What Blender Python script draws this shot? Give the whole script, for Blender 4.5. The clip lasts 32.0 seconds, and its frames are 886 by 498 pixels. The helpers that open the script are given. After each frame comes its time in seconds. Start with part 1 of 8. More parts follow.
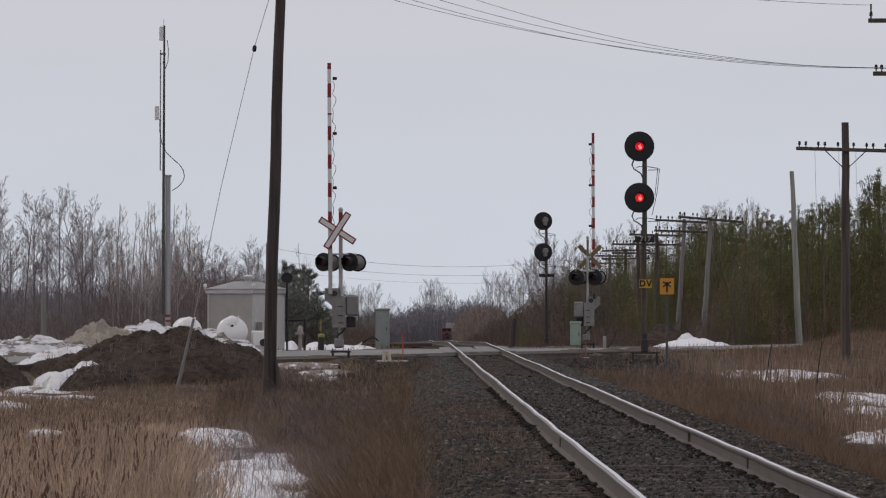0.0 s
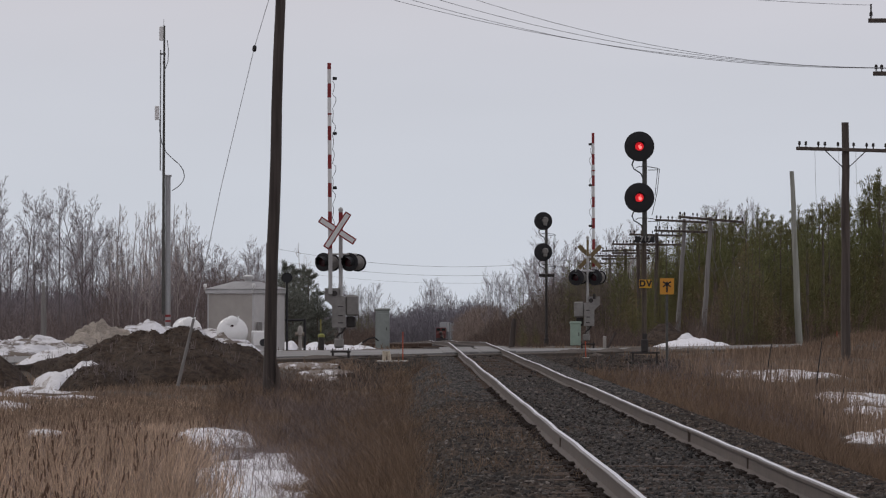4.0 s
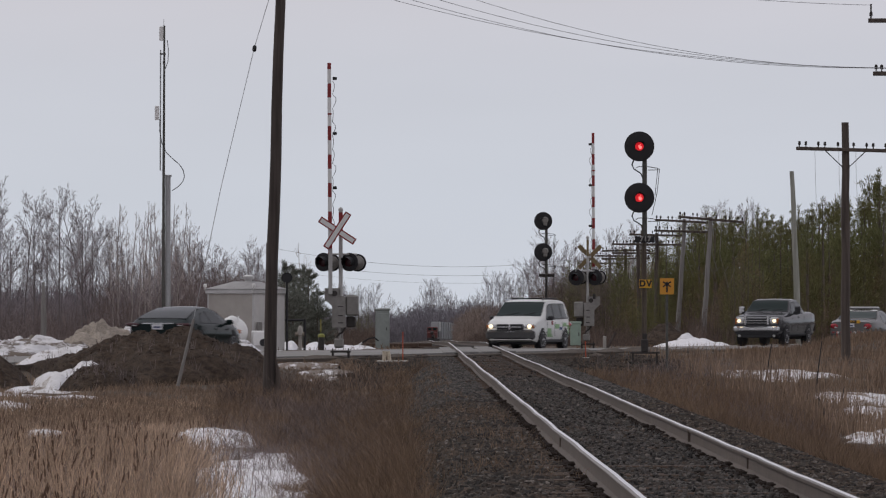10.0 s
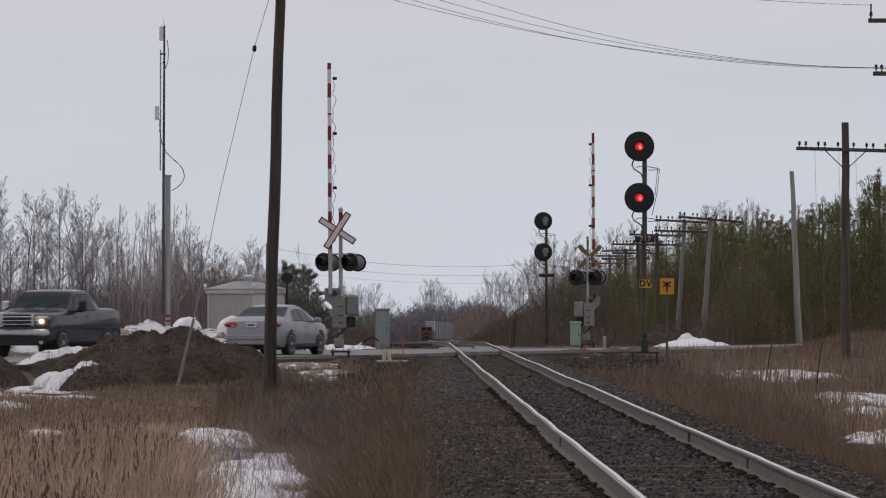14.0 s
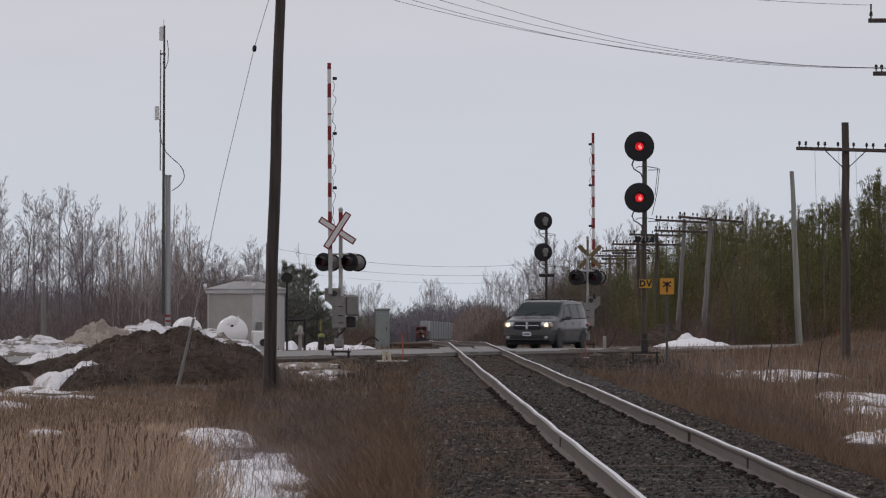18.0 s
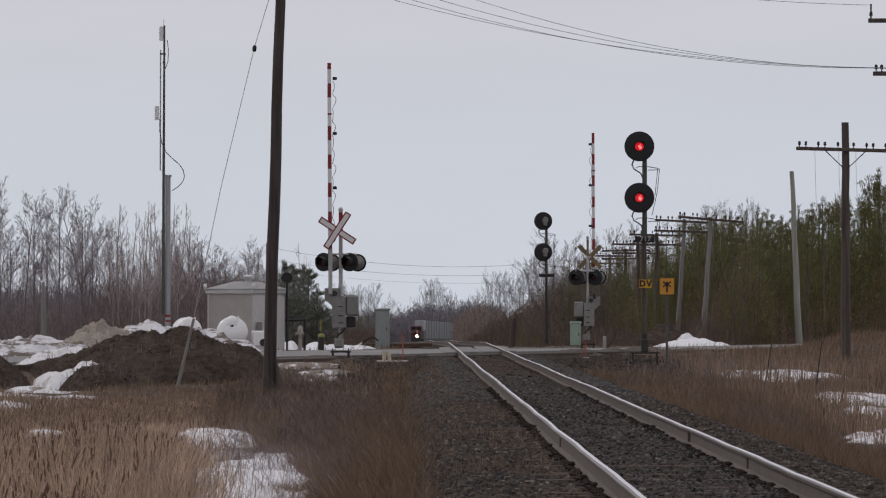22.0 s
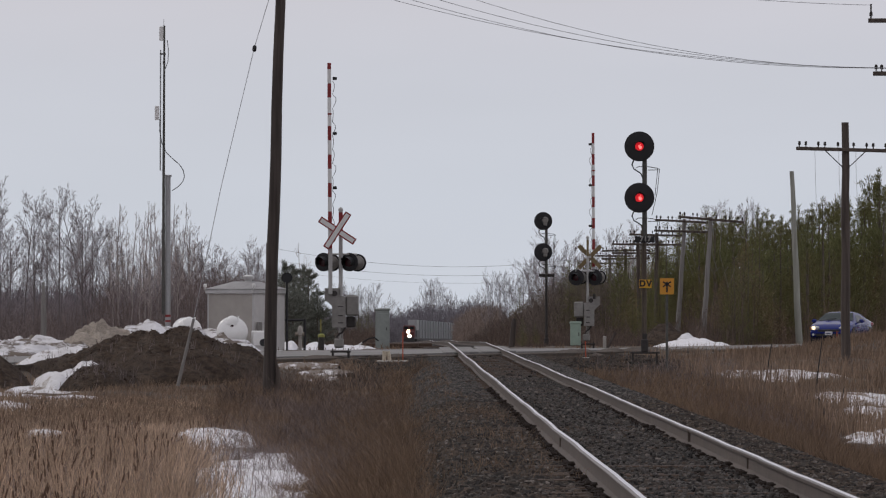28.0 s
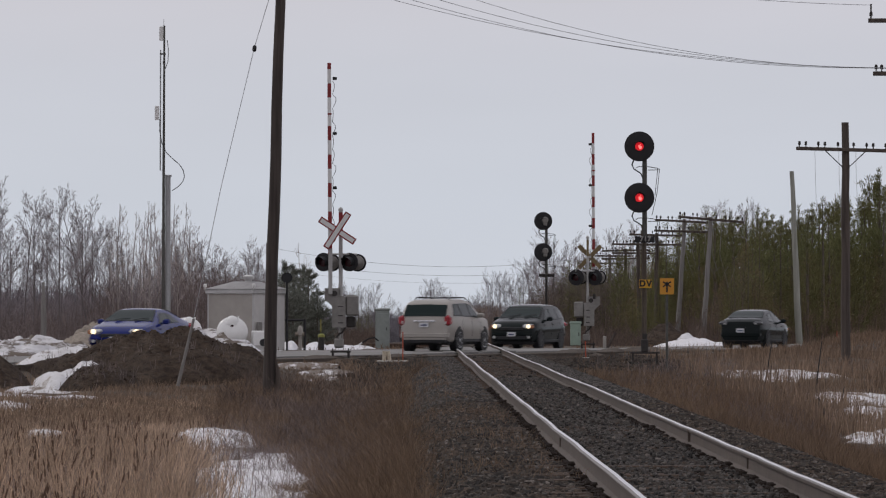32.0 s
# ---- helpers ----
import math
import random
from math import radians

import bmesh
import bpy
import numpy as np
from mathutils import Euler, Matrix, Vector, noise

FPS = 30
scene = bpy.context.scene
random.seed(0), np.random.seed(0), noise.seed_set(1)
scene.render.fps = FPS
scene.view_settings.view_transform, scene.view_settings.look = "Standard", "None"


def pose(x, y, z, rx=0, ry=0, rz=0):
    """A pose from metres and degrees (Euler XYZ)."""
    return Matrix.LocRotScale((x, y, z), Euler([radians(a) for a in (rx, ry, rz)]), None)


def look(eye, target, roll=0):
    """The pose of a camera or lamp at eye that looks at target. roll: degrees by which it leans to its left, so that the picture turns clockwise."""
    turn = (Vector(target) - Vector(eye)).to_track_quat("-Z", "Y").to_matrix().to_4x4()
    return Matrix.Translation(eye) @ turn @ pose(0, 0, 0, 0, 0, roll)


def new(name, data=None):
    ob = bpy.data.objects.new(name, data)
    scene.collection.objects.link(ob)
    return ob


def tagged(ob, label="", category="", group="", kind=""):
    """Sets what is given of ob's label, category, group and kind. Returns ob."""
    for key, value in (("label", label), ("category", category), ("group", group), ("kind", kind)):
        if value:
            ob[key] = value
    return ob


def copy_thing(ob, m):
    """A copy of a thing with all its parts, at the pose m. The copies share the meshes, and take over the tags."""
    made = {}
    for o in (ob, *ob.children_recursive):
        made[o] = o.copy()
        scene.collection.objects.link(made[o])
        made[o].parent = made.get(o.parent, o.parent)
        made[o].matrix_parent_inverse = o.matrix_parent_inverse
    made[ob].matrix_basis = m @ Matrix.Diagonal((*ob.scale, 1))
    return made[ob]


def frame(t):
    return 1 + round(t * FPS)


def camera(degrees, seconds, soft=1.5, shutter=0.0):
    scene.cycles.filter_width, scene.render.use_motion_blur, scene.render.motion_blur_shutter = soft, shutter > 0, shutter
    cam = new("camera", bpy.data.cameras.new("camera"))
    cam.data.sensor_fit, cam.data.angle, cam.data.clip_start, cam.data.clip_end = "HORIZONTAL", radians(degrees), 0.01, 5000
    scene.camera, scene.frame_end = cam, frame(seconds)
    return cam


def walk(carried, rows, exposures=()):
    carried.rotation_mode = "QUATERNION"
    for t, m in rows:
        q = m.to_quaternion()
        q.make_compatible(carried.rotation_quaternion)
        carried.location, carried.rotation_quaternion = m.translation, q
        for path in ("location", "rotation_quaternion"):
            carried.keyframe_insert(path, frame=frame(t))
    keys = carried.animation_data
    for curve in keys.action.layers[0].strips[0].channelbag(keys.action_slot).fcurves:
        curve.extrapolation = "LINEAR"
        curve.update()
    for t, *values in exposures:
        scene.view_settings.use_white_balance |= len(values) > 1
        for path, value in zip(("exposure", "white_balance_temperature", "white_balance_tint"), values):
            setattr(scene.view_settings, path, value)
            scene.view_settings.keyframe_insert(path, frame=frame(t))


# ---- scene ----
cam = camera(7.476, 32.0, soft=1.2, shutter=0.3)
EYE = (0.0, 0.0, 1.33)
AIM = look(EYE, (5.167, 1000.0, 10.247))
walk(cam, [(0.0, AIM), (32.0, AIM)])

# ---- world and sun: bright overcast, late winter ----
world = bpy.data.worlds.new("sky")
scene.world = world
world.use_nodes = True
wn, wl = world.node_tree.nodes, world.node_tree.links
wn.clear()
w_out = wn.new("ShaderNodeOutputWorld")
w_sky = wn.new("ShaderNodeTexSky")
w_sky.sky_type, w_sky.sun_disc = "NISHITA", False
w_sky.sun_elevation, w_sky.sun_rotation = radians(38), radians(-60)
w_bg1 = wn.new("ShaderNodeBackground")
w_bg1.inputs["Strength"].default_value = 0.012
wl.new(w_sky.outputs[0], w_bg1.inputs["Color"])
w_tc = wn.new("ShaderNodeTexCoord")
w_sep = wn.new("ShaderNodeSeparateXYZ")
wl.new(w_tc.outputs["Generated"], w_sep.inputs[0])
w_ramp = wn.new("ShaderNodeValToRGB")
wl.new(w_sep.outputs["Z"], w_ramp.inputs[0])
cr = w_ramp.color_ramp
cr.elements[0].position, cr.elements[0].color = 0.0, (0.55, 0.59, 0.67, 1)
cr.elements[1].position, cr.elements[1].color = 1.0, (0.62, 0.61, 0.64, 1)
for p, c in ((0.016, (0.530, 0.568, 0.652, 1)), (0.034, (0.518, 0.535, 0.612, 1)), (0.055, (0.542, 0.515, 0.573, 1))):
    e = cr.elements.new(p)
    e.color = c
w_bg2 = wn.new("ShaderNodeBackground")
w_noise = wn.new("ShaderNodeTexNoise")
w_noise.inputs["Scale"].default_value, w_noise.inputs["Detail"].default_value = 14.0, 3.0
w_map = wn.new("ShaderNodeMapping")
w_map.inputs["Scale"].default_value = (1, 1, 4)
wl.new(w_tc.outputs["Generated"], w_map.inputs[0])
wl.new(w_map.outputs[0], w_noise.inputs["Vector"])
w_mr = wn.new("ShaderNodeMapRange")
w_mr.inputs["To Min"].default_value, w_mr.inputs["To Max"].default_value = 0.93, 1.05
wl.new(w_noise.outputs[0], w_mr.inputs[0])
wl.new(w_mr.outputs[0], w_bg2.inputs["Strength"])
wl.new(w_ramp.outputs[0], w_bg2.inputs["Color"])
w_add = wn.new("ShaderNodeAddShader")
wl.new(w_bg1.outputs[0], w_add.inputs[0])
wl.new(w_bg2.outputs[0], w_add.inputs[1])
wl.new(w_add.outputs[0], w_out.inputs[0])

sun_data = bpy.data.lights.new("sun", "SUN")
sun_data.energy, sun_data.angle, sun_data.color = 0.6, radians(14), (1.0, 0.94, 0.86)
sun = new("sun", sun_data)
sun.matrix_basis = look((-60, 60, 60), (0, 0, 0))


# ---- materials ----
def mat(name, a, b=None, rough=0.8, scale=6.0, bump=0.15, metal=0.0, big=0.5, bigscale=0.5, stretch=(1, 1, 1), spec=0.4, emit=None, power=0.0,
        island=0.0, dist=0.01, big_colour=None, coat=0.0):
    """Base colour mixed from a to b by fine noise, then darkened or tinted by a broad noise."""
    m = bpy.data.materials.new(name)
    m.use_nodes = True
    n, l = m.node_tree.nodes, m.node_tree.links
    bsdf = n["Principled BSDF"]
    bsdf.inputs["Roughness"].default_value, bsdf.inputs["Metallic"].default_value = rough, metal
    bsdf.inputs["Specular IOR Level"].default_value = spec
    bsdf.inputs["Coat Weight"].default_value = coat
    b = b or tuple(c * 0.7 for c in a)
    tc = n.new("ShaderNodeTexCoord")
    mp = n.new("ShaderNodeMapping")
    mp.inputs["Scale"].default_value = stretch
    l.new(tc.outputs["Object"], mp.inputs[0])
    n1 = n.new("ShaderNodeTexNoise")
    n1.inputs["Scale"].default_value, n1.inputs["Detail"].default_value, n1.inputs["Roughness"].default_value = scale, 7.0, 0.65
    l.new(mp.outputs[0], n1.inputs["Vector"])
    n2 = n.new("ShaderNodeTexNoise")
    n2.inputs["Scale"].default_value, n2.inputs["Detail"].default_value = bigscale, 4.0
    l.new(tc.outputs["Object"], n2.inputs["Vector"])
    r1 = n.new("ShaderNodeMapRange")
    r1.inputs["From Min"].default_value, r1.inputs["From Max"].default_value = 0.3, 0.7
    l.new(n1.outputs[0], r1.inputs[0])
    mix = n.new("ShaderNodeMix")
    mix.data_type = "RGBA"
    mix.inputs["A"].default_value, mix.inputs["B"].default_value = (*a, 1), (*b, 1)
    l.new(r1.outputs[0], mix.inputs["Factor"])
    r2 = n.new("ShaderNodeMapRange")
    r2.inputs["From Min"].default_value, r2.inputs["From Max"].default_value = 0.35, 0.68
    r2.inputs["To Min"].default_value, r2.inputs["To Max"].default_value = 0.0, big
    l.new(n2.outputs[0], r2.inputs[0])
    mix2 = n.new("ShaderNodeMix")
    mix2.data_type = "RGBA"
    bc = big_colour or tuple((p + q) * 0.3 for p, q in zip(a, b))
    mix2.inputs["B"].default_value = (*bc, 1)
    l.new(mix.outputs["Result"], mix2.inputs["A"])
    l.new(r2.outputs[0], mix2.inputs["Factor"])
    colour = mix2.outputs["Result"]
    if island:
        geo = n.new("ShaderNodeNewGeometry")
        r3 = n.new("ShaderNodeMapRange")
        r3.inputs["To Min"].default_value, r3.inputs["To Max"].default_value = 1 - island, 1 + island
        l.new(geo.outputs["Random Per Island"], r3.inputs[0])
        hsv = n.new("ShaderNodeHueSaturation")
        l.new(r3.outputs[0], hsv.inputs["Value"])
        l.new(colour, hsv.inputs["Color"])
        colour = hsv.outputs[0]
    l.new(colour, bsdf.inputs["Base Color"])
    if bump:
        bp = n.new("ShaderNodeBump")
        bp.inputs["Strength"].default_value, bp.inputs["Distance"].default_value = bump, dist
        l.new(n1.outputs[0], bp.inputs["Height"])
        l.new(bp.outputs[0], bsdf.inputs["Normal"])
    if emit:
        bsdf.inputs["Emission Color"].default_value, bsdf.inputs["Emission Strength"].default_value = (*emit, 1), power
    return m


def glass(name, tint, rough=0.04, gloss=0.17):
    m = bpy.data.materials.new(name)
    m.use_nodes = True
    bsdf = m.node_tree.nodes["Principled BSDF"]
    bsdf.inputs["Base Color"].default_value = (*tint, 1)
    bsdf.inputs["Roughness"].default_value = rough
    bsdf.inputs["Specular IOR Level"].default_value = gloss
    return m


M_GROUND = mat("ground_soil", (0.088, 0.065, 0.048), (0.036, 0.027, 0.021), 0.95, 6.0, 0.8, big=0.6, bigscale=0.3, dist=0.05, big_colour=(0.11, 0.082, 0.060))
M_ASPHALT = mat("asphalt", (0.21, 0.20, 0.19), (0.15, 0.143, 0.138), 0.85, 40, 0.3, big=0.5, bigscale=0.35, stretch=(1, 1, 1), big_colour=(0.26, 0.25, 0.24))
M_GRAVEL = mat("gravel_shoulder", (0.22, 0.20, 0.175), (0.11, 0.095, 0.08), 0.95, 18, 0.6, big=0.6, bigscale=0.4, dist=0.03)
M_BALLAST = mat("ballast_bed", (0.034, 0.0245, 0.0185), (0.010, 0.0075, 0.006), 0.95, 26, 0.9, big=0.6, bigscale=0.5, dist=0.04, big_colour=(0.05, 0.036, 0.027))
M_STONE = mat("ballast_stone", (0.046, 0.0350, 0.0275), (0.010, 0.0078, 0.0062), 0.9, 30, 0.3, big=0.75, bigscale=0.45, island=0.95, big_colour=(0.062, 0.042, 0.030))
M_TIE = mat("creosoted_tie", (0.115, 0.072, 0.050), (0.045, 0.031, 0.023), 0.92, 12, 0.5, stretch=(1, 8, 8), big=0.5, bigscale=2)
M_RAIL = mat("rail_steel_rusted", (0.128, 0.098, 0.079), (0.078, 0.060, 0.049), 0.75, 10, 0.15, metal=0.1, big=0.4, bigscale=0.7)
M_RAILTOP = mat("rail_head_polished", (0.74, 0.73, 0.74), (0.60, 0.59, 0.60), 0.32, 30, 0.03, metal=0.9, big=0.15)
M_RAILHEAD = mat("rail_head_worn", (0.22, 0.195, 0.178), (0.15, 0.13, 0.118), 0.5, 14, 0.05, metal=0.5, big=0.4, bigscale=0.8)
M_TRACKDIRT = mat("track_dirt", (0.052, 0.036, 0.026), (0.015, 0.011, 0.0085), 0.97, 14, 0.9, big=0.6, bigscale=0.6, dist=0.04, spec=0.15, big_colour=(0.040, 0.028, 0.021))
M_STONEBLUE = mat("blue_grey_stone", (0.086, 0.078, 0.073), (0.023, 0.0205, 0.019), 0.9, 30, 0.3, big=0.5, bigscale=0.45, island=0.9, big_colour=(0.055, 0.045, 0.038))
M_STONEPALE = mat("pale_stone", (0.15, 0.128, 0.112), (0.06, 0.052, 0.046), 0.9, 30, 0.3, big=0.4, bigscale=0.45, island=0.8)
M_CLIP = mat("rusted_clips", (0.036, 0.026, 0.021), (0.020, 0.015, 0.013), 0.97, 12, 0.2, big=0.3, spec=0.1)
M_SAPLING = mat("brown_saplings", (0.30, 0.215, 0.150), (0.18, 0.13, 0.095), 0.9, 1, 0, big=0.5, bigscale=0.2, island=0.45, big_colour=(0.20, 0.125, 0.075))
M_FARTWIG = mat("far_twigs", (0.25, 0.222, 0.228), (0.18, 0.160, 0.166), 0.9, 3, 0, big=0.4, bigscale=0.2, island=0.3)
M_UNDER = mat("dark_underwood", (0.235, 0.195, 0.186), (0.140, 0.116, 0.112), 0.9, 1, 0, big=0.6, bigscale=0.15, island=0.5, big_colour=(0.16, 0.108, 0.085))
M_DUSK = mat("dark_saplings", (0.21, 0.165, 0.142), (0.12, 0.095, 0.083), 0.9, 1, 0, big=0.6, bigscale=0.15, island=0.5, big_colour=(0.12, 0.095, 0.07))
# grey-green needles, lightened in base colour to imitate haze
M_PINE = mat("dark_pine_needles", (0.235, 0.243, 0.205), (0.15, 0.157, 0.134), 0.9, 1.5, 0, big=0.5, bigscale=0.6, island=0.4, spec=0.1, big_colour=(0.060, 0.050, 0.030))
M_TANK = mat("tank_white_gloss", (0.80, 0.79, 0.77), (0.74, 0.73, 0.71), 0.24, 5, 0.02, big=0.2, bigscale=1.3, big_colour=(0.60, 0.58, 0.54))
M_CREAM = mat("cream_plastic", (0.62, 0.54, 0.42), (0.50, 0.43, 0.33), 0.55, 6, 0.03, big=0.4)
M_BOARD = mat("orange_yellow_board", (0.62, 0.285, 0.03), (0.54, 0.245, 0.025), 0.5, 6, 0.02, big=0.3)
M_SNOW = mat("old_snow", (0.86, 0.85, 0.88), (0.72, 0.71, 0.73), 0.7, 5, 0.5, big=0.26, bigscale=0.9, dist=0.06, big_colour=(0.46, 0.43, 0.41))
def soiled_snow(name, share, scale, stretch, soil=(0.13, 0.10, 0.078)):
    """Old snow broken by streaks of bare soil; share is the part that is soil."""
    m = mat(name, (0.80, 0.79, 0.82), (0.62, 0.61, 0.62), 0.75, 5, 0.5, big=0.45, bigscale=0.9, dist=0.06, big_colour=(0.45, 0.42, 0.40))
    n, l = m.node_tree.nodes, m.node_tree.links
    bsdf = n["Principled BSDF"]
    clean = bsdf.inputs["Base Color"].links[0].from_socket
    co = n.new("ShaderNodeTexCoord")
    mp = n.new("ShaderNodeMapping")
    mp.inputs["Scale"].default_value = stretch
    nz = n.new("ShaderNodeTexNoise")
    nz.inputs["Scale"].default_value, nz.inputs["Detail"].default_value, nz.inputs["Roughness"].default_value = scale, 9, 0.68
    ramp = n.new("ShaderNodeMapRange")
    ramp.inputs["From Min"].default_value, ramp.inputs["From Max"].default_value = 0.30 + 0.4 * share - 0.035, 0.30 + 0.4 * share + 0.035
    mix = n.new("ShaderNodeMix")
    mix.data_type = "RGBA"
    mix.inputs["A"].default_value = (*soil, 1)
    l.new(co.outputs["Object"], mp.inputs[0])
    l.new(mp.outputs[0], nz.inputs["Vector"])
    l.new(nz.outputs[0], ramp.inputs[0])
    l.new(ramp.outputs[0], mix.inputs["Factor"])
    l.new(clean, mix.inputs["B"])
    l.new(mix.outputs["Result"], bsdf.inputs["Base Color"])
    return m


# paler than the wall: the light on the shelter's end is painted in
M_SHEDLIT = mat("shelter_lit_end", (0.60, 0.58, 0.555), (0.52, 0.50, 0.48), 0.55, 3, 0.05, big=0.3, bigscale=0.7)
M_SNOWBANK = soiled_snow("snow_with_soil_streaks", 0.46, 1.1, (0.7, 0.5, 3.0))
M_SNOWTHIN = soiled_snow("thin_broken_snow", 0.60, 3.0, (1.0, 0.12, 1.0), (0.15, 0.115, 0.09))
M_SNOWGRASS = soiled_snow("snow_with_bare_spots", 0.40, 1.6, (1.0, 0.18, 1.0), (0.16, 0.115, 0.08))
M_SNOWPATCH = soiled_snow("snow_with_few_bare_spots", 0.22, 1.6, (1.0, 0.3, 1.0), (0.30, 0.25, 0.20))
M_DIRT = mat("dark_dirt", (0.125, 0.088, 0.064), (0.022, 0.016, 0.012), 0.97, 5.5, 1.0, big=0.6, bigscale=0.9, dist=0.18, spec=0.15, stretch=(1, 0.5, 2.0), big_colour=(0.038, 0.027, 0.021))
M_CLOD = mat("earth_clod", (0.115, 0.082, 0.060), (0.030, 0.022, 0.017), 0.97, 8, 0.4, big=0.4, bigscale=1.0, island=0.6, spec=0.15)
M_HAYDIRT = mat("dead_grass_heap", (0.46, 0.40, 0.335), (0.20, 0.165, 0.135), 0.95, 9, 0.8, big=0.4, bigscale=1.2, dist=0.06, stretch=(1, 1, 3))
M_REED = mat("dry_reed", (0.57, 0.41, 0.285), (0.42, 0.297, 0.206), 0.85, 2, 0, big=0.55, bigscale=0.5, island=0.6, big_colour=(0.26, 0.19, 0.14))
M_SHOULDER = mat("earth_shoulder", (0.115, 0.090, 0.070), (0.045, 0.035, 0.028), 0.95, 7, 0.7, big=0.6, bigscale=0.5, dist=0.05)
M_REEDDARK = mat("dull_reed", (0.33, 0.234, 0.158), (0.22, 0.151, 0.104), 0.88, 2, 0, big=0.6, bigscale=0.35, island=0.5, big_colour=(0.17, 0.12, 0.09))
M_GRASS = mat("dead_grass", (0.250, 0.166, 0.101), (0.160, 0.105, 0.065), 0.9, 2, 0, big=0.75, bigscale=0.5, island=0.42, big_colour=(0.125, 0.085, 0.063))
M_CATTAIL = mat("cattail_head", (0.165, 0.098, 0.062), (0.085, 0.052, 0.036), 0.95, 20, 0, big=0.2)
M_BARK = mat("bare_bark", (0.22, 0.19, 0.188), (0.12, 0.102, 0.102), 0.9, 5, 0.3, stretch=(1, 1, 0.3), big=0.4, bigscale=0.3)
M_TWIG = mat("bare_twigs", (0.31, 0.268, 0.272), (0.21, 0.18, 0.184), 0.9, 3, 0, big=0.4, bigscale=0.2, island=0.3)
M_TWIGPALE = mat("pale_twigs", (0.50, 0.43, 0.40), (0.36, 0.30, 0.28), 0.9, 3, 0, big=0.4, bigscale=0.2, island=0.3)
M_BARKPALE = mat("pale_bark", (0.42, 0.37, 0.34), (0.26, 0.22, 0.205), 0.9, 5, 0.3, stretch=(1, 1, 0.3), big=0.4, bigscale=0.3)
M_BRUSH = mat("brown_brush", (0.15, 0.112, 0.092), (0.09, 0.068, 0.058), 0.9, 1, 0, big=0.5, bigscale=0.12, island=0.45, big_colour=(0.16, 0.105, 0.072))
# brown brush made paler and greyer: distance haze is put into its colour
M_BRUSHHAZE = mat("far_hazed_brush", (0.27, 0.218, 0.188), (0.18, 0.145, 0.126), 0.9, 1, 0, big=0.5, bigscale=0.08, island=0.45, big_colour=(0.24, 0.165, 0.12))
M_NEEDLE = mat("cedar_needles", (0.180, 0.182, 0.080), (0.118, 0.122, 0.056), 0.9, 1.5, 0, big=0.5, bigscale=0.3, island=0.22, spec=0.1, big_colour=(0.17, 0.118, 0.055))
M_CONBARK = mat("conifer_bark", (0.15, 0.122, 0.095), (0.095, 0.078, 0.062), 0.9, 5, 0.3, big=0.3)
M_WOODPOLE = mat("weathered_pole", (0.165, 0.132, 0.112), (0.040, 0.031, 0.027), 0.9, 9, 0.5, stretch=(1, 1, 0.05), big=0.5, bigscale=0.8)
M_WOODDARK = mat("dark_pole", (0.115, 0.092, 0.080), (0.022, 0.017, 0.015), 0.9, 9, 0.6, stretch=(1, 1, 0.05), big=0.5, bigscale=0.8)
M_WOODGREY = mat("grey_pole", (0.29, 0.275, 0.26), (0.18, 0.165, 0.15), 0.9, 9, 0.4, stretch=(1, 1, 0.06), big=0.3, bigscale=0.8)
M_WOODPALE = mat("bleached_pole", (0.40, 0.40, 0.345), (0.26, 0.255, 0.22), 0.9, 9, 0.4, stretch=(1, 1, 0.06), big=0.4, bigscale=0.6)
M_GALV = mat("galvanised_steel", (0.42, 0.42, 0.42), (0.32, 0.32, 0.32), 0.5, 14, 0.05, metal=0.5, big=0.3, bigscale=1.5)
M_ALU = mat("aluminium_paint", (0.50, 0.49, 0.47), (0.40, 0.39, 0.375), 0.5, 8, 0.05, metal=0.3, big=0.4, bigscale=1.2)
M_BOXGREY = mat("weathered_case_grey", (0.31, 0.295, 0.275), (0.22, 0.205, 0.19), 0.65, 7, 0.1, big=0.5, bigscale=1.6, metal=0.2)
M_SHEDWALL = mat("shelter_cladding", (0.40, 0.37, 0.335), (0.34, 0.315, 0.285), 0.6, 3, 0.05, big=0.3, bigscale=0.7, metal=0.15)
M_SHEDROOF = mat("shelter_roof", (0.52, 0.51, 0.50), (0.43, 0.42, 0.41), 0.5, 5, 0.05, big=0.3, metal=0.2)
M_ROOFGREY = mat("shelter_roof_grey", (0.33, 0.32, 0.31), (0.25, 0.24, 0.235), 0.55, 5, 0.05, big=0.3, metal=0.2)
M_WHITE = mat("white_paint", (0.78, 0.77, 0.75), (0.70, 0.69, 0.67), 0.45, 5, 0.04, big=0.25, bigscale=1.3, big_colour=(0.55, 0.53, 0.50))
M_REDPAINT = mat("red_reflective", (0.30, 0.035, 0.035), (0.22, 0.025, 0.025), 0.5, 9, 0.03, big=0.3)
M_BLACK = mat("black_paint", (0.018, 0.017, 0.019), (0.012, 0.012, 0.013), 0.6, 8, 0.05, big=0.3, bigscale=1.5, big_colour=(0.03, 0.027, 0.026))
M_DARKSTEEL = mat("dark_steel", (0.07, 0.062, 0.058), (0.04, 0.036, 0.034), 0.7, 9, 0.1, big=0.4, metal=0.3)
M_MASTTAN = mat("weathered_tan_steel", (0.15, 0.120, 0.090), (0.085, 0.068, 0.055), 0.75, 9, 0.1, big=0.5, bigscale=1.2, metal=0.2)
M_MASTGREY = mat("weathered_grey_steel", (0.13, 0.128, 0.115), (0.07, 0.068, 0.062), 0.75, 9, 0.1, big=0.4, bigscale=1.2, metal=0.2)
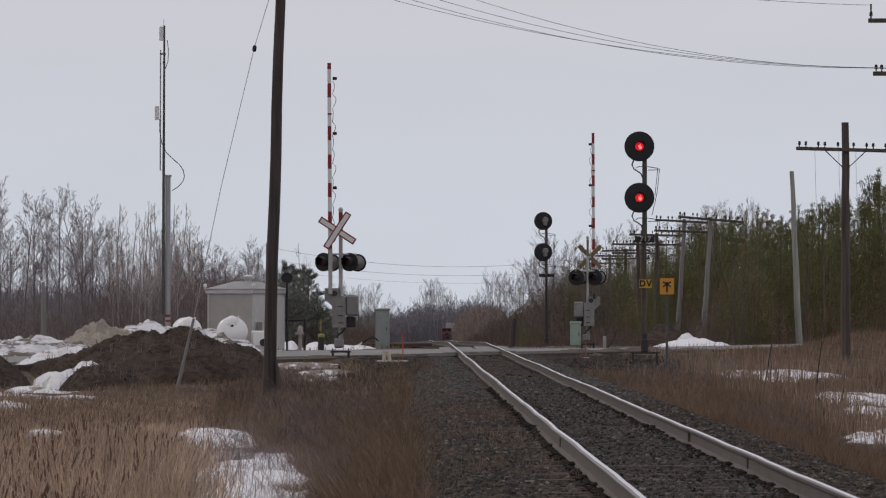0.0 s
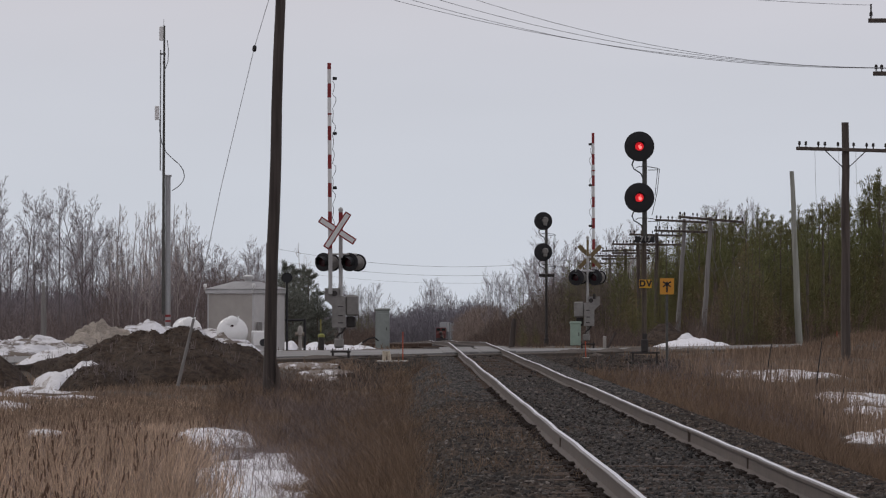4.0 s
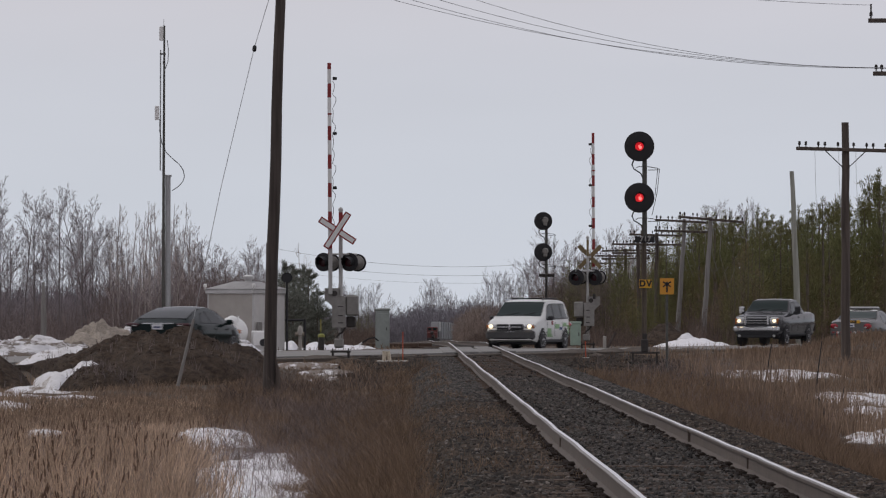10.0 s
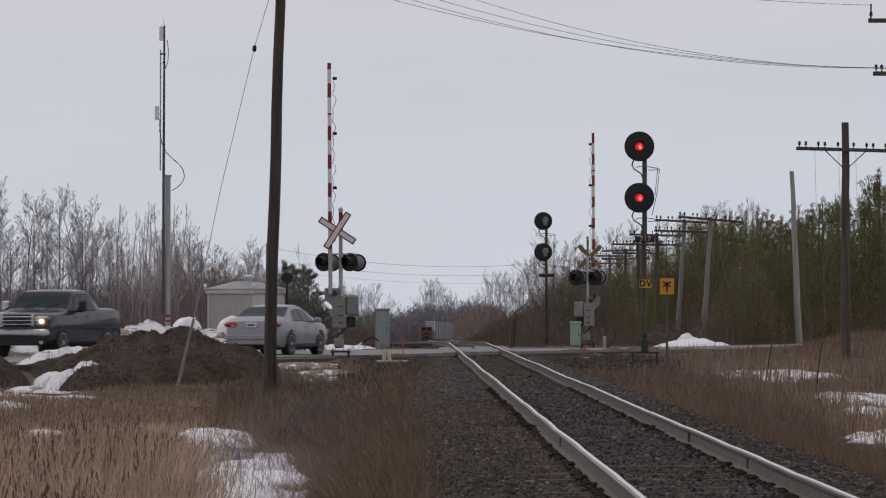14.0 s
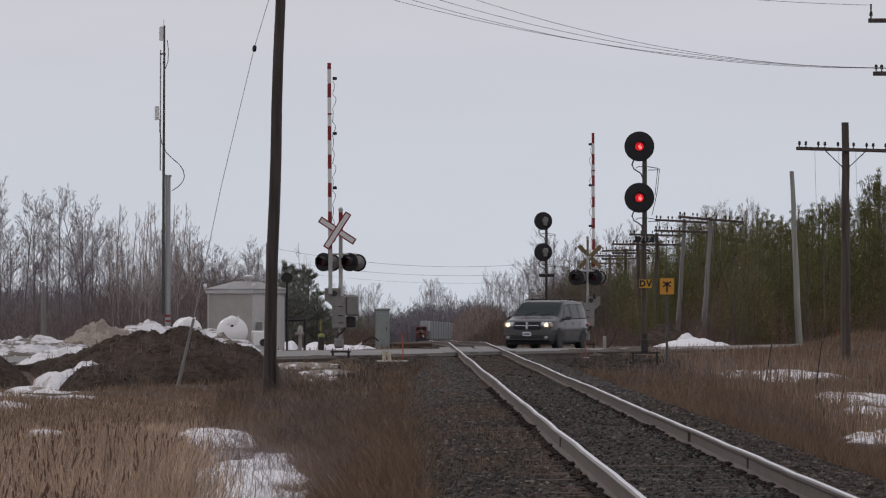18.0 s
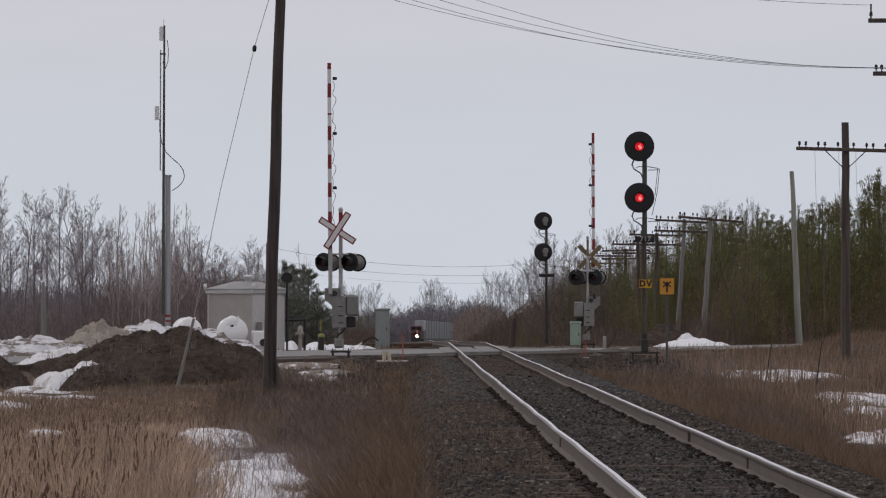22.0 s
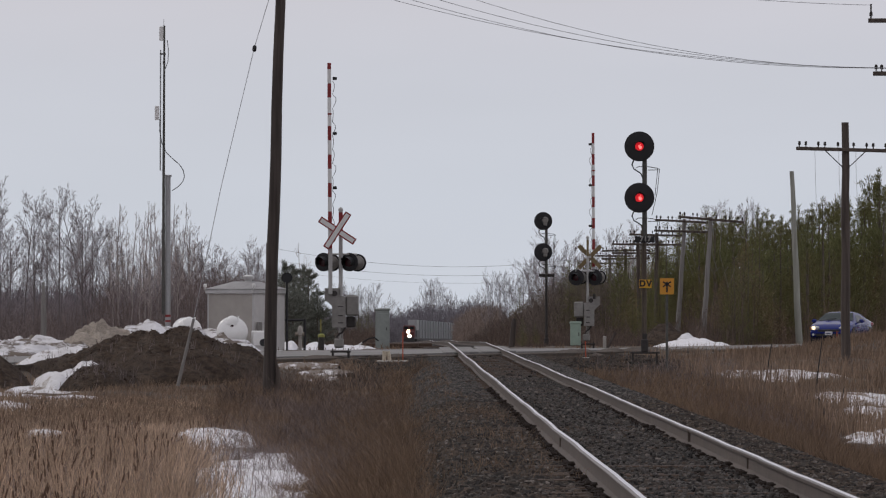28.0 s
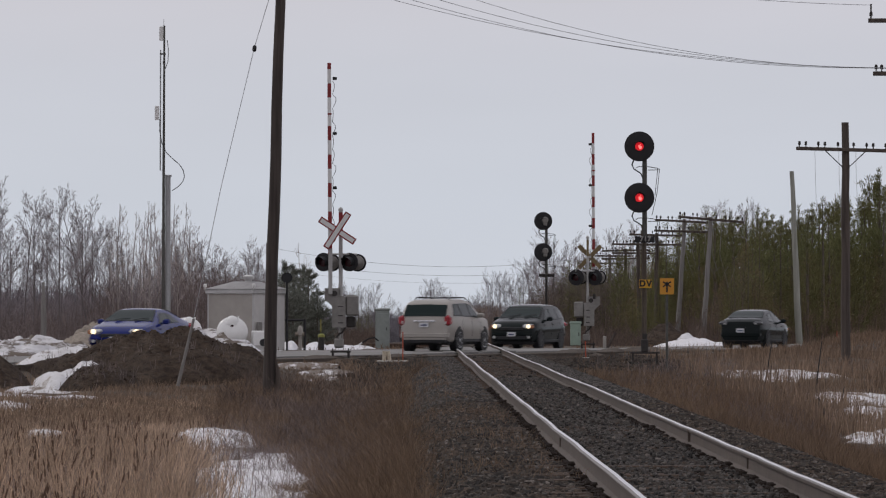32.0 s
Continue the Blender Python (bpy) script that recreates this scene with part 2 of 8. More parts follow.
M_GREENBOX = mat("green_grey_case", (0.30, 0.325, 0.30), (0.235, 0.258, 0.24), 0.55, 5, 0.05, big=0.35, bigscale=1.0)
M_PALEGREEN = mat("pale_green_case", (0.33, 0.42, 0.34), (0.27, 0.35, 0.285), 0.6, 5, 0.05, big=0.3)
M_YELLOW = mat("yellow_sign", (0.74, 0.40, 0.03), (0.64, 0.34, 0.025), 0.5, 6, 0.02, big=0.3)
M_ORANGE = mat("orange_marker", (0.46, 0.085, 0.035), (0.38, 0.07, 0.03), 0.55, 6, 0.02, big=0.2)
M_YELLOWBACK = mat("tan_board_back", (0.24, 0.17, 0.075), (0.15, 0.115, 0.07), 0.7, 6, 0.05, big=0.3)
M_CONCRETE = mat("concrete", (0.46, 0.43, 0.39), (0.35, 0.33, 0.30), 0.9, 10, 0.3, big=0.4)
M_RUBBER = mat("tyre_rubber", (0.022, 0.021, 0.021), (0.014, 0.014, 0.014), 0.85, 20, 0.1, big=0.2)
M_RIM = mat("alloy_rim", (0.50, 0.50, 0.51), (0.42, 0.42, 0.43), 0.45, 12, 0.02, metal=0.15, big=0.2)
M_STEELRIM = mat("dark_rim", (0.06, 0.06, 0.062), (0.04, 0.04, 0.042), 0.5, 12, 0.02, metal=0.5, big=0.2)
M_CHROME = mat("chrome", (0.75, 0.75, 0.76), (0.66, 0.66, 0.67), 0.2, 10, 0.0, metal=1.0, big=0.1)
M_PLASTIC = mat("black_plastic", (0.028, 0.028, 0.03), (0.02, 0.02, 0.022), 0.65, 14, 0.05, big=0.2)
M_GLASS = glass("dark_glass", (0.016, 0.026, 0.025), 0.03, 0.10)
M_GLASSDEEP = glass("deep_tinted_glass", (0.006, 0.010, 0.011), 0.03, 0.05)
M_GLASSLIGHT = glass("grey_glass", (0.035, 0.048, 0.046), 0.05)
M_LAMPGLASS = mat("lamp_glass", (0.55, 0.55, 0.53), (0.45, 0.45, 0.44), 0.15, 20, 0.0, big=0.1)
M_HEADLIGHT = mat("lit_headlamp", (0.9, 0.85, 0.7), (0.9, 0.85, 0.7), 0.3, 5, 0, emit=(1.0, 0.78, 0.5), power=1.7)
M_TAIL = mat("tail_lamp_red", (0.36, 0.018, 0.03), (0.28, 0.014, 0.02), 0.2, 12, 0, big=0.2)
M_PLATE = mat("plate_white", (0.66, 0.66, 0.68), (0.60, 0.60, 0.62), 0.5, 8, 0, big=0.1)
M_SIGNALRED = mat("lit_red_lens", (0.7, 0.02, 0.02), (0.7, 0.02, 0.02), 0.3, 5, 0, emit=(1.0, 0.02, 0.035), power=0.42)
M_SIGNALCORE = mat("lit_red_core", (0.9, 0.2, 0.2), (0.9, 0.2, 0.2), 0.3, 5, 0, emit=(1.0, 0.16, 0.14), power=1.6)
M_DARKRED = mat("unlit_red_lens", (0.055, 0.014, 0.018), (0.04, 0.01, 0.014), 0.15, 6, 0, big=0.2)
M_LENSGREY = mat("unlit_lens", (0.10, 0.10, 0.105), (0.07, 0.07, 0.075), 0.15, 6, 0, big=0.2)
M_TRAINLAMP = mat("lit_train_headlamp", (1, 0.9, 0.8), (1, 0.9, 0.8), 0.3, 5, 0, emit=(1.0, 0.72, 0.50), power=14.0)
M_LOCORED = mat("loco_red", (0.135, 0.034, 0.030), (0.095, 0.027, 0.024), 0.6, 1.2, 0, big=0.4)
M_LOCOBLACK = mat("loco_black", (0.05, 0.045, 0.045), (0.035, 0.032, 0.032), 0.6, 1.2, 0, big=0.4)
M_CONTGREY = mat("container_grey", (0.225, 0.235, 0.24), (0.175, 0.185, 0.19), 0.6, 0.8, 0.05, big=0.4, stretch=(8, 1, 1))
M_CONTWHITE = mat("container_white", (0.40, 0.40, 0.40), (0.33, 0.33, 0.33), 0.6, 0.8, 0.05, big=0.3)
M_CONTDARK = mat("container_dark", (0.10, 0.10, 0.11), (0.075, 0.075, 0.08), 0.6, 0.8, 0.05, big=0.4)
M_WIRE = mat("overhead_wire", (0.26, 0.26, 0.27), (0.22, 0.22, 0.23), 0.6, 4, 0, big=0.2)
# bluish grey-brown with the haze of distance mixed into the base colour
M_FARHAZE = mat("far_woods", (0.248, 0.230, 0.248), (0.193, 0.179, 0.196), 0.95, 0.05, 0, big=0.5, bigscale=0.02, island=0.3)


# ---- mesh tools ----
class Geo:
    """Collects vertices and faces of one mesh."""

    def __init__(self):
        self.v, self.f = [], []

    def add(self, verts, faces):
        k = len(self.v)
        self.v += [tuple(p) for p in verts]
        self.f += [tuple(i + k for i in f) for f in faces]
        return self

    def box(self, c, s, rz=0.0, ch=0.0, m=None):
        hx, hy, hz = s[0] / 2, s[1] / 2, s[2] / 2
        ch = min(ch, hx * 0.8, hy * 0.8, hz * 0.8)
        rot = m or Matrix.Rotation(radians(rz), 4, "Z")
        if ch <= 0:
            pts = [(x, y, z) for z in (-hz, hz) for y in (-hy, hy) for x in (-hx, hx)]
            fs = [(0, 2, 3, 1), (4, 5, 7, 6), (0, 1, 5, 4), (2, 6, 7, 3), (0, 4, 6, 2), (1, 3, 7, 5)]
        else:
            pts, fs = [], []
            rings = [(-hz, ch), (-hz + ch, 0), (hz - ch, 0), (hz, ch)]
            for z, i in rings:
                ax, ay = hx - i, hy - i
                b = ch if i == 0 else ch * 0.6
                pts += [(-ax + b, -ay, z), (ax - b, -ay, z), (ax, -ay + b, z), (ax, ay - b, z), (ax - b, ay, z), (-ax + b, ay, z), (-ax, ay - b, z), (-ax, -ay + b, z)]
            for r in range(3):
                for i in range(8):
                    j = (i + 1) % 8
                    fs.append((r * 8 + i, r * 8 + j, r * 8 + 8 + j, r * 8 + 8 + i))
            fs += [tuple(range(7, -1, -1)), tuple(range(24, 32))]
        return self.add([rot @ Vector(p) + Vector(c) for p in pts], fs)

    def tube(self, pts, r, n=8, caps=True):
        """A tube along pts; r: one radius or one for each point."""
        pts = [Vector(p) for p in pts]
        rs = r if isinstance(r, (list, tuple)) else [r] * len(pts)
        verts, fs = [], []
        for i, p in enumerate(pts):
            t = (pts[min(i + 1, len(pts) - 1)] - pts[max(i - 1, 0)]).normalized()
            a = t.cross(Vector((0, 0, 1)) if abs(t.z) < 0.9 else Vector((0, 1, 0))).normalized()
            b = t.cross(a)
            for k in range(n):
                w = 2 * math.pi * k / n
                verts.append(p + (a * math.cos(w) + b * math.sin(w)) * rs[i])
        for i in range(len(pts) - 1):
            for k in range(n):
                q = (k + 1) % n
                fs.append((i * n + k, i * n + q, i * n + n + q, i * n + n + k))
        if caps:
            fs += [tuple(range(n - 1, -1, -1)), tuple(range((len(pts) - 1) * n, len(pts) * n))]
        return self.add(verts, fs)

    def lathe(self, c, axis, prof, n=20):
        """Turns (along, radius) pairs round the axis through c."""
        ax = Vector(axis).normalized()
        a = ax.cross(Vector((0, 0, 1)) if abs(ax.z) < 0.9 else Vector((1, 0, 0))).normalized()
        b = ax.cross(a)
        verts, fs = [], []
        for h, r in prof:
            for k in range(n):
                w = 2 * math.pi * k / n
                verts.append(Vector(c) + ax * h + (a * math.cos(w) + b * math.sin(w)) * r)
        for i in range(len(prof) - 1):
            for k in range(n):
                q = (k + 1) % n
                fs.append((i * n + k, i * n + q, i * n + n + q, i * n + n + k))
        fs += [tuple(range(n - 1, -1, -1)), tuple(range((len(prof) - 1) * n, len(prof) * n))]
        return self.add(verts, fs)

    def slab(self, poly, n, t):
        """A flat polygon given a thickness t along n."""
        n = Vector(n) * t
        k = len(poly)
        verts = [Vector(p) for p in poly] + [Vector(p) + n for p in poly]
        fs = [tuple(range(k - 1, -1, -1)), tuple(range(k, 2 * k))] + [(i, (i + 1) % k, k + (i + 1) % k, k + i) for i in range(k)]
        return self.add(verts, fs)

    def mesh(self, name, material, smooth=None):
        me = bpy.data.meshes.new(name)
        me.from_pydata(self.v, [], self.f)
        me.materials.append(material)
        if smooth:
            me.polygons.foreach_set("use_smooth", [True] * len(me.polygons))
            me.set_sharp_from_angle(angle=radians(smooth))
        me.update()
        return me


def part(name, geo, material, parent, label="", smooth=35):
    ob = new(name, geo.mesh(name, material, smooth))
    ob.parent = parent
    if label:
        ob["label"] = label
    return ob


def thing(name, label, category, at=(0, 0, 0), rz=0.0, group="", kind=""):
    ob = new(name)
    ob.matrix_basis = pose(*at, 0, 0, rz)
    return tagged(ob, label, category, group, kind)


def solid(name, geo, material, label, category="", group="", kind="", smooth=35, at=(0, 0, 0)):
    ob = new(name, geo.mesh(name, material, smooth))
    ob.location = at
    return tagged(ob, label, category, group, kind)


def arrays(name, verts, faces, material, smooth=None):
    """A large mesh from numpy arrays of vertices and of equal-sided faces."""
    verts, faces = np.asarray(verts, np.float32), np.asarray(faces, np.int32)
    me = bpy.data.meshes.new(name)
    me.vertices.add(len(verts))
    me.vertices.foreach_set("co", verts.ravel())
    k = faces.shape[1]
    me.loops.add(faces.size)
    me.loops.foreach_set("vertex_index", faces.ravel())
    me.polygons.add(len(faces))
    me.polygons.foreach_set("loop_start", np.arange(0, faces.size, k, dtype=np.int32))
    me.materials.append(material)
    me.update(calc_edges=True)
    if smooth:
        me.polygons.foreach_set("use_smooth", [True] * len(faces))
    return me


# ---- the lie of the land ----
TRACK_X = 2.41
SLOPE = 0.3044           # the road runs SLOPE metres to the right for each metre away
ROAD_C = -70.76          # its centre line at y = 0
ROAD_Z = -0.07
LEAN = math.atan(SLOPE)
UX, UY = math.sin(LEAN), math.cos(LEAN)
rng = np.random.default_rng(7)


def smooth01(t):
    t = np.clip(t, 0.0, 1.0)
    return t * t * (3 - 2 * t)


def track_x(y):
    y = np.asarray(y, float)
    t = np.clip((y - 1200.0) / 646.0, 0, 1)
    bend = -2.11 * t * t * (3 - 2 * t) + 0.04 * 646.0 * (t ** 3 - t ** 2)
    return TRACK_X + np.where(y > 1846.0, -2.11 + 0.04 * (y - 1846.0), bend)


def fall(y):
    """The land falls away gently beyond the crossing."""
    return np.interp(np.asarray(y, float), (275.0, 300.0, 430.0, 520.0, 1856.0, 4800.0), (0.0, -0.105, -0.705, -1.01, -7.64, -21.9))


def road_dip(y):
    """The road sinks a little beyond the hump of the crossing."""
    return 0.135 * smooth01((np.asarray(y, float) - 238.0) / 38.0)


def ground(x, y):
    x, y = np.asarray(x, float), np.asarray(y, float)
    field = -1.2 + 0.5 * smooth01((y - 120) / 50) + 0.45 * smooth01((y - 168) / 25)
    field = np.where(x > TRACK_X, -1.0 + 0.5 * smooth01((y - 130) / 60) + 0.25 * smooth01((y - 190) / 25), field)
    far_fall = fall(y) * smooth01((110 - np.abs(x)) / 80) - 0.0006 * np.maximum(y - 500, 0)
    field = field + far_fall
    r = np.abs(x - track_x(y))
    bed = -0.62 + fall(y) - 0.36 * np.maximum(r - 2.3, 0)
    q = (x - (SLOPE * y + ROAD_C)) * UY
    bank = ROAD_Z - road_dip(y) - 0.10 - 0.26 * np.maximum(np.abs(q) - 5.2, 0)
    h = np.maximum(np.maximum(field, bed), bank)
    # a grassy bank on the right of way, between the field and the road
    h = h + 0.55 * smooth01((x - 13.6) / 3.5) * smooth01((y - 226) / 12) * smooth01((272 - y) / 14) * smooth01((q - 6.2) / 3.5)
    wob = 0.05 * np.sin(x * 1.3 + y * 0.31) * np.sin(y * 0.23 - x * 0.7) + 0.03 * np.sin(x * 3.1 + y * 0.9)
    return h + wob * smooth01((np.abs(q) - 5.5) / 3) * smooth01((r - 2.4) / 2)


# ---- ground, road, track ----
def spread(stops):
    out = []
    for (a, b, step) in stops:
        out += list(np.arange(a, b, step))
    return np.array(out)


gx = spread([(-3000, -400, 400), (-400, -60, 20), (-60, -16, 2.5), (-16, 20, 0.4), (20, 60, 2.5), (60, 400, 20), (400, 3001, 400)])
gy = spread([(-300, 20, 20), (20, 60, 2), (60, 330, 1.0), (330, 560, 5), (560, 2400, 50), (2400, 4801, 300)])
GX, GY = np.meshgrid(gx, gy)
verts = np.stack([GX, GY, ground(GX, GY)], -1).reshape(-1, 3)
idx = np.arange(len(gx) * len(gy)).reshape(len(gy), len(gx))
quads = np.stack([idx[:-1, :-1], idx[:-1, 1:], idx[1:, 1:], idx[1:, :-1]], -1).reshape(-1, 4)
ground_ob = new("ground", arrays("ground", verts, quads, M_GROUND, True))
tagged(ground_ob, "brown late-winter soil with flattened dead grass", "ground", kind="structure")


def road_point(s, q, z):
    """s metres along the road from where its centre line meets y = 0, q metres to its right."""
    y = s * UY - q * UX
    return (ROAD_C + s * UX + q * UY, y, z - float(road_dip(y)))


def strip(name, q0, q1, z0, z1, material, label, crown=0.0):
    g = Geo()
    stations = np.concatenate([np.arange(-400, 150, 25), np.arange(150, 340, 2.5), np.arange(340, 1000, 25)])
    qs = np.linspace(q0, q1, 7)
    rows = []
    for i, s in enumerate(stations):
        wob = 0.10 * math.sin(s * 0.83) + 0.07 * math.sin(s * 2.1 + 1)
        rows.append([road_point(s, q + (wob if j in (0, 6) else 0), z1 + crown * (1 - abs(2 * j / 6 - 1))) for j, q in enumerate(qs)])
    pts = [p for r in rows for p in r]
    pts += [(r[0][0], r[0][1], r[0][2] - (z1 - z0)) for r in rows] + [(r[-1][0], r[-1][1], r[-1][2] - (z1 - z0)) for r in rows]
    n, k = len(rows), 7
    fs = [(i * k + j, i * k + j + 1, (i + 1) * k + j + 1, (i + 1) * k + j) for i in range(n - 1) for j in range(k - 1)]
    a, b = n * k, n * k + n
    fs += [(a + i, i * k, (i + 1) * k, a + i + 1) for i in range(n - 1)]
    fs += [(i * k + 6, b + i, b + i + 1, (i + 1) * k + 6) for i in range(n - 1)]
    g.add(pts, fs)
    return solid(name, g, material, label, "road", kind="structure")


strip("road", -4.1, 4.1, ROAD_Z - 0.16, ROAD_Z - 0.03, M_ASPHALT, "pale worn asphalt of a two-lane highway over the rails", crown=0.03)
strip("road_shoulder", -5.6, -4.05, ROAD_Z - 0.25, ROAD_Z - 0.045, M_GRAVEL, "packed gravel shoulder beside the asphalt")
strip("road_shoulder", 4.05, 5.7, ROAD_Z - 0.25, ROAD_Z - 0.075, M_SHOULDER, "packed brown earth shoulder beside the asphalt")

# ballast bed
g = Geo()
ys = np.concatenate([np.arange(20, 330, 2.0), np.arange(330, 560, 10), np.arange(560, 2400, 40)])
prof = [(-2.55, -0.66), (-1.95, -0.30), (-1.7, -0.215), (-0.7, -0.235), (0.7, -0.235), (1.7, -0.215), (1.95, -0.30), (2.55, -0.66)]
pts = [(float(track_x(y)) + px + 0.05 * math.sin(y * 0.9 + px * 3), y, pz + float(fall(y))) for y in ys for px, pz in prof]
fs = [(i * 8 + j, i * 8 + j + 1, i * 8 + j + 9, i * 8 + j + 8) for i in range(len(ys) - 1) for j in range(7)]
solid("ballast_bed", g.add(pts, fs), M_BALLAST, "dark crushed-stone ballast under the single track", "track bed", kind="structure")

track = thing("railway_track", "single railway track on dark wooden ties in stone ballast", "railway track", kind="structure")
JOINTS = [41.5, 52.9, 64.3, 75.7, 87.1, 98.5, 109.9, 121.3, 132.7, 144.1, 155.5, 166.9, 178.3, 189.7, 201.1]


def rail_line(side):
    ys = np.concatenate([np.arange(30, 330, 1.1), np.arange(330, 560, 4), np.arange(560, 2300, 30)])
    out = []
    for y in ys:
        dip = sum(-0.006 * math.exp(-((y - j - (2.5 if side > 0 else 0)) / 1.3) ** 2) for j in JOINTS) if y < 215 else 0
        sway = 0.008 * math.sin(y * 0.16 + side) + 0.003 * math.sin(y * 0.43 + 2 * side)
        out.append((float(track_x(y)) + side * 0.754 + sway * (y < 300), y, dip + float(fall(y)) + 0.006 * math.sin(y * 0.12 + side * 0.7) * (60 < y < 215)))
    return out


def sweep(line, section):
    g = Geo()
    k = len(section)
    pts = [(x + a, y, z + b) for x, y, z in line for a, b in section]
    fs = [(i * k + j, i * k + (j + 1) % k, (i + 1) * k + (j + 1) % k, (i + 1) * k + j) for i in range(len(line) - 1) for j in range(k)]
    return g.add(pts, fs + [tuple(range(k))])


RAIL = [(-0.07, -0.172), (0.07, -0.172), (0.068, -0.162), (0.012, -0.145), (0.009, -0.05), (0.034, -0.036), (0.036, -0.012), (-0.036, -0.012), (-0.034, -0.036), (-0.009, -0.05), (-0.012, -0.145), (-0.068, -0.162)]
HEAD = [(-0.036, -0.0118), (0.036, -0.0118), (0.034, -0.004), (0.024, 0.0), (-0.024, 0.0), (-0.034, -0.004)]
BAND = [(-0.018, 0.0004), (0.018, 0.0004), (0.017, 0.0016), (-0.017, 0.0016)]
for side in (-1, 1):
    line = rail_line(side)
    rail = part("rail", sweep(line, RAIL), M_RAIL, track, "brown rusted steel rail with a shiny head", smooth=25)
    part("rail_head", sweep(line, HEAD), M_RAILHEAD, rail, "worn grey rail head", smooth=25)
    band = [(x - side * 0.008 + 0.004 * math.sin(y * 0.5 + side), y, z) for x, y, z in line]
    part("running_surface", sweep(band, BAND), M_RAILTOP, rail, "polished running band", smooth=25)
    for jy in ((72.5,) if side < 0 else (62.6, 75.8)):
        part("joint_gap", Geo().box((TRACK_X + side * 0.754, jy, -0.090), (0.0725, 0.010, 0.150)), M_RAIL, rail)

tie_mesh = Geo().box((0, 0, 0), (2.6, 0.23, 0.18), ch=0.012).mesh("tie", M_TIE, 30)
plate_geo = Geo()
for side in (-1, 1):
    plate_geo.box((side * 0.754, 0, 0.096), (0.34, 0.24, 0.014))
    for o in (-1, 1):
        for sy in (-0.07, 0.07):
            plate_geo.box((side * 0.754 + o * 0.10, sy, 0.110), (0.05, 0.05, 0.030), ch=0.006)
        for sy in (-0.20, 0.20, 0.31):
            plate_geo.box((side * 0.754 + o * 0.090, sy, 0.102), (0.07, 0.09, 0.045), ch=0.012)
plate_mesh = plate_geo.mesh("tie_plates", M_CLIP)
for i in range(290):
    y = 44 + i * 0.62
    t = new("tie", tie_mesh)
    t.parent = track
    t.matrix_basis = pose(TRACK_X + rng.normal(0, 0.02), y, -0.282 + rng.normal(0, 0.010), 0, 0, rng.normal(0, 0.8))
    if y < 130:
        p = new("tie_plates", plate_mesh)
        p.parent = t
# planks and asphalt flangeways where the road crosses
for o, w in ((-1.05, 0.42), (-0.37, 0.62), (0.37, 0.62), (1.05, 0.42)):
    g = Geo()
    y0 = (TRACK_X + o - ROAD_C - 4.3) / SLOPE
    y1 = (TRACK_X + o - ROAD_C + 4.3) / SLOPE
    g.box((TRACK_X + o, (y0 + y1) / 2, -0.165), (w, y1 - y0, 0.20), ch=0.02)
    part("crossing_panel", g, M_ASPHALT, track, "worn grey crossing panel")


# stones of the ballast, each a rough little block
FACES = np.array([(0, 2, 3, 1), (4, 5, 7, 6), (0, 1, 5, 4), (2, 6, 7, 3), (0, 4, 6, 2), (1, 3, 7, 5)])


def stones(n, y0, y1, bias, size):
    base = np.array([(x, y, z) for z in (-1, 1) for y in (-1, 1) for x in (-1, 1)], float)
    y = y0 + (y1 - y0) * rng.random(n) ** bias
    o = rng.uniform(-2.6, 2.6, n)
    z = np.interp(o, [p[0] for p in prof], [p[1] for p in prof]) + 0.012
    z = np.where(np.abs(o) < 0.68, -0.190 + rng.uniform(-0.012, 0.010, n), z)
    x = TRACK_X + o
    keep = (np.abs(np.abs(o) - 0.754) > 0.09) & ~((np.abs(o) < 1.3) & (np.abs(((y - 44) / 0.62 + 0.5) % 1 - 0.5) < 0.17) & (rng.random(n) < 0.72))
    x, y, z = x[keep], y[keep], z[keep]
    n = len(x)
    s = size * rng.uniform(0.45, 1.1, (n, 1, 3)) * (1 + 0.25 * rng.random((n, 1, 1)))
    p = base[None] * s * rng.uniform(0.7, 1.15, (n, 8, 1))
    a, b = rng.uniform(0, 6.28, (2, n))
    ca, sa, cb, sb = np.cos(a)[:, None], np.sin(a)[:, None], np.cos(b)[:, None], np.sin(b)[:, None]
    px, py, pz = p[..., 0], p[..., 1], p[..., 2]
    px, py = px * ca - py * sa, px * sa + py * ca
    py, pz = py * cb - pz * sb, py * sb + pz * cb
    v = np.stack([px + x[:, None], py + y[:, None], pz + z[:, None]], -1).reshape(-1, 3)
    f = (FACES[None] + (np.arange(n) * 8)[:, None, None]).reshape(-1, 4)
    return v, f, np.abs(x - TRACK_X)


v1, _, o1 = stones(72000, 46, 120, 1.35, 0.027)
v2, _, o2 = stones(46000, 112, 226, 1.0, 0.032)
v4, f4, o4 = stones(8000, 46, 190, 1.2, 0.023)
few = (o4 > 0.8) | (rng.random(len(o4)) < 0.12)
v4 = v4.reshape(-1, 8, 3)[few].reshape(-1, 3)
pale_ob = new("pale_stones", arrays("pale_stones", v4 + np.array([0, 0, 0.012]), f4[:len(v4) // 8 * len(FACES)], M_STONEPALE))
tagged(pale_ob, "scattered paler brown-grey stones among the ballast", "gravel", kind="stuff")


def pick(v, keep, material, label):
    w = v.reshape(-1, 8, 3)[keep]
    f = (FACES[None] + (np.arange(len(w)) * 8)[:, None, None]).reshape(-1, 4)
    ob = new("ballast_stones", arrays("ballast_stones", w.reshape(-1, 3), f, material))
    return tagged(ob, label, "gravel", kind="stuff")


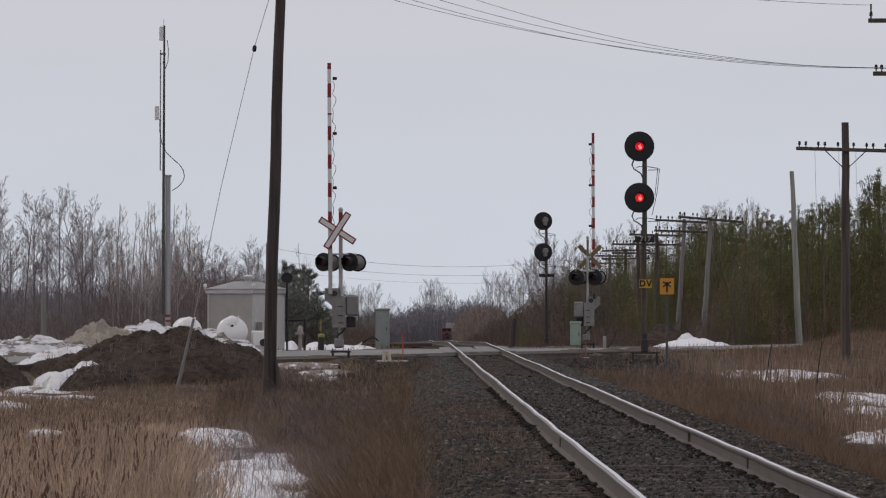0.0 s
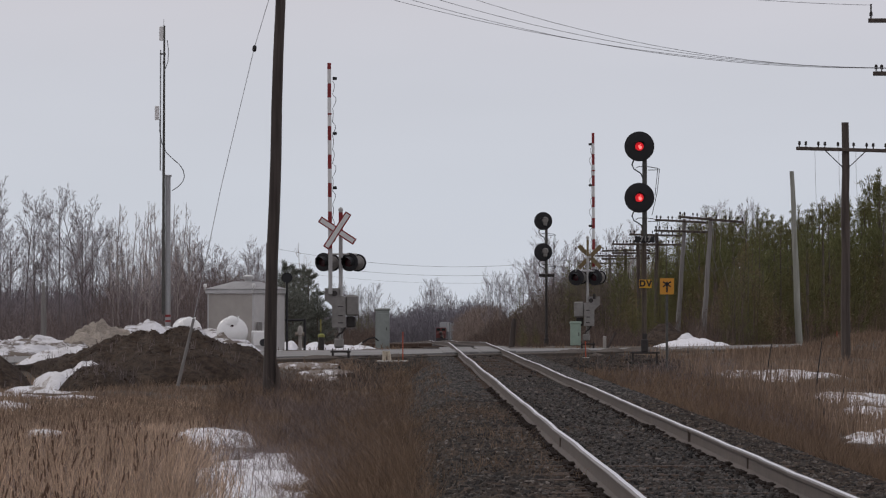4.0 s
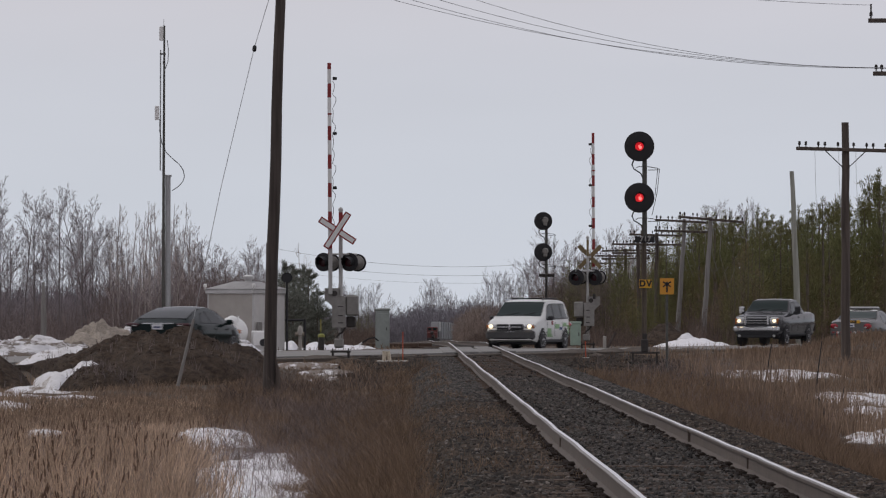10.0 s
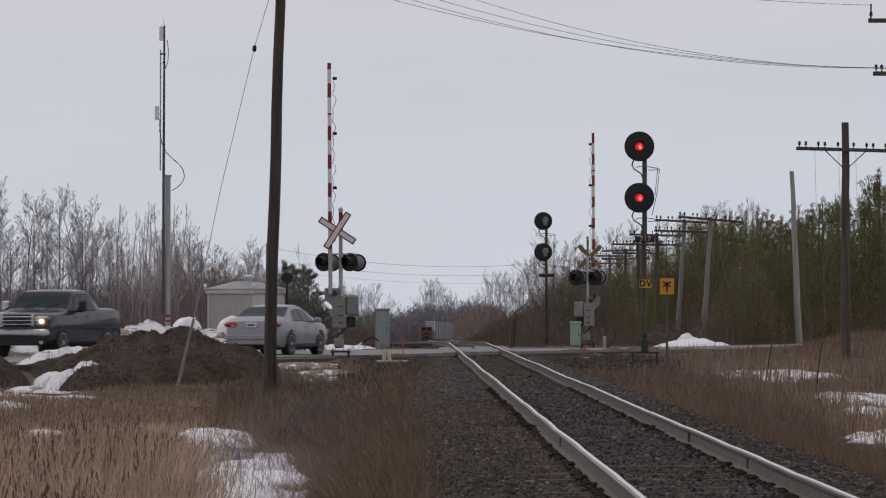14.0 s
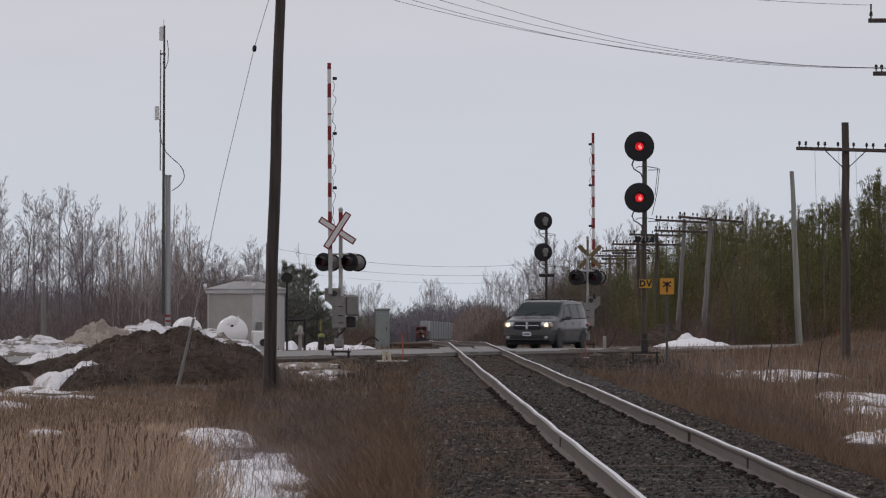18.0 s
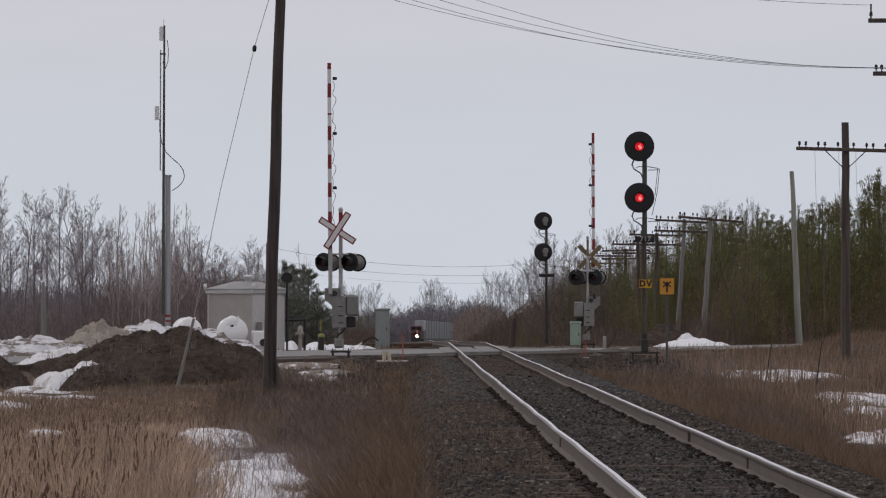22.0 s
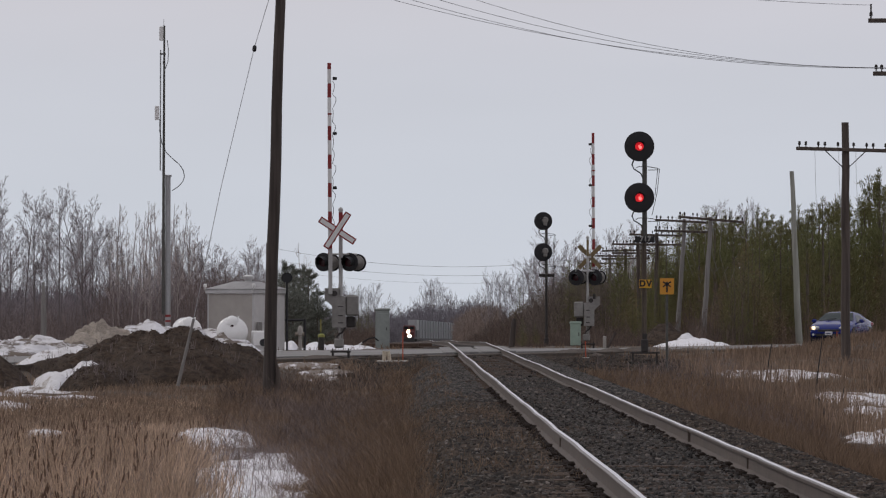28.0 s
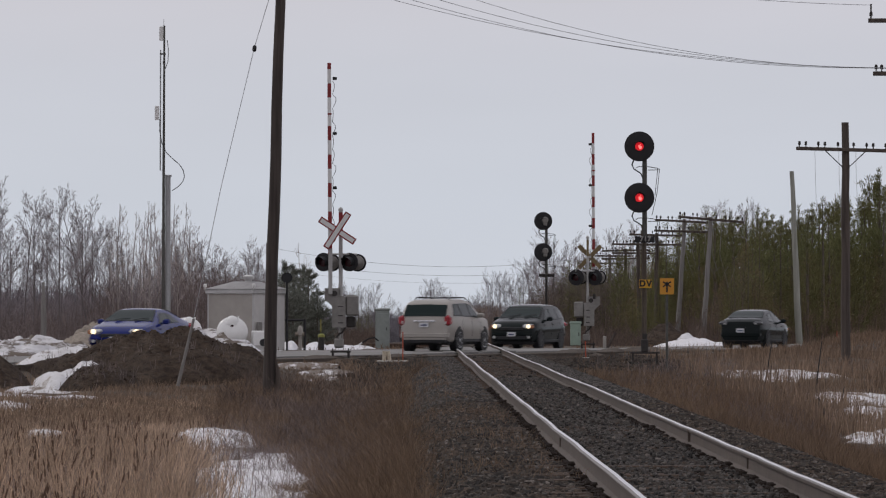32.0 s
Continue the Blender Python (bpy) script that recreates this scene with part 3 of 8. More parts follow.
pick(v1, (o1 > 0.8) | (rng.random(len(o1)) < 0.012), M_STONE, "loose dark crushed stones over the track bed")
pick(v2, (o2 > 0.95) | (rng.random(len(o2)) < 0.012), M_STONEBLUE, "blue-grey crushed stones on the shoulders near the road")
v5, _, o5 = stones(52000, 46, 150, 1.2, 0.017)
pick(v5, o5 < 0.68, M_STONEBLUE, "small brown-grey stones trodden into the dirt between the rails")
g = Geo()
dys = np.arange(46, 228, 1.5)
dirt = [(TRACK_X + a, y, b + 0.012 * math.sin(y * 1.3 + a * 4) + float(fall(y))) for y in dys for a, b in ((-0.68, -0.225), (-0.3, -0.185), (0.1, -0.190), (0.45, -0.182), (0.68, -0.225))]
solid("packed_dirt", g.add(dirt, [(i * 5 + j, i * 5 + j + 1, i * 5 + j + 6, i * 5 + j + 5) for i in range(len(dys) - 1) for j in range(4)]), M_TRACKDIRT, "dark brown dirt packed between the rails", "dirt", kind="structure")
for a, b, cnt in ((-1.9, 0.6, 9000), (4.2, 8.4, 12000)):
    v3, f3, o3 = stones(cnt * 2, 170, 224, 1.0, 0.036)
    cx = v3.reshape(-1, 8, 3)[:, :, 0].mean(1)
    shift = (a + (b - a) * rng.random(len(cx))) - cx
    v3 = v3.reshape(-1, 8, 3)
    v3[:, :, 0] += shift[:, None]
    mid = v3.mean(1)
    v3[:, :, 2] += (ground(mid[:, 0], mid[:, 1]) + 0.01 - mid[:, 2])[:, None]
    ok = (np.abs((mid[:, 0] - (SLOPE * mid[:, 1] + ROAD_C)) * UY) > 4.6) & (rng.random(len(mid)) < 0.5)
    v3 = v3[ok]
    f3 = (FACES[None] + (np.arange(len(v3)) * 8)[:, None, None]).reshape(-1, 4)
    spill = new("spilled_stones", arrays("spilled_stones", v3.reshape(-1, 3), f3, M_STONE))
    tagged(spill, "dark stones spilled beside the track near the road", "gravel", kind="stuff")


# ---- heaps of snow and earth ----
def mound(name, cx, cy, rx, ry, h, material, label, category, seed=0, rough=0.25, rz=0.0, sink=0.05, power=1.0, kind="", rings=14, spokes=44, lump=0.25, ridge=0.0):
    g = Geo()
    c, s = math.cos(radians(rz)), math.sin(radians(rz))
    pts = []
    for i in range(rings + 1):
        t = i / rings
        for k in range(spokes):
            w = 2 * math.pi * k / spokes
            n1 = noise.noise((math.cos(w) * 1.6 + seed * 7.3, math.sin(w) * 1.6, seed)) + 0.5 * noise.noise((math.cos(w) * 4.1, math.sin(w) * 4.1 + seed, seed * 3))
            r = t * (1 + rough * n1)
            lx, ly = rx * r * math.cos(w), ry * r * math.sin(w)
            x, y = cx + lx * c - ly * s, cy + lx * s + ly * c
            bumpy = 1 + lump * noise.noise((x * 1.1 + seed, y * 0.7, seed)) + lump * 0.5 * noise.noise((x * 3.3, y * 2.2 + seed, 0))
            z = float(ground(x, y)) - sink + (h + sink) * max(0.0, 1 - t ** 2) ** power * bumpy
            if ridge:
                z += ridge * (1 - t ** 4) * abs(noise.noise((x * 2.6 + seed, y * 1.1, seed * 0.3))) + 0.4 * ridge * (1 - t ** 4) * noise.noise((x * 6.0, y * 3.0, seed))
            pts.append((x, y, z))
    fs = [(i * spokes + k, i * spokes + (k + 1) % spokes, (i + 1) * spokes + (k + 1) % spokes, (i + 1) * spokes + k) for i in range(1, rings) for k in range(spokes)]
    fs += [(k, spokes + k, spokes + (k + 1) % spokes) for k in range(spokes)]
    return solid(name, g.add(pts, fs), material, label, category, kind=kind, smooth=60)


# earth heaps this side of the road
mound("earth_mound", -6.35, 181, 2.75, 6.8, 1.12, M_DIRT, "heap of dark excavated earth beside the highway", "dirt heap", 3, 0.16, 0, 0.1, 0.62, lump=0.30, rings=40, spokes=110, ridge=0.10)
mound("earth_mound", -7.75, 171, 1.05, 3.0, 0.50, M_DIRT, "low lobe of dark earth before the main heap", "dirt heap", 8, 0.25, 0, 0.1, 0.6, lump=0.35, ridge=0.08, rings=26, spokes=70)
mound("earth_mound", -7.35, 180.5, 3.2, 4.4, 0.98, M_DIRT, "long toe of the dark earth heap beside snow", "dirt heap", 9, 0.10, 0, 0.1, 1.45, lump=0.35, ridge=0.08, rings=26, spokes=70)
mound("earth_mound", -10.95, 169, 1.75, 4, 1.05, M_DIRT, "low dark earth heap beside a snow patch", "dirt heap", 5, 0.15, 0, 0.1, 1.2, lump=0.3, ridge=0.06, rings=24, spokes=70)
HEAPS = [ob for ob in bpy.data.objects if ob.name.startswith("earth_mound")]
for i, (x, y, rx, h) in enumerate(((5.9, 234.5, 1.0, 0.13), (7.3, 239, 0.8, 0.10), (8.6, 243, 1.2, 0.14), (10.3, 249, 0.9, 0.09), (-2.4, 207, 1.2, 0.10), (-0.3, 214, 0.9, 0.09))):
    mound("earth_mound", x, y, rx, 2.2, h, M_SHOULDER, "low hump of brown earth along the road edge", "dirt heap", 80 + i, 0.4, 0, 0.04, 0.9, lump=0.5, ridge=0.03)
# snow
mound("snow_bank", -7.80, 182.0, 3.1, 3.2, 0.84, M_SNOWGRASS, "old snow lying along the flank of an earth heap", "snow", 9, 0.10, 0, 0.1, 1.45, lump=0.2, ridge=0.05, rings=26, spokes=70)
SNOW = "patch of melting old snow on dead grass"
BANK = "ploughed bank of old snow along the highway"
ditch_snow = [
    (-2.10, 88, 1.10, 9, 0.09, M_SNOW, SNOW), (-2.45, 106, 1.05, 11, 0.12, M_SNOW, SNOW), (-3.75, 129, 0.95, 9, 0.14, M_SNOW, SNOW), (-3.0, 119, 0.7, 7, 0.09, M_SNOWGRASS, SNOW), (-1.95, 97, 0.85, 9, 0.12, M_SNOW, SNOW), (-8.75, 174.5, 0.95, 3.2, 0.40, M_SNOWPATCH, SNOW), (-8.35, 176.5, 0.6, 2.0, 0.50, M_SNOWPATCH, SNOW), (-9.2, 167.0, 1.1, 3.0, 0.07, M_SNOWGRASS, SNOW), (-9.5, 182.6, 1.1, 1.2, 0.16, M_SNOWGRASS, SNOW), (-8.9, 150, 0.9, 5, 0.08, M_SNOWGRASS, SNOW), (-7.0, 131, 0.6, 5, 0.10, M_SNOWGRASS, SNOW), (-8.2, 161, 1.2, 1.6, 0.05, M_SNOW, SNOW), (-9.4, 162, 0.9, 2.0, 0.05, M_SNOW, SNOW),
    (-5.5, 127, 1.0, 6, 0.06, M_SNOW, SNOW), (-4.6, 82, 1.5, 6, 0.08, M_SNOW, SNOW)]
bank_snow = [
    (-12.2, 219, 3.2, 5, 0.35, M_SNOWBANK, BANK), (-13.0, 232, 3.0, 5, 0.5, M_SNOWBANK, BANK), (-9.2, 242, 1.9, 4, 1.05, M_SNOWBANK, BANK), (-8.0, 243, 2.2, 4, 0.85, M_SNOWBANK, BANK),
    (-7.2, 246, 1.4, 3, 0.62, M_SNOW, BANK),
    (-4.5, 258, 0.40, 2, 0.34, M_SNOW, SNOW), (-3.6, 264, 0.55, 2, 0.26, M_SNOW, SNOW), (-2.7, 266, 1.1, 2, 0.20, M_SNOW, SNOW), (-1.9, 268, 0.7, 2, 0.14, M_SNOWGRASS, SNOW), (-4.6, 238, 0.9, 1.6, 0.10, M_SNOW, SNOW)]
field_snow = [
    (12.55, 299, 1.55, 4, 0.36, M_SNOW, BANK), (12.25, 300, 0.8, 2.4, 0.50, M_SNOWPATCH, BANK), (13.3, 298, 1.0, 3, 0.22, M_SNOW, BANK), (9.75, 118, 2.1, 7, 0.34, M_SNOWPATCH, SNOW), (10.1, 136, 1.2, 3.5, 0.14, M_SNOWGRASS, SNOW), (10.4, 158, 1.3, 6, 0.14, M_SNOWGRASS, SNOW), (10.0, 186, 1.9, 9, 0.16, M_SNOWGRASS, SNOW), (9.9, 143, 1.1, 5, 0.14, M_SNOWGRASS, SNOW),
    (-3.0, 192, 1.2, 5, 0.05, M_SNOWTHIN, SNOW), (-2.1, 183, 1.0, 5, 0.05, M_SNOWTHIN, SNOW)]
for i, (x, y, rx, ry, h, m, lab) in enumerate(ditch_snow + bank_snow + field_snow):
    mound("snow_bank" if lab == BANK else "snow_patch", x, y, rx, ry, h, m, lab, "snow", 11 + i, 0.35, 0, 0.03, 0.9, lump=0.35, ridge=0.10 if lab == BANK or h > 0.3 else 0.03, rings=20, spokes=56)
mound("earth_mound", 11.45, 301.5, 1.15, 3, 0.98, M_DIRT, "brown earth heap half covered by snow", "dirt heap", 41, 0.2, 0, 0.05, 0.9, ridge=0.08, rings=22, spokes=60)
for i in range(16):
    u = i / 15
    bearing = -0.0605 + 0.030 * u + rng.normal(0, 0.0012)
    yy = 214 + 26 * u + rng.normal(0, 4)
    mound("snow_bank", bearing * yy, yy, rng.uniform(0.9, 1.9), rng.uniform(1.6, 3.0), rng.uniform(0.38, 0.68), M_SNOWBANK, BANK, "snow", 60 + i, 0.4, 0, 0.03, 0.8, lump=0.6, rings=22, spokes=60, ridge=0.16)
mound("hay_mound", -10.4, 225, 1.5, 4, 0.80, M_HAYDIRT, "heap of matted tan dead grass among snow banks", "grass heap", 44, 0.25, 0, 0.05, 0.55, lump=0.7, ridge=0.22, rings=34, spokes=90)


# ---- poles, wires ----
def lean_pole(name, base, top, r0, r1, material, label, group=""):
    t = thing(name, label, "utility pole", base, group=group)
    d = Vector(top) - Vector(base)
    g = Geo()
    n = 10
    pts = [Vector((0, 0, -0.4)) + (d + Vector((0, 0, 0.4))) * (i / n) + Vector((0.012 * math.sin(i * 1.7), 0, 0)) for i in range(n + 1)]
    g.tube(pts, [r0 + (r1 - r0) * i / n for i in range(n + 1)], 12)
    part("pole_shaft", g, material, t)
    return t, d


def crossarm(t, z, half_left, half_right, pins, x0=0.0, tilt=0.0, insulator=None, braces=True):
    g = Geo()
    m = Matrix.Rotation(radians(tilt), 4, "Y")
    w = half_left + half_right
    g.box((x0 + (half_right - half_left) / 2, -0.17, z), (w, 0.09, 0.11), ch=0.01, m=m)
    arm = part("crossarm", g, M_WOODPOLE, t, "weathered wooden crossarm")
    for p in pins:
        k = Geo()
        zz = z - math.sin(radians(tilt)) * (p - (half_right - half_left) / 2)
        k.tube([(x0 + p, -0.17, zz + 0.04), (x0 + p, -0.17, zz + 0.16)], 0.016, 6)
        k.lathe((x0 + p, -0.17, zz + 0.11), (0, 0, 1), [(0, 0.03), (0.02, 0.048), (0.06, 0.036), (0.075, 0.044), (0.11, 0.03), (0.12, 0.012)], 8)
        part("insulator", k, insulator or M_DARKSTEEL, arm)
    if braces:
        for s in (-1, 1):
            part("brace", Geo().tube([(x0 + s * 0.62, -0.19, z - 0.04), (x0 + s * 0.08, -0.17, z - 0.55)], 0.016, 5), M_DARKSTEEL, t)
    return arm


big_pole, dd = lean_pole("utility_pole", (-3.3, 160, float(ground(-3.3, 160))), (-2.95, 160, 10.9), 0.155, 0.11, M_WOODDARK, "tall dark weathered wooden utility pole in the grass", "utility poles")
g = Geo().tube([(0.25, -0.06, -0.3), (0.22, -0.06, 0.55), (0.17, -0.08, 0.9)], [0.07, 0.055, 0.02], 6)
part("pole_stub", g, M_WOODPOLE, big_pole, "split grey butt bolted to the foot")
for k, (px, pz) in enumerate(((-0.65, 10.15), (-0.15, 10.4), (0.25, 10.62), (0.85, 11.0))):
    part("line_post", Geo().tube([(0.34, 0, pz - 0.05), (px + 0.35, -0.02, pz - 0.02)], 0.035, 6), M_DARKSTEEL, big_pole)

# guy wire, its insulator, and the pale guard at its foot
guy = thing("guy_wire", "steel guy wire with insulator and pale guard", "guy wire")
A, B, C = Vector((-3.0, 160, 9.6)), Vector((-5.0, 158, 1.08)), Vector((-5.36, 158, -0.45))
kink = Vector((-3.62, 159.5, 7.47))
part("strand", Geo().tube([A, kink], 0.0085, 5), M_GALV, guy)
part("strand", Geo().tube([kink, kink.lerp(B, 0.5) + Vector((-0.06, 0, -0.05)), B, C], 0.0085, 5), M_GALV, guy)
part("strain_insulator", Geo().lathe(kink - Vector((0, 0, 0.08)), (0.1, 0, 1), [(0, 0.02), (0.04, 0.05), (0.12, 0.05), (0.16, 0.02)], 8), M_BLACK, guy)
part("guy_guard", Geo().tube([B + Vector((0.01, 0, 0.03)), C], [0.032, 0.042], 8), M_WOODGREY, guy, "grey-white guard over the strand")

# open-wire telegraph line along the right of way
PINS = (-1.42, -1.22, -0.84, -0.64, -0.24, 0.24, 0.64, 0.84, 1.22, 1.42)
tele, dd = lean_pole("telegraph_pole", (13.4, 207.6, float(ground(13.4, 207.6))), (13.4, 207.6, 7.06), 0.15, 0.11, M_WOODPOLE, "dark wooden telegraph pole with one long crossarm", "telegraph poles")
crossarm(tele, 6.22 - float(ground(13.4, 207.6)), 1.52, 1.52, PINS, tilt=1.6)
for x0, bot in ((-0.95, 3.9), (-0.22, 4.4), (0.30, 4.2)):
    part("hanging_wire", Geo().tube([(x0, -0.2, 6.55), (x0 + 0.02, -0.2, 5.6), (x0 + 0.08, -0.2, bot)], 0.005, 4), M_WIRE, tele)
for bx, y, tx, top, tilt in ((13.4, 309, 13.82, 5.55, 5), (13.42, 339, 13.85, 5.85, 3), (13.35, 365, 13.4, 5.45, 1.5), (13.4, 392, 13.3, 5.2, 1), (13.4, 420, 13.5, 5.1, -1), (13.4, 450, 13.4, 5.0, 1)):
    gz = float(ground(bx, y))
    t, dd = lean_pole("telegraph_pole", (bx, y, gz), (tx, y, top), 0.13, 0.095, M_WOODGREY if y < 345 else M_WOODPOLE, "leaning old telegraph pole with a crossarm of pins", "telegraph poles")
    crossarm(t, top - gz - 0.12, 1.5, 1.5, PINS, x0=tx - bx, tilt=tilt, braces=False)
    if y > 330:
        crossarm(t, top - gz - 0.62, 1.5, 1.5, PINS, x0=(tx - bx) * 0.9, tilt=tilt * 0.6, braces=False)
    for k in range(3 if y < 345 else 0):
        x0 = -0.2 + 0.35 * k
        part("hanging_wire", Geo().tube([(x0 + tx - bx, -0.2, top - gz - 0.1), (x0 + 0.3, -0.2, top - gz - 1.7), (x0 + 0.7, -0.25, top - gz - 2.6 - 0.3 * k), (x0 + 1.0, -0.25, top - gz - 2.3)], 0.009, 4), M_WOODGREY, t)
lean_pole("utility_pole", (18.25, 316.0, float(ground(18.25, 316.0))), (17.9, 316.0, 7.78), 0.17, 0.10, M_WOODPALE, "leaning grey topped-off pole without crossarm", "utility poles")

# distribution pole just out of view, its arms reach in
side_pole, dd = lean_pole("utility_pole", (12.75, 171.4, float(ground(12.75, 171.4))), (12.75, 171.4, 9.6), 0.15, 0.11, M_WOODPOLE, "wooden distribution pole with two crossarms", "utility poles")
gz = float(ground(12.75, 171.4))
crossarm(side_pole, 8.63 - gz, 1.12, 1.12, (-1.05, -0.6, 0.6, 1.05), braces=False)
crossarm(side_pole, 7.29 - gz, 1.0, 1.0, (-0.92, -0.78, 0.6, 0.92), braces=False)
part("arm_bracket", Geo().tube([(-1.05, -0.17, 8.6 - gz), (-1.05, -0.17, 9.05 - gz)], 0.022, 6), M_DARKSTEEL, side_pole)


def wire(a, b, sag, r=0.006, label="thin dark overhead wire between two poles"):
    a, b = Vector(a), Vector(b)
    pts = [a.lerp(b, i / 28) - Vector((0, 0, sag * 4 * (i / 28) * (1 - i / 28))) for i in range(29)]
    return solid("overhead_wire", Geo().tube(pts, r, 4), M_WIRE, label, "wire", group="overhead wires", smooth=60)


wire((-3.6, 160, 9.60), (11.83, 171.4, 7.44), 0.60)
wire((-3.1, 160, 9.69), (11.97, 171.4, 7.44), 0.70)
wire((-2.7, 160, 9.79), (13.35, 171.4, 7.46), 0.80)
wire((-2.1, 160, 10.04), (13.67, 171.4, 7.46), 0.92)
wire((-2.95, 160, 10.6), (11.7, 171.4, 9.03), 0.45)
for x in (-13.3, 22.0):
    lean_pole("utility_pole", (x, 640, float(ground(x, 640))), (x, 640, 7.6), 0.13, 0.10, M_WOODGREY, "far wooden pole of a line along the crossroad", "utility poles")
for low, sag, r in ((5.36, 1.80, 0.013), (4.52, 1.50, 0.012), (3.80, 1.35, 0.008)):
    wire((-13.3, 640, low + sag + 0.1), (22.0, 640, low + sag - 0.1), sag, r)


# ---- crossing gates ----
def lamp_unit(t, x, z, facing, r=0.30, lens=M_DARKRED, board=M_BLACK, house=M_BLACK, y0=0.0):
    """A round black backboard with hooded lens; facing: a direction in the plan."""
    f = Vector((facing[0], facing[1], 0)).normalized()
    u = part("flasher", Geo().lathe((x, y0, z), f, [(-0.03, r * 0.25), (-0.02, r), (0.02, r), (0.03, r * 0.6)], 24), board, t, "black round backboard with a hooded dark red lens")
    part("lens", Geo().lathe(Vector((x, y0, z)) + f * 0.032, f, [(0, 0.14), (0.02, 0.14), (0.04, 0.06)], 18), lens, u, "unlit dark red lens")
    c = Vector((x, y0, z)) + f * 0.03
    s = f.cross(Vector((0, 0, 1)))
    g = Geo()
    n = 14
    rows = []
    for k in range(n + 1):
        w = radians(-35 + 250 * k / n)
        a = s * math.cos(w) * 0.17 + Vector((0, 0, math.sin(w) * 0.17))
        reach = 0.34 if 20 < -35 + 250 * k / n < 160 else 0.22
        rows.append((c + a, c + a * 0.95 + f * reach))
    pts = [p for r in rows for p in r] + [p - (p - c).normalized() * 0.006 for r in rows for p in r]
    m = 2 * (n + 1)
    fs = [(2 * i, 2 * i + 2, 2 * i + 3, 2 * i + 1) for i in range(n)] + [(m + 2 * i, m + 2 * i + 1, m + 2 * i + 3, m + 2 * i + 2) for i in range(n)]
    fs += [(2 * i + 1, 2 * i + 3, m + 2 * i + 3, m + 2 * i + 1) for i in range(n)]
    part("hood", g.add(pts, fs), M_BLACK, u)
    part("lamp_housing", Geo().lathe(Vector((x, y0, z)) - f * 0.02, -f, [(0, r * 0.82), (0.05, r * 0.80), (0.08, 0.14), (0.16, 0.05)] if house != M_BLACK else [(0, 0.16), (0.12, 0.14), (0.16, 0.05)], 18), house, u)
    return u


def crossing_gate(at, arm_x, arm_len, arm_base, front, label, back=False, k=1.0):
    """A gate with its arm up. front: the side on which crossbuck and lamps face the road user."""
    t = thing("crossing_gate", label, "crossing gate", at, group="crossing gates")
    part("mast", Geo().tube([(0, 0, 0.3), (0, 0, 4.45)], 0.062 if not back else 0.048, 14), M_ALU, t, "aluminium mast")
    part("red_band", Geo().tube([(0.002, -0.002, 3.7), (0.002, -0.002, 4.38)], 0.064 if not back else 0.049, 14), M_REDPAINT if not back else M_YELLOWBACK, t, "painted band behind the crossbuck")
    part("mast_cap", Geo().lathe((0, 0, 4.43), (0, 0, 1), [(0, 0.075), (0.06, 0.075), (0.11, 0.02)], 14), M_ALU, t)
    part("mast_foot", Geo().box((-0.05, 0, 0.38), (0.30, 0.28, 0.30), ch=0.05).box((0.02, 0, 0.62), (0.11, 0.12, 0.5), ch=0.02), M_BOXGREY, t, "grey cast foot")
    part("crank", Geo().tube([(-0.12, -0.16, 0.55), (-0.04, -0.18, 0.66), (0.06, -0.18, 0.72), (0.14, -0.16, 0.86)], 0.035, 6), M_DARKSTEEL, t)
    for sx in (-1, 1):
        for sy in (-1, 1):
            part("anchor_bolt", Geo().tube([(sx * 0.24, sy * 0.15, -0.25), (sx * 0.24, sy * 0.15, 0.22)], 0.018, 6), M_DARKSTEEL, t)
    part("base_frame", Geo().box((0, 0, 0.12), (0.62, 0.42, 0.06), ch=0.01).box((-0.24, 0, -0.02), (0.07, 0.36, 0.25)).box((0.24, 0, -0.02), (0.07, 0.36, 0.25)), M_DARKSTEEL, t)
    s = front
    # gate machine: a tall tapering case, with the arm's pivot on one side
    g = Geo()
    g.slab([(-0.26 * k, -0.30, 0.86), (0.15 * k, -0.30, 0.86), (0.15 * k, -0.30, 1.80), (-0.06 * k, -0.30, 1.84), (-0.06 * k, -0.30, 2.06), (-0.49 * k, -0.30, 2.06), (-0.49 * k, -0.30, 1.72), (-0.27 * k, -0.30, 1.52)], (0, 1, 0), 0.42)
    machine = part("gate_machine", g, M_BOXGREY, t, "weathered grey gate machine case")
    for z in (1.0, 1.22, 1.5):
        part("case_hinge", Geo().box((0.0, -0.305, z), (0.16, 0.02, 0.03)), M_DARKSTEEL, machine)
    part("junction_box", Geo().box((0.35 * k, -0.05, 1.53), (0.40, 0.40, 0.64), ch=0.05), M_BOXGREY, t, "grey junction box")
    part("junction_box", Geo().box((0.32 * k, 0.06, 1.03), (0.28, 0.30, 0.34), ch=0.03), M_DARKSTEEL, t, "dark lower box")
    part("pivot", Geo().lathe((arm_x + s * 0.13, -0.36, 1.90), (0, 1, 0), [(0, 0.09), (0.05, 0.09), (0.07, 0.05)], 16).box((arm_x, -0.30, 2.06), (0.11, 0.14, 0.2), ch=0.02), M_DARKSTEEL, t)
    # the arm, striped, slightly out of plumb
    arm = part("gate_arm", Geo().box((arm_x + 0.01, -0.36, (arm_base + 3.3) / 2 - 0.02), (0.125, 0.05, 3.3 - arm_base), ch=0.01), M_ALU, t, "raised arm, bare metal below, red and white above")
    top = arm_base + arm_len
    z = 3.1
    bands = []
    while z < top - 0.02:
        bands.append((z, min(z + 0.435, top)))
        z += 0.435
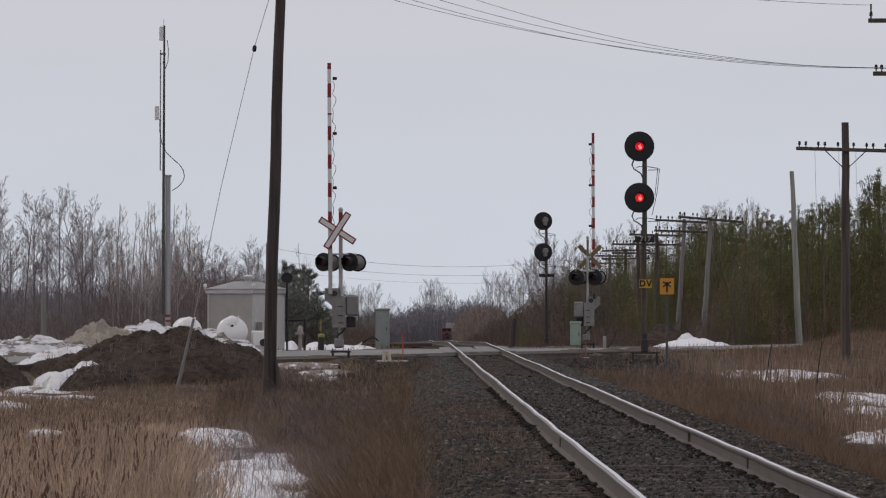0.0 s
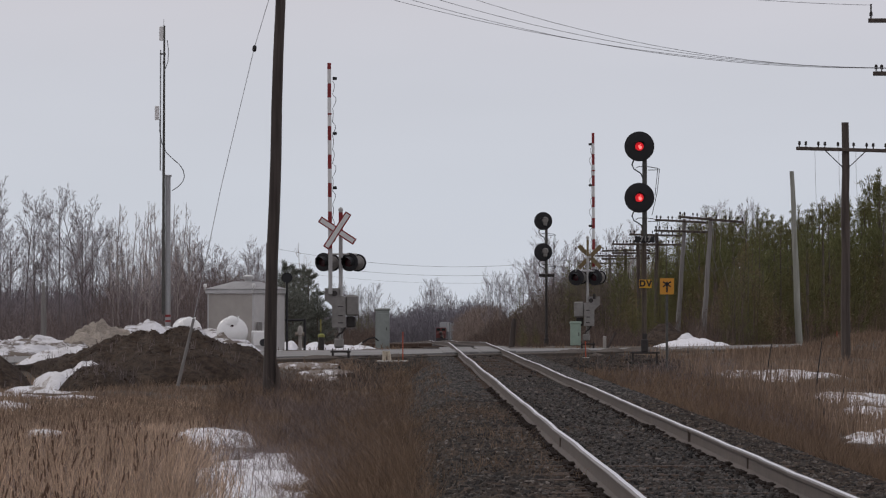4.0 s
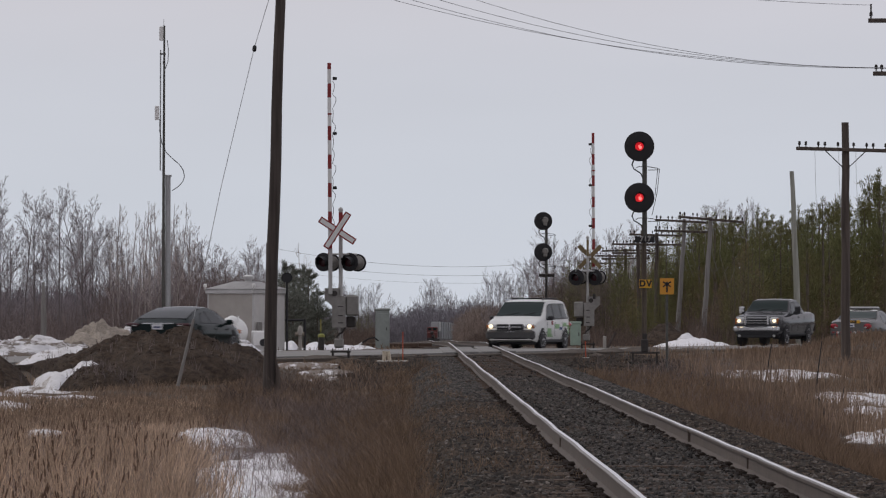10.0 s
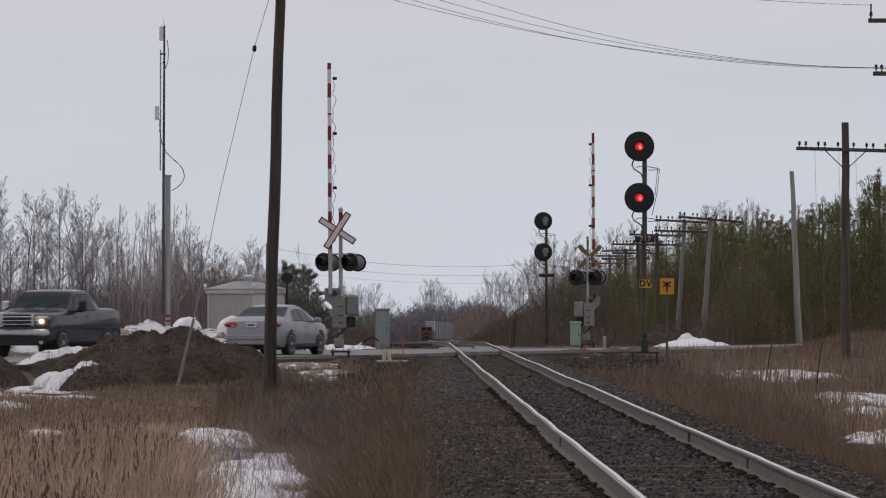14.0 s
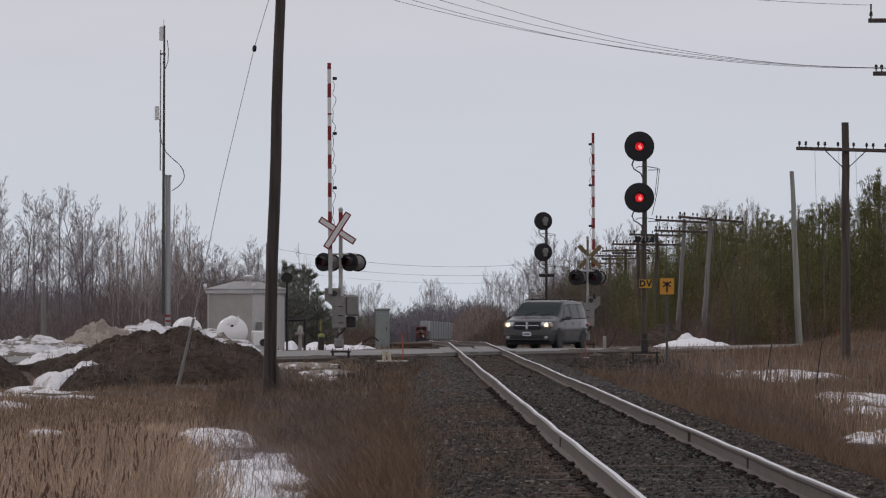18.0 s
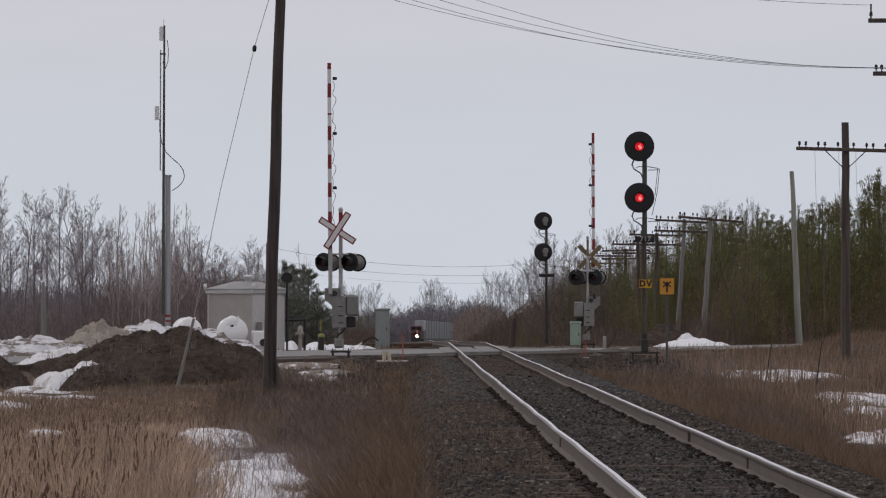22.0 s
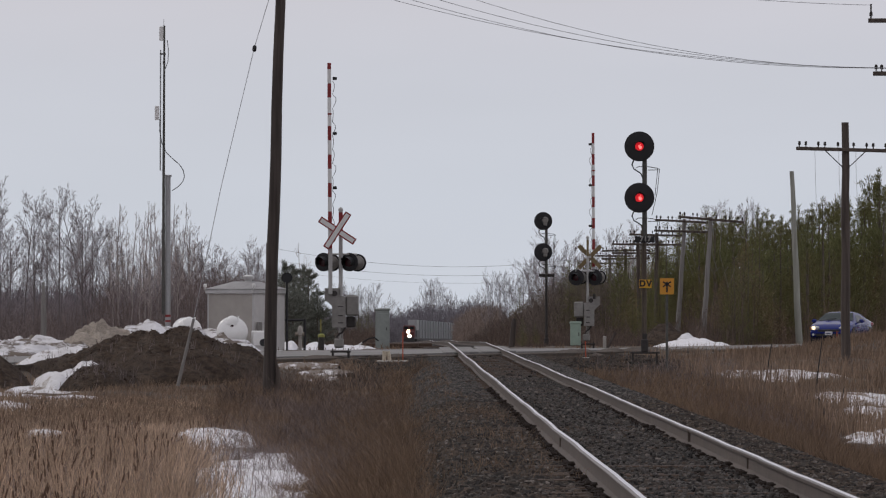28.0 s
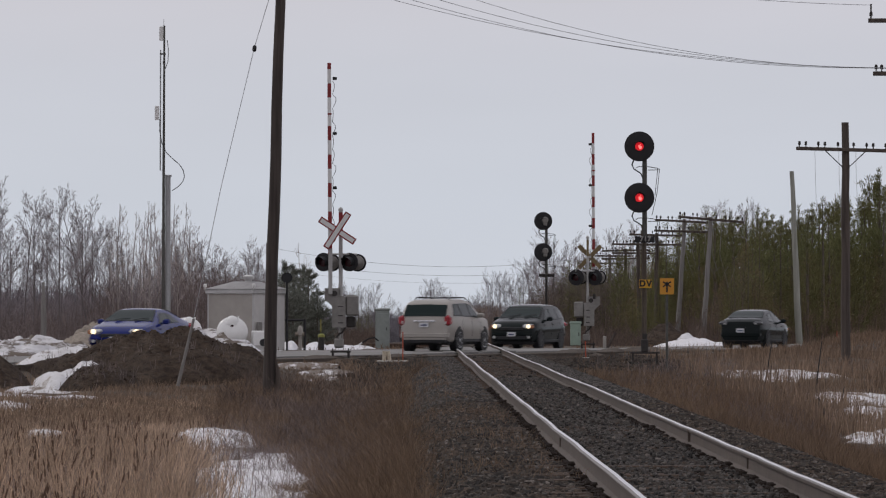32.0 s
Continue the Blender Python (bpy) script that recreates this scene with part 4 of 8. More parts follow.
    for i, (a, b) in enumerate(bands):
        u = (a - 3.1) / (top - 3.1)
        down = len(bands) - 1 - i
        part("stripe", Geo().box((arm_x - 0.03 * u, -0.36, (a + b) / 2), (0.125 - 0.012 * u, 0.04, b - a - 0.002), ch=0.006), M_REDPAINT if (down + (down > 3 and not back)) % 2 == 0 else M_WHITE, arm)
    part("arm_joint", Geo().box((arm_x - 0.015, -0.385, top - 1.56), (0.128, 0.02, 0.05)), M_REDPAINT, arm)
    lamps = (top - 0.48, top - 2.16, top - 3.82)
    for z in lamps:
        part("arm_lamp", Geo().lathe((arm_x + s * 0.125, -0.40, z), (0, 1, 0), [(-0.03, 0.045), (0.06, 0.052), (0.08, 0.03)], 12).lathe((arm_x + s * 0.08, -0.37, z), (s, 0, 0), [(0, 0.05), (0.11, 0.05), (0.13, 0.03)], 10), M_BLACK, arm, "small black arm lamp")
    # the lamp cable hangs in loops from tie to tie
    cable = []
    z, side = top - 0.55, 0
    while z > 3.5:
        deep = (0.055, 0.11, 0.02, 0.09, 0.03)[side % 5]
        for f in (0.0, 0.25, 0.5, 0.75):
            cable.append((arm_x + s * (0.075 + deep * math.sin(math.pi * f ** 0.7)), -0.39, z - 0.42 * f))
        z -= 0.42
        side += 1
    part("arm_cable", Geo().tube(cable, 0.009, 4), M_DARKSTEEL, arm, "dark cable looping beside the arm")
    part("counterweight", Geo().box((arm_x + s * 0.18, 0.18, 1.50), (0.16, 0.10, 0.45), ch=0.02), M_DARKSTEEL, t)
    # crossbuck
    zc = 3.82 if not back else 3.68
    buck = part("crossbuck", Geo().box((-0.10 * s, -0.40 if not back else 0.12, zc), (0.10, 0.04, 0.10)), M_ALU, t, "white crossbuck with red border" if not back else "bare tan back of a crossbuck")
    yb = -0.44 if not back else 0.13
    for ang, d in ((33, 0.0), (-57 if not back else -45, 0.012)):
        m = Matrix.Rotation(radians(ang if not back else (45 if ang > 0 else -45)), 4, "Y")
        w = 1.28
        part("blade", Geo().box((-0.10 * s, yb - d, zc), (w, 0.010, 0.21 if not back else 0.17), m=m), M_REDPAINT if not back else M_YELLOWBACK, buck)
        if not back:
            part("blade_face", Geo().box((-0.10 * s, yb - d - 0.008, zc), (w - 0.09, 0.010, 0.13), m=m), M_WHITE, buck)
    # flashing light units, dark
    zl = 2.86
    part("lamp_arm", Geo().tube([(-0.5, 0, zl + 0.24), (0.5, 0, zl + 0.24)], 0.028, 8).tube([(-0.45, 0, zl + 0.24), (-0.45, 0, zl)], 0.022, 6).tube([(0.30, 0, zl + 0.24), (0.30, 0, zl)], 0.022, 6), M_ALU, t)
    if not back:
        for x in (-0.52, 0.27):
            lamp_unit(t, x, zl, (-0.45, -1), r=0.285)
            lamp_unit(t, x + 0.25, zl - 0.02, (0.25, 1), r=0.27, house=M_BOXGREY, y0=0.28)
    else:
        for x in (-0.46, 0.29):
            lamp_unit(t, x, zl - 0.02, (-0.35, -1), r=0.33)
            lamp_unit(t, x + 0.20, zl - 0.02, (0.3, 1), r=0.29, house=M_BOXGREY, y0=0.28)
    if back:
        arm.location.y = 0.72
    return t


crossing_gate((-2.06, 207.6, -0.08), -0.32, 7.05, 1.9, 1, "crossing gate with raised striped arm, crossbuck and dark flashers")
crossing_gate((7.34, 277, -0.20), 0.26, 6.03, 2.74, -1, "crossing gate seen from behind, arm raised, dark flashers", back=True, k=-1.0)


# ---- block signals ----
def block_signal(at, lit, label, base_z):
    t = thing("railway_signal", label, "railway signal", at, group="railway signals")
    part("mast", Geo().tube([(0, 0, 0.3), (0, 0, 3.35)], [0.062, 0.060], 14), M_MASTTAN if lit else M_DARKSTEEL, t, "weathered steel mast")
    part("upper_mast", Geo().tube([(0, 0, 3.35), (0, 0, 6.2)], [0.075, 0.070], 14), M_MASTGREY, t, "grey upper mast")
    part("base_case", Geo().box((0, 0, 0.26), (0.22, 0.22, 0.42), ch=0.04).box((0, 0, 0.55), (0.15, 0.15, 0.2), ch=0.03).box((0, 0, 0.05), (0.9, 0.55, 0.05)), M_DARKSTEEL, t, "dark base case on a steel frame")
    for sx in (-1, 1):
        part("base_leg", Geo().box((sx * 0.36, 0, -0.15), (0.05, 0.4, 0.45)), M_DARKSTEEL, t)
    for z in (6.24, 4.70):
        h = part("signal_head", Geo().lathe((-0.16, -0.12, z), (0, -1, 0), [(-0.05, 0.1), (-0.02, 0.45), (0.02, 0.45), (0.025, 0.40), (0.03, 0.30)], 36), M_BLACK, t, "round black target with a single lens")
        part("signal_case", Geo().lathe((-0.16, -0.10, z), (0, 1, 0), [(0, 0.2), (0.18, 0.18), (0.22, 0.08)], 16), M_BLACK, h)
        part("lens", Geo().lathe((-0.16, -0.151, z), (0, -1, 0), [(0, 0.128), (0.02, 0.122), (0.03, 0.06)], 24), M_SIGNALRED if lit else M_LENSGREY, h, "glowing red lens" if lit else "unlit grey lens")
        if lit:
            part("lens_core", Geo().lathe((-0.135, -0.182, z - 0.03), (0, -1, 0), [(0, 0.050), (0.008, 0.045)], 14).box((-0.16, -0.186, z + 0.03), (0.11, 0.006, 0.018), m=Matrix.Rotation(radians(-38), 4, "Y")), M_SIGNALCORE, h)
        g = Geo()
        for k in range(9):
            w0, w1 = radians(20 + 140 * k / 9), radians(20 + 140 * (k + 1) / 9)
            p = [(-0.16 + math.cos(w) * 0.17, -0.15, z + math.sin(w) * 0.17) for w in (w0, w1)]
            q = [(-0.16 + math.cos(w) * 0.16, -0.40, z + math.sin(w) * 0.16) for w in (w1, w0)]
            g.slab(p + q, (0, 0, 1), 0.006)
        part("hood", g, M_BLACK, h)
        part("conduit", Geo().tube([(-0.33, -0.02, z - 0.42), (-0.38, -0.02, z - 0.55), (-0.32, -0.02, z - 0.68), (-0.12, -0.02, z - 0.80), (-0.05, -0.02, z - 0.95)], 0.022, 6), M_BLACK, t)
        # added pale block: lit mast front and lens reflection as a shape
        if not lit:
            part("relay_case", Geo().box((-0.06, -0.26, z - 0.02), (0.20, 0.16, 0.42), ch=0.04).lathe((-0.06, -0.30, z + 0.05), (0, -1, 0), [(0, 0.16), (0.06, 0.14), (0.08, 0.05)], 16), M_BOXGREY, h, "pale grey block imitating the lit mast and lens reflection")
        # service ladder cage
        zz = z - 0.66
        cage = Geo().tube([(-0.27, -0.1, zz), (-0.2, -0.2, zz + 0.05), (0.1, -0.2, zz + 0.05), (0.42, 0.0, zz)], 0.012, 5)
        cage.tube([(0.1, -0.1, zz - 0.05), (0.45, 0, zz - 0.04)], 0.012, 5).tube([(0.45, 0, zz), (0.38, 0, zz - 0.7), (0.22, 0, zz - 1.4)], 0.010, 5).tube([(0.40, 0.2, zz), (0.32, 0.2, zz - 0.8)], 0.010, 5)
        part("ladder_cage", cage, M_DARKSTEEL, t)
    return t


sig = block_signal((7.10, 203.4, -0.02), True, "railway block signal with two lit red lamps on dark targets", 0)
part("conduit", Geo().tube([(-0.075, -0.04, 0.5), (-0.075, -0.04, 3.9)], 0.018, 8), M_MASTTAN, sig, "pale conduit strapped to the mast")
plate = part("number_plate", Geo().box((0.0, -0.155, 3.46), (0.60, 0.02, 0.18), ch=0.004).box((0.0, -0.14, 3.37), (0.72, 0.02, 0.03)), M_BLACK, sig, "black plate with the pale number 717")
dv = part("letter_sign", Geo().box((0.02, -0.14, 2.12), (0.37, 0.012, 0.25), ch=0.003), M_YELLOW, sig, "yellow plate lettered DV")


def lettering(text, size, material, parent, at, name="lettering"):
    cu = bpy.data.curves.new(name, "FONT")
    cu.body, cu.size, cu.extrude, cu.align_x, cu.align_y = text, size, 0.003, "CENTER", "CENTER"
    cu.space_character, cu.offset = 1.2, 0.012
    cu.materials.append(material)
    tmp = bpy.data.objects.new("tmp", cu)
    scene.collection.objects.link(tmp)
    me = bpy.data.meshes.new_from_object(tmp.evaluated_get(bpy.context.evaluated_depsgraph_get()))
    bpy.data.objects.remove(tmp)
    ob = new(name, me)
    ob.parent = parent
    ob.matrix_basis = pose(*at, 90, 0, 0)
    return ob


lettering("717", 0.19, M_BOXGREY, plate, (0.02, -0.170, 3.46))
lettering("DV", 0.25, M_BLACK, dv, (0.02, -0.151, 2.12))
far_sig = block_signal((6.86, 336, -0.53), False, "second railway block signal with unlit lamps beyond the road", 0)

for x in (-0.20, 0.22):
    part("relay_box", Geo().box((x, -0.10, 3.55), (0.34, 0.24, 0.16), ch=0.03), M_DARKSTEEL, far_sig, "small dark relay box")
# yellow marker sign on its own post
post = thing("marker_sign", "orange-yellow square sign with a black crossed mark on a grey post", "railway sign", (7.39, 193.5, float(ground(7.39, 193.5))))
gz = float(ground(7.39, 193.5))
part("post", Geo().tube([(0, 0, -0.2), (0, 0, 2.18 - gz)], 0.036, 10), M_MASTGREY, post)
board = part("board", Geo().box((0, -0.06, 1.99 - gz), (0.40, 0.012, 0.46), ch=0.003), M_BOARD, post, "orange-yellow board")
part("mark", Geo().box((0, -0.071, 1.97 - gz), (0.045, 0.006, 0.30)), M_BLACK, board)
for a in (32, -32):
    part("mark", Geo().box((0, -0.072, 2.05 - gz), (0.28, 0.006, 0.04), m=Matrix.Rotation(radians(a), 4, "Y")), M_BLACK, board)

# ---- cases, shelter, tanks, mast beyond the road ----
SX, SY = -5.96, 250.0
shed = thing("equipment_shelter", "tan metal signal equipment shelter with a pale hipped roof", "equipment shelter", (SX, SY, -0.30), -34)
part("wall", Geo().box((0, 0, 1.12), (2.05, 2.0, 2.20), ch=0.02), M_SHEDWALL, shed, "tan metal cladding")
part("foundation", Geo().box((0, 0, 0.0), (2.15, 2.1, 0.16)), M_CONCRETE, shed)
g = Geo()
g.box((0, 0, 2.29), (2.2, 2.15, 0.18), ch=0.02)
part("eaves", g, M_SHEDROOF, shed, "pale eaves band")
g = Geo().add([(-1.13, -1.11, 2.38), (1.13, -1.11, 2.38), (1.13, 1.11, 2.38), (-1.13, 1.11, 2.38), (-0.3, -0.4, 2.66), (0.3, -0.4, 2.66), (0.3, 0.4, 2.66), (-0.3, 0.4, 2.66)],
              [(0, 1, 5, 4), (1, 2, 6, 5), (2, 3, 7, 6), (3, 0, 4, 7), (4, 5, 6, 7), (3, 2, 1, 0)])
roof = part("roof", g, M_ROOFGREY, shed, "grey hipped roof")
part("roof_vent", Geo().lathe((0.1, 0, 2.63), (0, 0, 1), [(0, 0.14), (0.12, 0.14), (0.13, 0.21), (0.22, 0.21), (0.28, 0.08)], 14), M_SHEDROOF, roof)
part("corner_trim", Geo().box((-1.01, -0.985, 1.15), (0.05, 0.05, 2.18)), M_SHEDROOF, shed)
part("corner_trim", Geo().box((1.01, -0.985, 1.15), (0.05, 0.05, 2.18)), M_SHEDROOF, shed)
# door and end wall take the paler colour that imitates a lit side
part("door", Geo().box((1.045, 0.2, 1.15), (0.03, 0.95, 2.0), ch=0.01), M_SHEDLIT, shed, "flush steel door in the paler tone of the lit end")
part("end_wall", Geo().box((1.03, 0, 1.12), (0.02, 1.96, 2.14)), M_SHEDLIT, shed, "metal cladding of the end, coloured paler as the lit side")
part("meter_box", Geo().box((1.13, -0.75, 1.0), (0.12, 0.22, 0.34), ch=0.02), M_BOXGREY, shed)
for x, y in ((-1.1, -1.07), (1.1, -1.07)):
    part("floodlight", Geo().box((x, y, 2.50), (0.12, 0.1, 0.16), ch=0.03).tube([(x, y, 2.36), (x, y, 2.46)], 0.02, 6), M_WHITE, shed)
part("bell_lamp", Geo().lathe((1.22, 0.87, 2.80), (0.56, -0.83, 0), [(-0.05, 0.1), (0, 0.2), (0.04, 0.2)], 16).tube([(1.22, 0.87, 0), (1.22, 0.87, 2.85)], 0.04, 8), M_BLACK, shed, "round black lamp on a pole")


def propane_tank(at, rz, r, length, label):
    t = thing("propane_tank", label, "propane tank", at, rz, group="propane tanks")
    prof = [(-0.34, 0.02), (-0.31, r * 0.35), (-0.22, r * 0.68), (-0.10, r * 0.92), (0.0, r), (length, r), (length + 0.10, r * 0.92), (length + 0.22, r * 0.68), (length + 0.33, 0.02)]
    part("shell", Geo().lathe((0, 0, r + 0.12), (0, 1, 0), prof, 28), M_TANK, t, "white painted steel shell")
    for y in (0.3, length - 0.3):
        part("saddle", Geo().box((0, y, 0.10), (0.8, 0.18, 0.35), ch=0.02), M_CONCRETE, t)
    part("valve_dome", Geo().lathe((0, -0.12, 2 * r - 0.12), (0, -0.25, 1), [(0, 0.23), (0.14, 0.22), (0.22, 0.16), (0.27, 0.06)], 20), M_TANK, t, "white valve hood")
    part("lifting_lug", Geo().box((0.22, 0.0, 2 * r + 0.08), (0.05, 0.10, 0.12), ch=0.01), M_TANK, t)
    part("gauge", Geo().lathe((0, -0.24, r + 0.32), (0, -1, 0), [(0, 0.075), (0.05, 0.07), (0.07, 0.03)], 14).box((0, -0.285, r + 0.22), (0.03, 0.03, 0.16)), M_DARKRED, t, "dark gauge and pipe")
    return t


propane_tank((-6.22, 240, -0.16), 1.5, 0.56, 2.6, "white propane tank lying on saddles beside the shelter")
propane_tank((-7.85, 243, -0.02), 5, 0.47, 2.6, "white propane tank half hidden by an earth heap")
tank_box = thing("utility_cabinet", "small white utility box on the gravel beside the shelter", "utility box", (-5.28, 240, 0.0), 10)
part("box", Geo().box((0, 0, 0.30), (0.48, 0.5, 0.56), ch=0.04), M_WHITE, tank_box)
part("round_plate", Geo().lathe((0.12, -0.25, 0.16), (0, -1, 0), [(0, 0.13), (0.02, 0.12)], 14), M_BLACK, tank_box)

mast = thing("antenna_mast", "tall grey steel antenna mast with panel antennas", "antenna mast", (-8.85, 250, -0.05))
part("lower_pipe", Geo().tube([(0, 0, 0), (0, 0, 6.3)], 0.098, 16).lathe((0, 0, 6.28), (0, 0, 1), [(0, 0.14), (0.06, 0.14)], 16), M_GALV, mast, "stout galvanised pipe")
part("red_band", Geo().lathe((0, 0, 1.10), (0, 0, 1), [(0, 0.101), (0.09, 0.101)], 16).lathe((0, 0, 0.92), (0, 0, 1), [(0, 0.101), (0.07, 0.101)], 16), M_REDPAINT, mast, "red band")
part("upper_pole", Geo().tube([(-0.17, -0.05, 1.2), (-0.155, -0.05, 6.5), (-0.13, -0.05, 11.85)], [0.06, 0.05, 0.035], 10), M_MASTGREY, mast)
part("side_pole", Geo().tube([(-0.28, -0.05, 6.5), (-0.27, -0.05, 10.95)], 0.025, 8), M_GALV, mast)
part("bracket", Geo().tube([(-0.30, -0.05, 10.8), (-0.08, -0.05, 10.8)], 0.03, 8).lathe((-0.14, -0.05, 10.42), (0, 0, 1), [(0, 0.05), (0.12, 0.05)], 10), M_DARKSTEEL, mast)
part("panel_antenna", Geo().box((-0.24, -0.12, 11.55), (0.15, 0.1, 0.52), ch=0.02), M_WHITE, mast, "pale panel antenna")
part("panel_antenna", Geo().box((-0.40, -0.12, 8.62), (0.16, 0.1, 0.52), ch=0.02), M_WHITE, mast, "pale panel antenna")
part("whip", Geo().tube([(-0.15, -0.05, 11.8), (-0.15, -0.05, 12.1)], 0.008, 5), M_DARKSTEEL, mast)
part("cable", Geo().tube([(-0.02, -0.1, 11.3), (0.02, -0.1, 10.9), (0.0, -0.1, 10.5), (-0.1, -0.1, 10.25)], 0.014, 5), M_DARKSTEEL, mast)
part("cable", Geo().tube([(-0.3, -0.1, 8.4), (-0.30, -0.1, 7.95), (-0.22, -0.1, 7.5), (-0.05, -0.1, 7.15), (0.2, -0.1, 6.92), (0.43, -0.1, 6.72), (0.57, -0.1, 6.5), (0.61, -0.1, 6.28), (0.56, -0.1, 6.1), (0.4, -0.1, 5.92), (0.15, -0.1, 5.75)], 0.016, 5), M_DARKSTEEL, mast)


def steel_case(name, at, w, d, h, material, label):
    t = thing(name, label, "equipment case", at)
    part("body", Geo().box((0, 0, h / 2), (w, d, h - 0.05), ch=0.015), material, t)
    part("lid", Geo().box((0, 0, h - 0.03), (w + 0.06, d + 0.06, 0.10), ch=0.02), material, t)
    part("door_panel", Geo().box((0, -d / 2 - 0.008, h * 0.48), (w - 0.1, 0.02, h * 0.8), ch=0.006), material, t)
    part("latch", Geo().box((w * 0.3, -d / 2 - 0.03, h * 0.5), (0.03, 0.03, 0.14)), M_DARKSTEEL, t)
    return t


steel_case("equipment_case", (-1.05, 279, -0.30), 0.58, 0.5, 1.66, M_GREENBOX, "grey-green metal equipment case beyond the road")
steel_case("equipment_case", (6.82, 276, -0.16), 0.42, 0.4, 0.98, M_PALEGREEN, "pale green metal case beside the far gate")

rack = thing("pipe_frame", "black steel pipe frame beside the shelter", "pipe frame", (-4.4, 254, -0.25))
part("rail", Geo().tube([(-0.9, 0, 1.18), (0.53, 0, 1.18)], 0.045, 8), M_BLACK, rack)
part("post", Geo().tube([(0.53, 0, 0), (0.53, 0, 1.22)], 0.05, 8), M_BLACK, rack)
part("post", Geo().tube([(-0.9, 0, 0), (-0.9, 0, 1.22)], 0.05, 8), M_BLACK, rack)
hyd = thing("standpipe", "weathered tan standpipe with a capped side outlet", "standpipe", (-4.02, 253, -0.25))
part("barrel", Geo().lathe((0, 0, 0), (0, 0, 1), [(0, 0.075), (0.6, 0.07), (0.62, 0.105), (0.75, 0.105), (0.90, 0.09), (0.98, 0.03)], 14), M_CONCRETE, hyd)
part("outlet", Geo().lathe((0, 0, 0.66), (-1, 0, 0), [(0, 0.08), (0.18, 0.08), (0.2, 0.05)], 10).lathe((0, 0, 0.66), (1, 0, 0), [(0, 0.08), (0.15, 0.08)], 10), M_HAYDIRT, hyd)
bol = thing("bollard", "dark bollard with a yellow-green cap", "bollard", (-3.3, 257, -0.22))
part("shaft", Geo().tube([(0, 0, 0), (0.02, 0, 0.5)], [0.13, 0.11], 12), M_DARKSTEEL, bol)
part("cap", Geo().lathe((0.02, 0, 0.5), (0, 0, 1), [(0, 0.14), (0.08, 0.13), (0.14, 0.05)], 12), mat("cap_green", (0.30, 0.30, 0.07), (0.22, 0.22, 0.06), 0.7, 8, 0.1), bol)
part("flag_stick", Geo().box((0.0, 0, 0.93), (0.04, 0.02, 0.5)), mat("flag_yellow", (0.40, 0.36, 0.10), (0.32, 0.28, 0.08), 0.7, 8, 0), bol)


def stake(x, y, h, lean, label="thin orange marker stake in the ballast edge", foot=True, gz=None):
    gz = float(ground(x, y)) if gz is None else gz
    t = thing("marker_stake", label, "marker stake", (x, y, gz), group="marker stakes")
    part("rod", Geo().tube([(0, 0, -0.1), (lean, 0, h)], 0.017, 6), M_ORANGE, t)
    if foot:
        part("foot", Geo().box((0, 0, 0.04), (0.22, 0.2, 0.09), ch=0.02), M_CONCRETE, t)
    return t


stake(-0.15, 200, 0.92, 0.0, foot=False)
stake(-1.35, 279, 0.62, 0.12, foot=False)
stake(5.62, 214, 0.60, -0.02)
stake(16.3, 258, 0.5, 0.03, foot=False)
slab = solid("concrete_slab", Geo().box((-0.45, 199, float(ground(-0.45, 199)) + 0.06), (0.92, 1.6, 0.05), ch=0.02), M_CONCRETE, "pale broken concrete slab in the gravel", "concrete slab")
for x, tilt in ((-0.70, -4), (-0.53, 14)):
    p = thing("plastic_pail", "small dirty cream pail standing on a slab", "pail", (x, 198.6, float(ground(-0.45, 199)) + 0.086), group="pails")
    p.matrix_basis = p.matrix_basis @ pose(0, 0, 0, 0, tilt * -1, 0)
    part("shell", Geo().lathe((0, 0, 0), (0, 0, 1), [(0, 0.052), (0.25, 0.070), (0.255, 0.077), (0.27, 0.077)], 14), M_CREAM, p)
    part("rim", Geo().lathe((0, 0, 0.26), (0, 0, 1), [(0, 0.080), (0.016, 0.080)], 14), M_CREAM, p)

stump = thing("timber_post", "charred dark timber post beside the far track", "post", (4.95, 318, -0.50))
part("shaft", Geo().tube([(-0.1, 0, 0), (-0.03, 0, 0.7), (0.02, 0, 1.2), (0.04, 0, 1.42)], [0.135, 0.13, 0.12, 0.07], 10), M_WOODDARK, stump)
st2 = thing("timber_post", "leaning broken brown timber beside the far gate", "post", (8.25, 281, -0.2))
part("shaft", Geo().tube([(0, 0, -0.1), (0.36, 0, 0.58)], 0.07, 6), M_WOODPOLE, st2)
st3 = solid("concrete_block", Geo().box((8.12, 280, -0.02), (0.14, 0.14, 0.5), ch=0.02), M_CONCRETE, "short pale concrete marker block", "concrete block")

# worn ties dumped beyond the road, and a loop of hose
for i in range(9):
    x, y = -0.75 + 0.21 * (i % 6) + (0.1 if i > 5 else 0), 283.0 + 0.5 * (i % 3)
    g = Geo().box((0, 0, 0), (0.23, 2.5, 0.17), ch=0.02)
    o = solid("old_tie", g, M_TIE, "worn dark wooden tie dumped beside the track", "railway tie", group="old ties", at=(x, y, -0.30 + (0.13 if i > 5 else 0)))
    o.rotation_euler = (0, 0, radians(40 + 9 * ((i * 5) % 7)))
hose = thing("drain_hose", "looped black and white drain hose lying on gravel", "hose", (-1.75, 277, -0.2))
part("loop", Geo().tube([(-0.3, 0, 0.03), (-0.1, 0, 0.18), (0.15, 0, 0.34), (0.38, 0, 0.38), (0.55, 0, 0.25)], 0.035, 6), M_BLACK, hose)
part("pale_end", Geo().tube([(-0.34, 0, 0.02), (-0.12, 0, 0.17)], 0.042, 6), M_WHITE, hose)
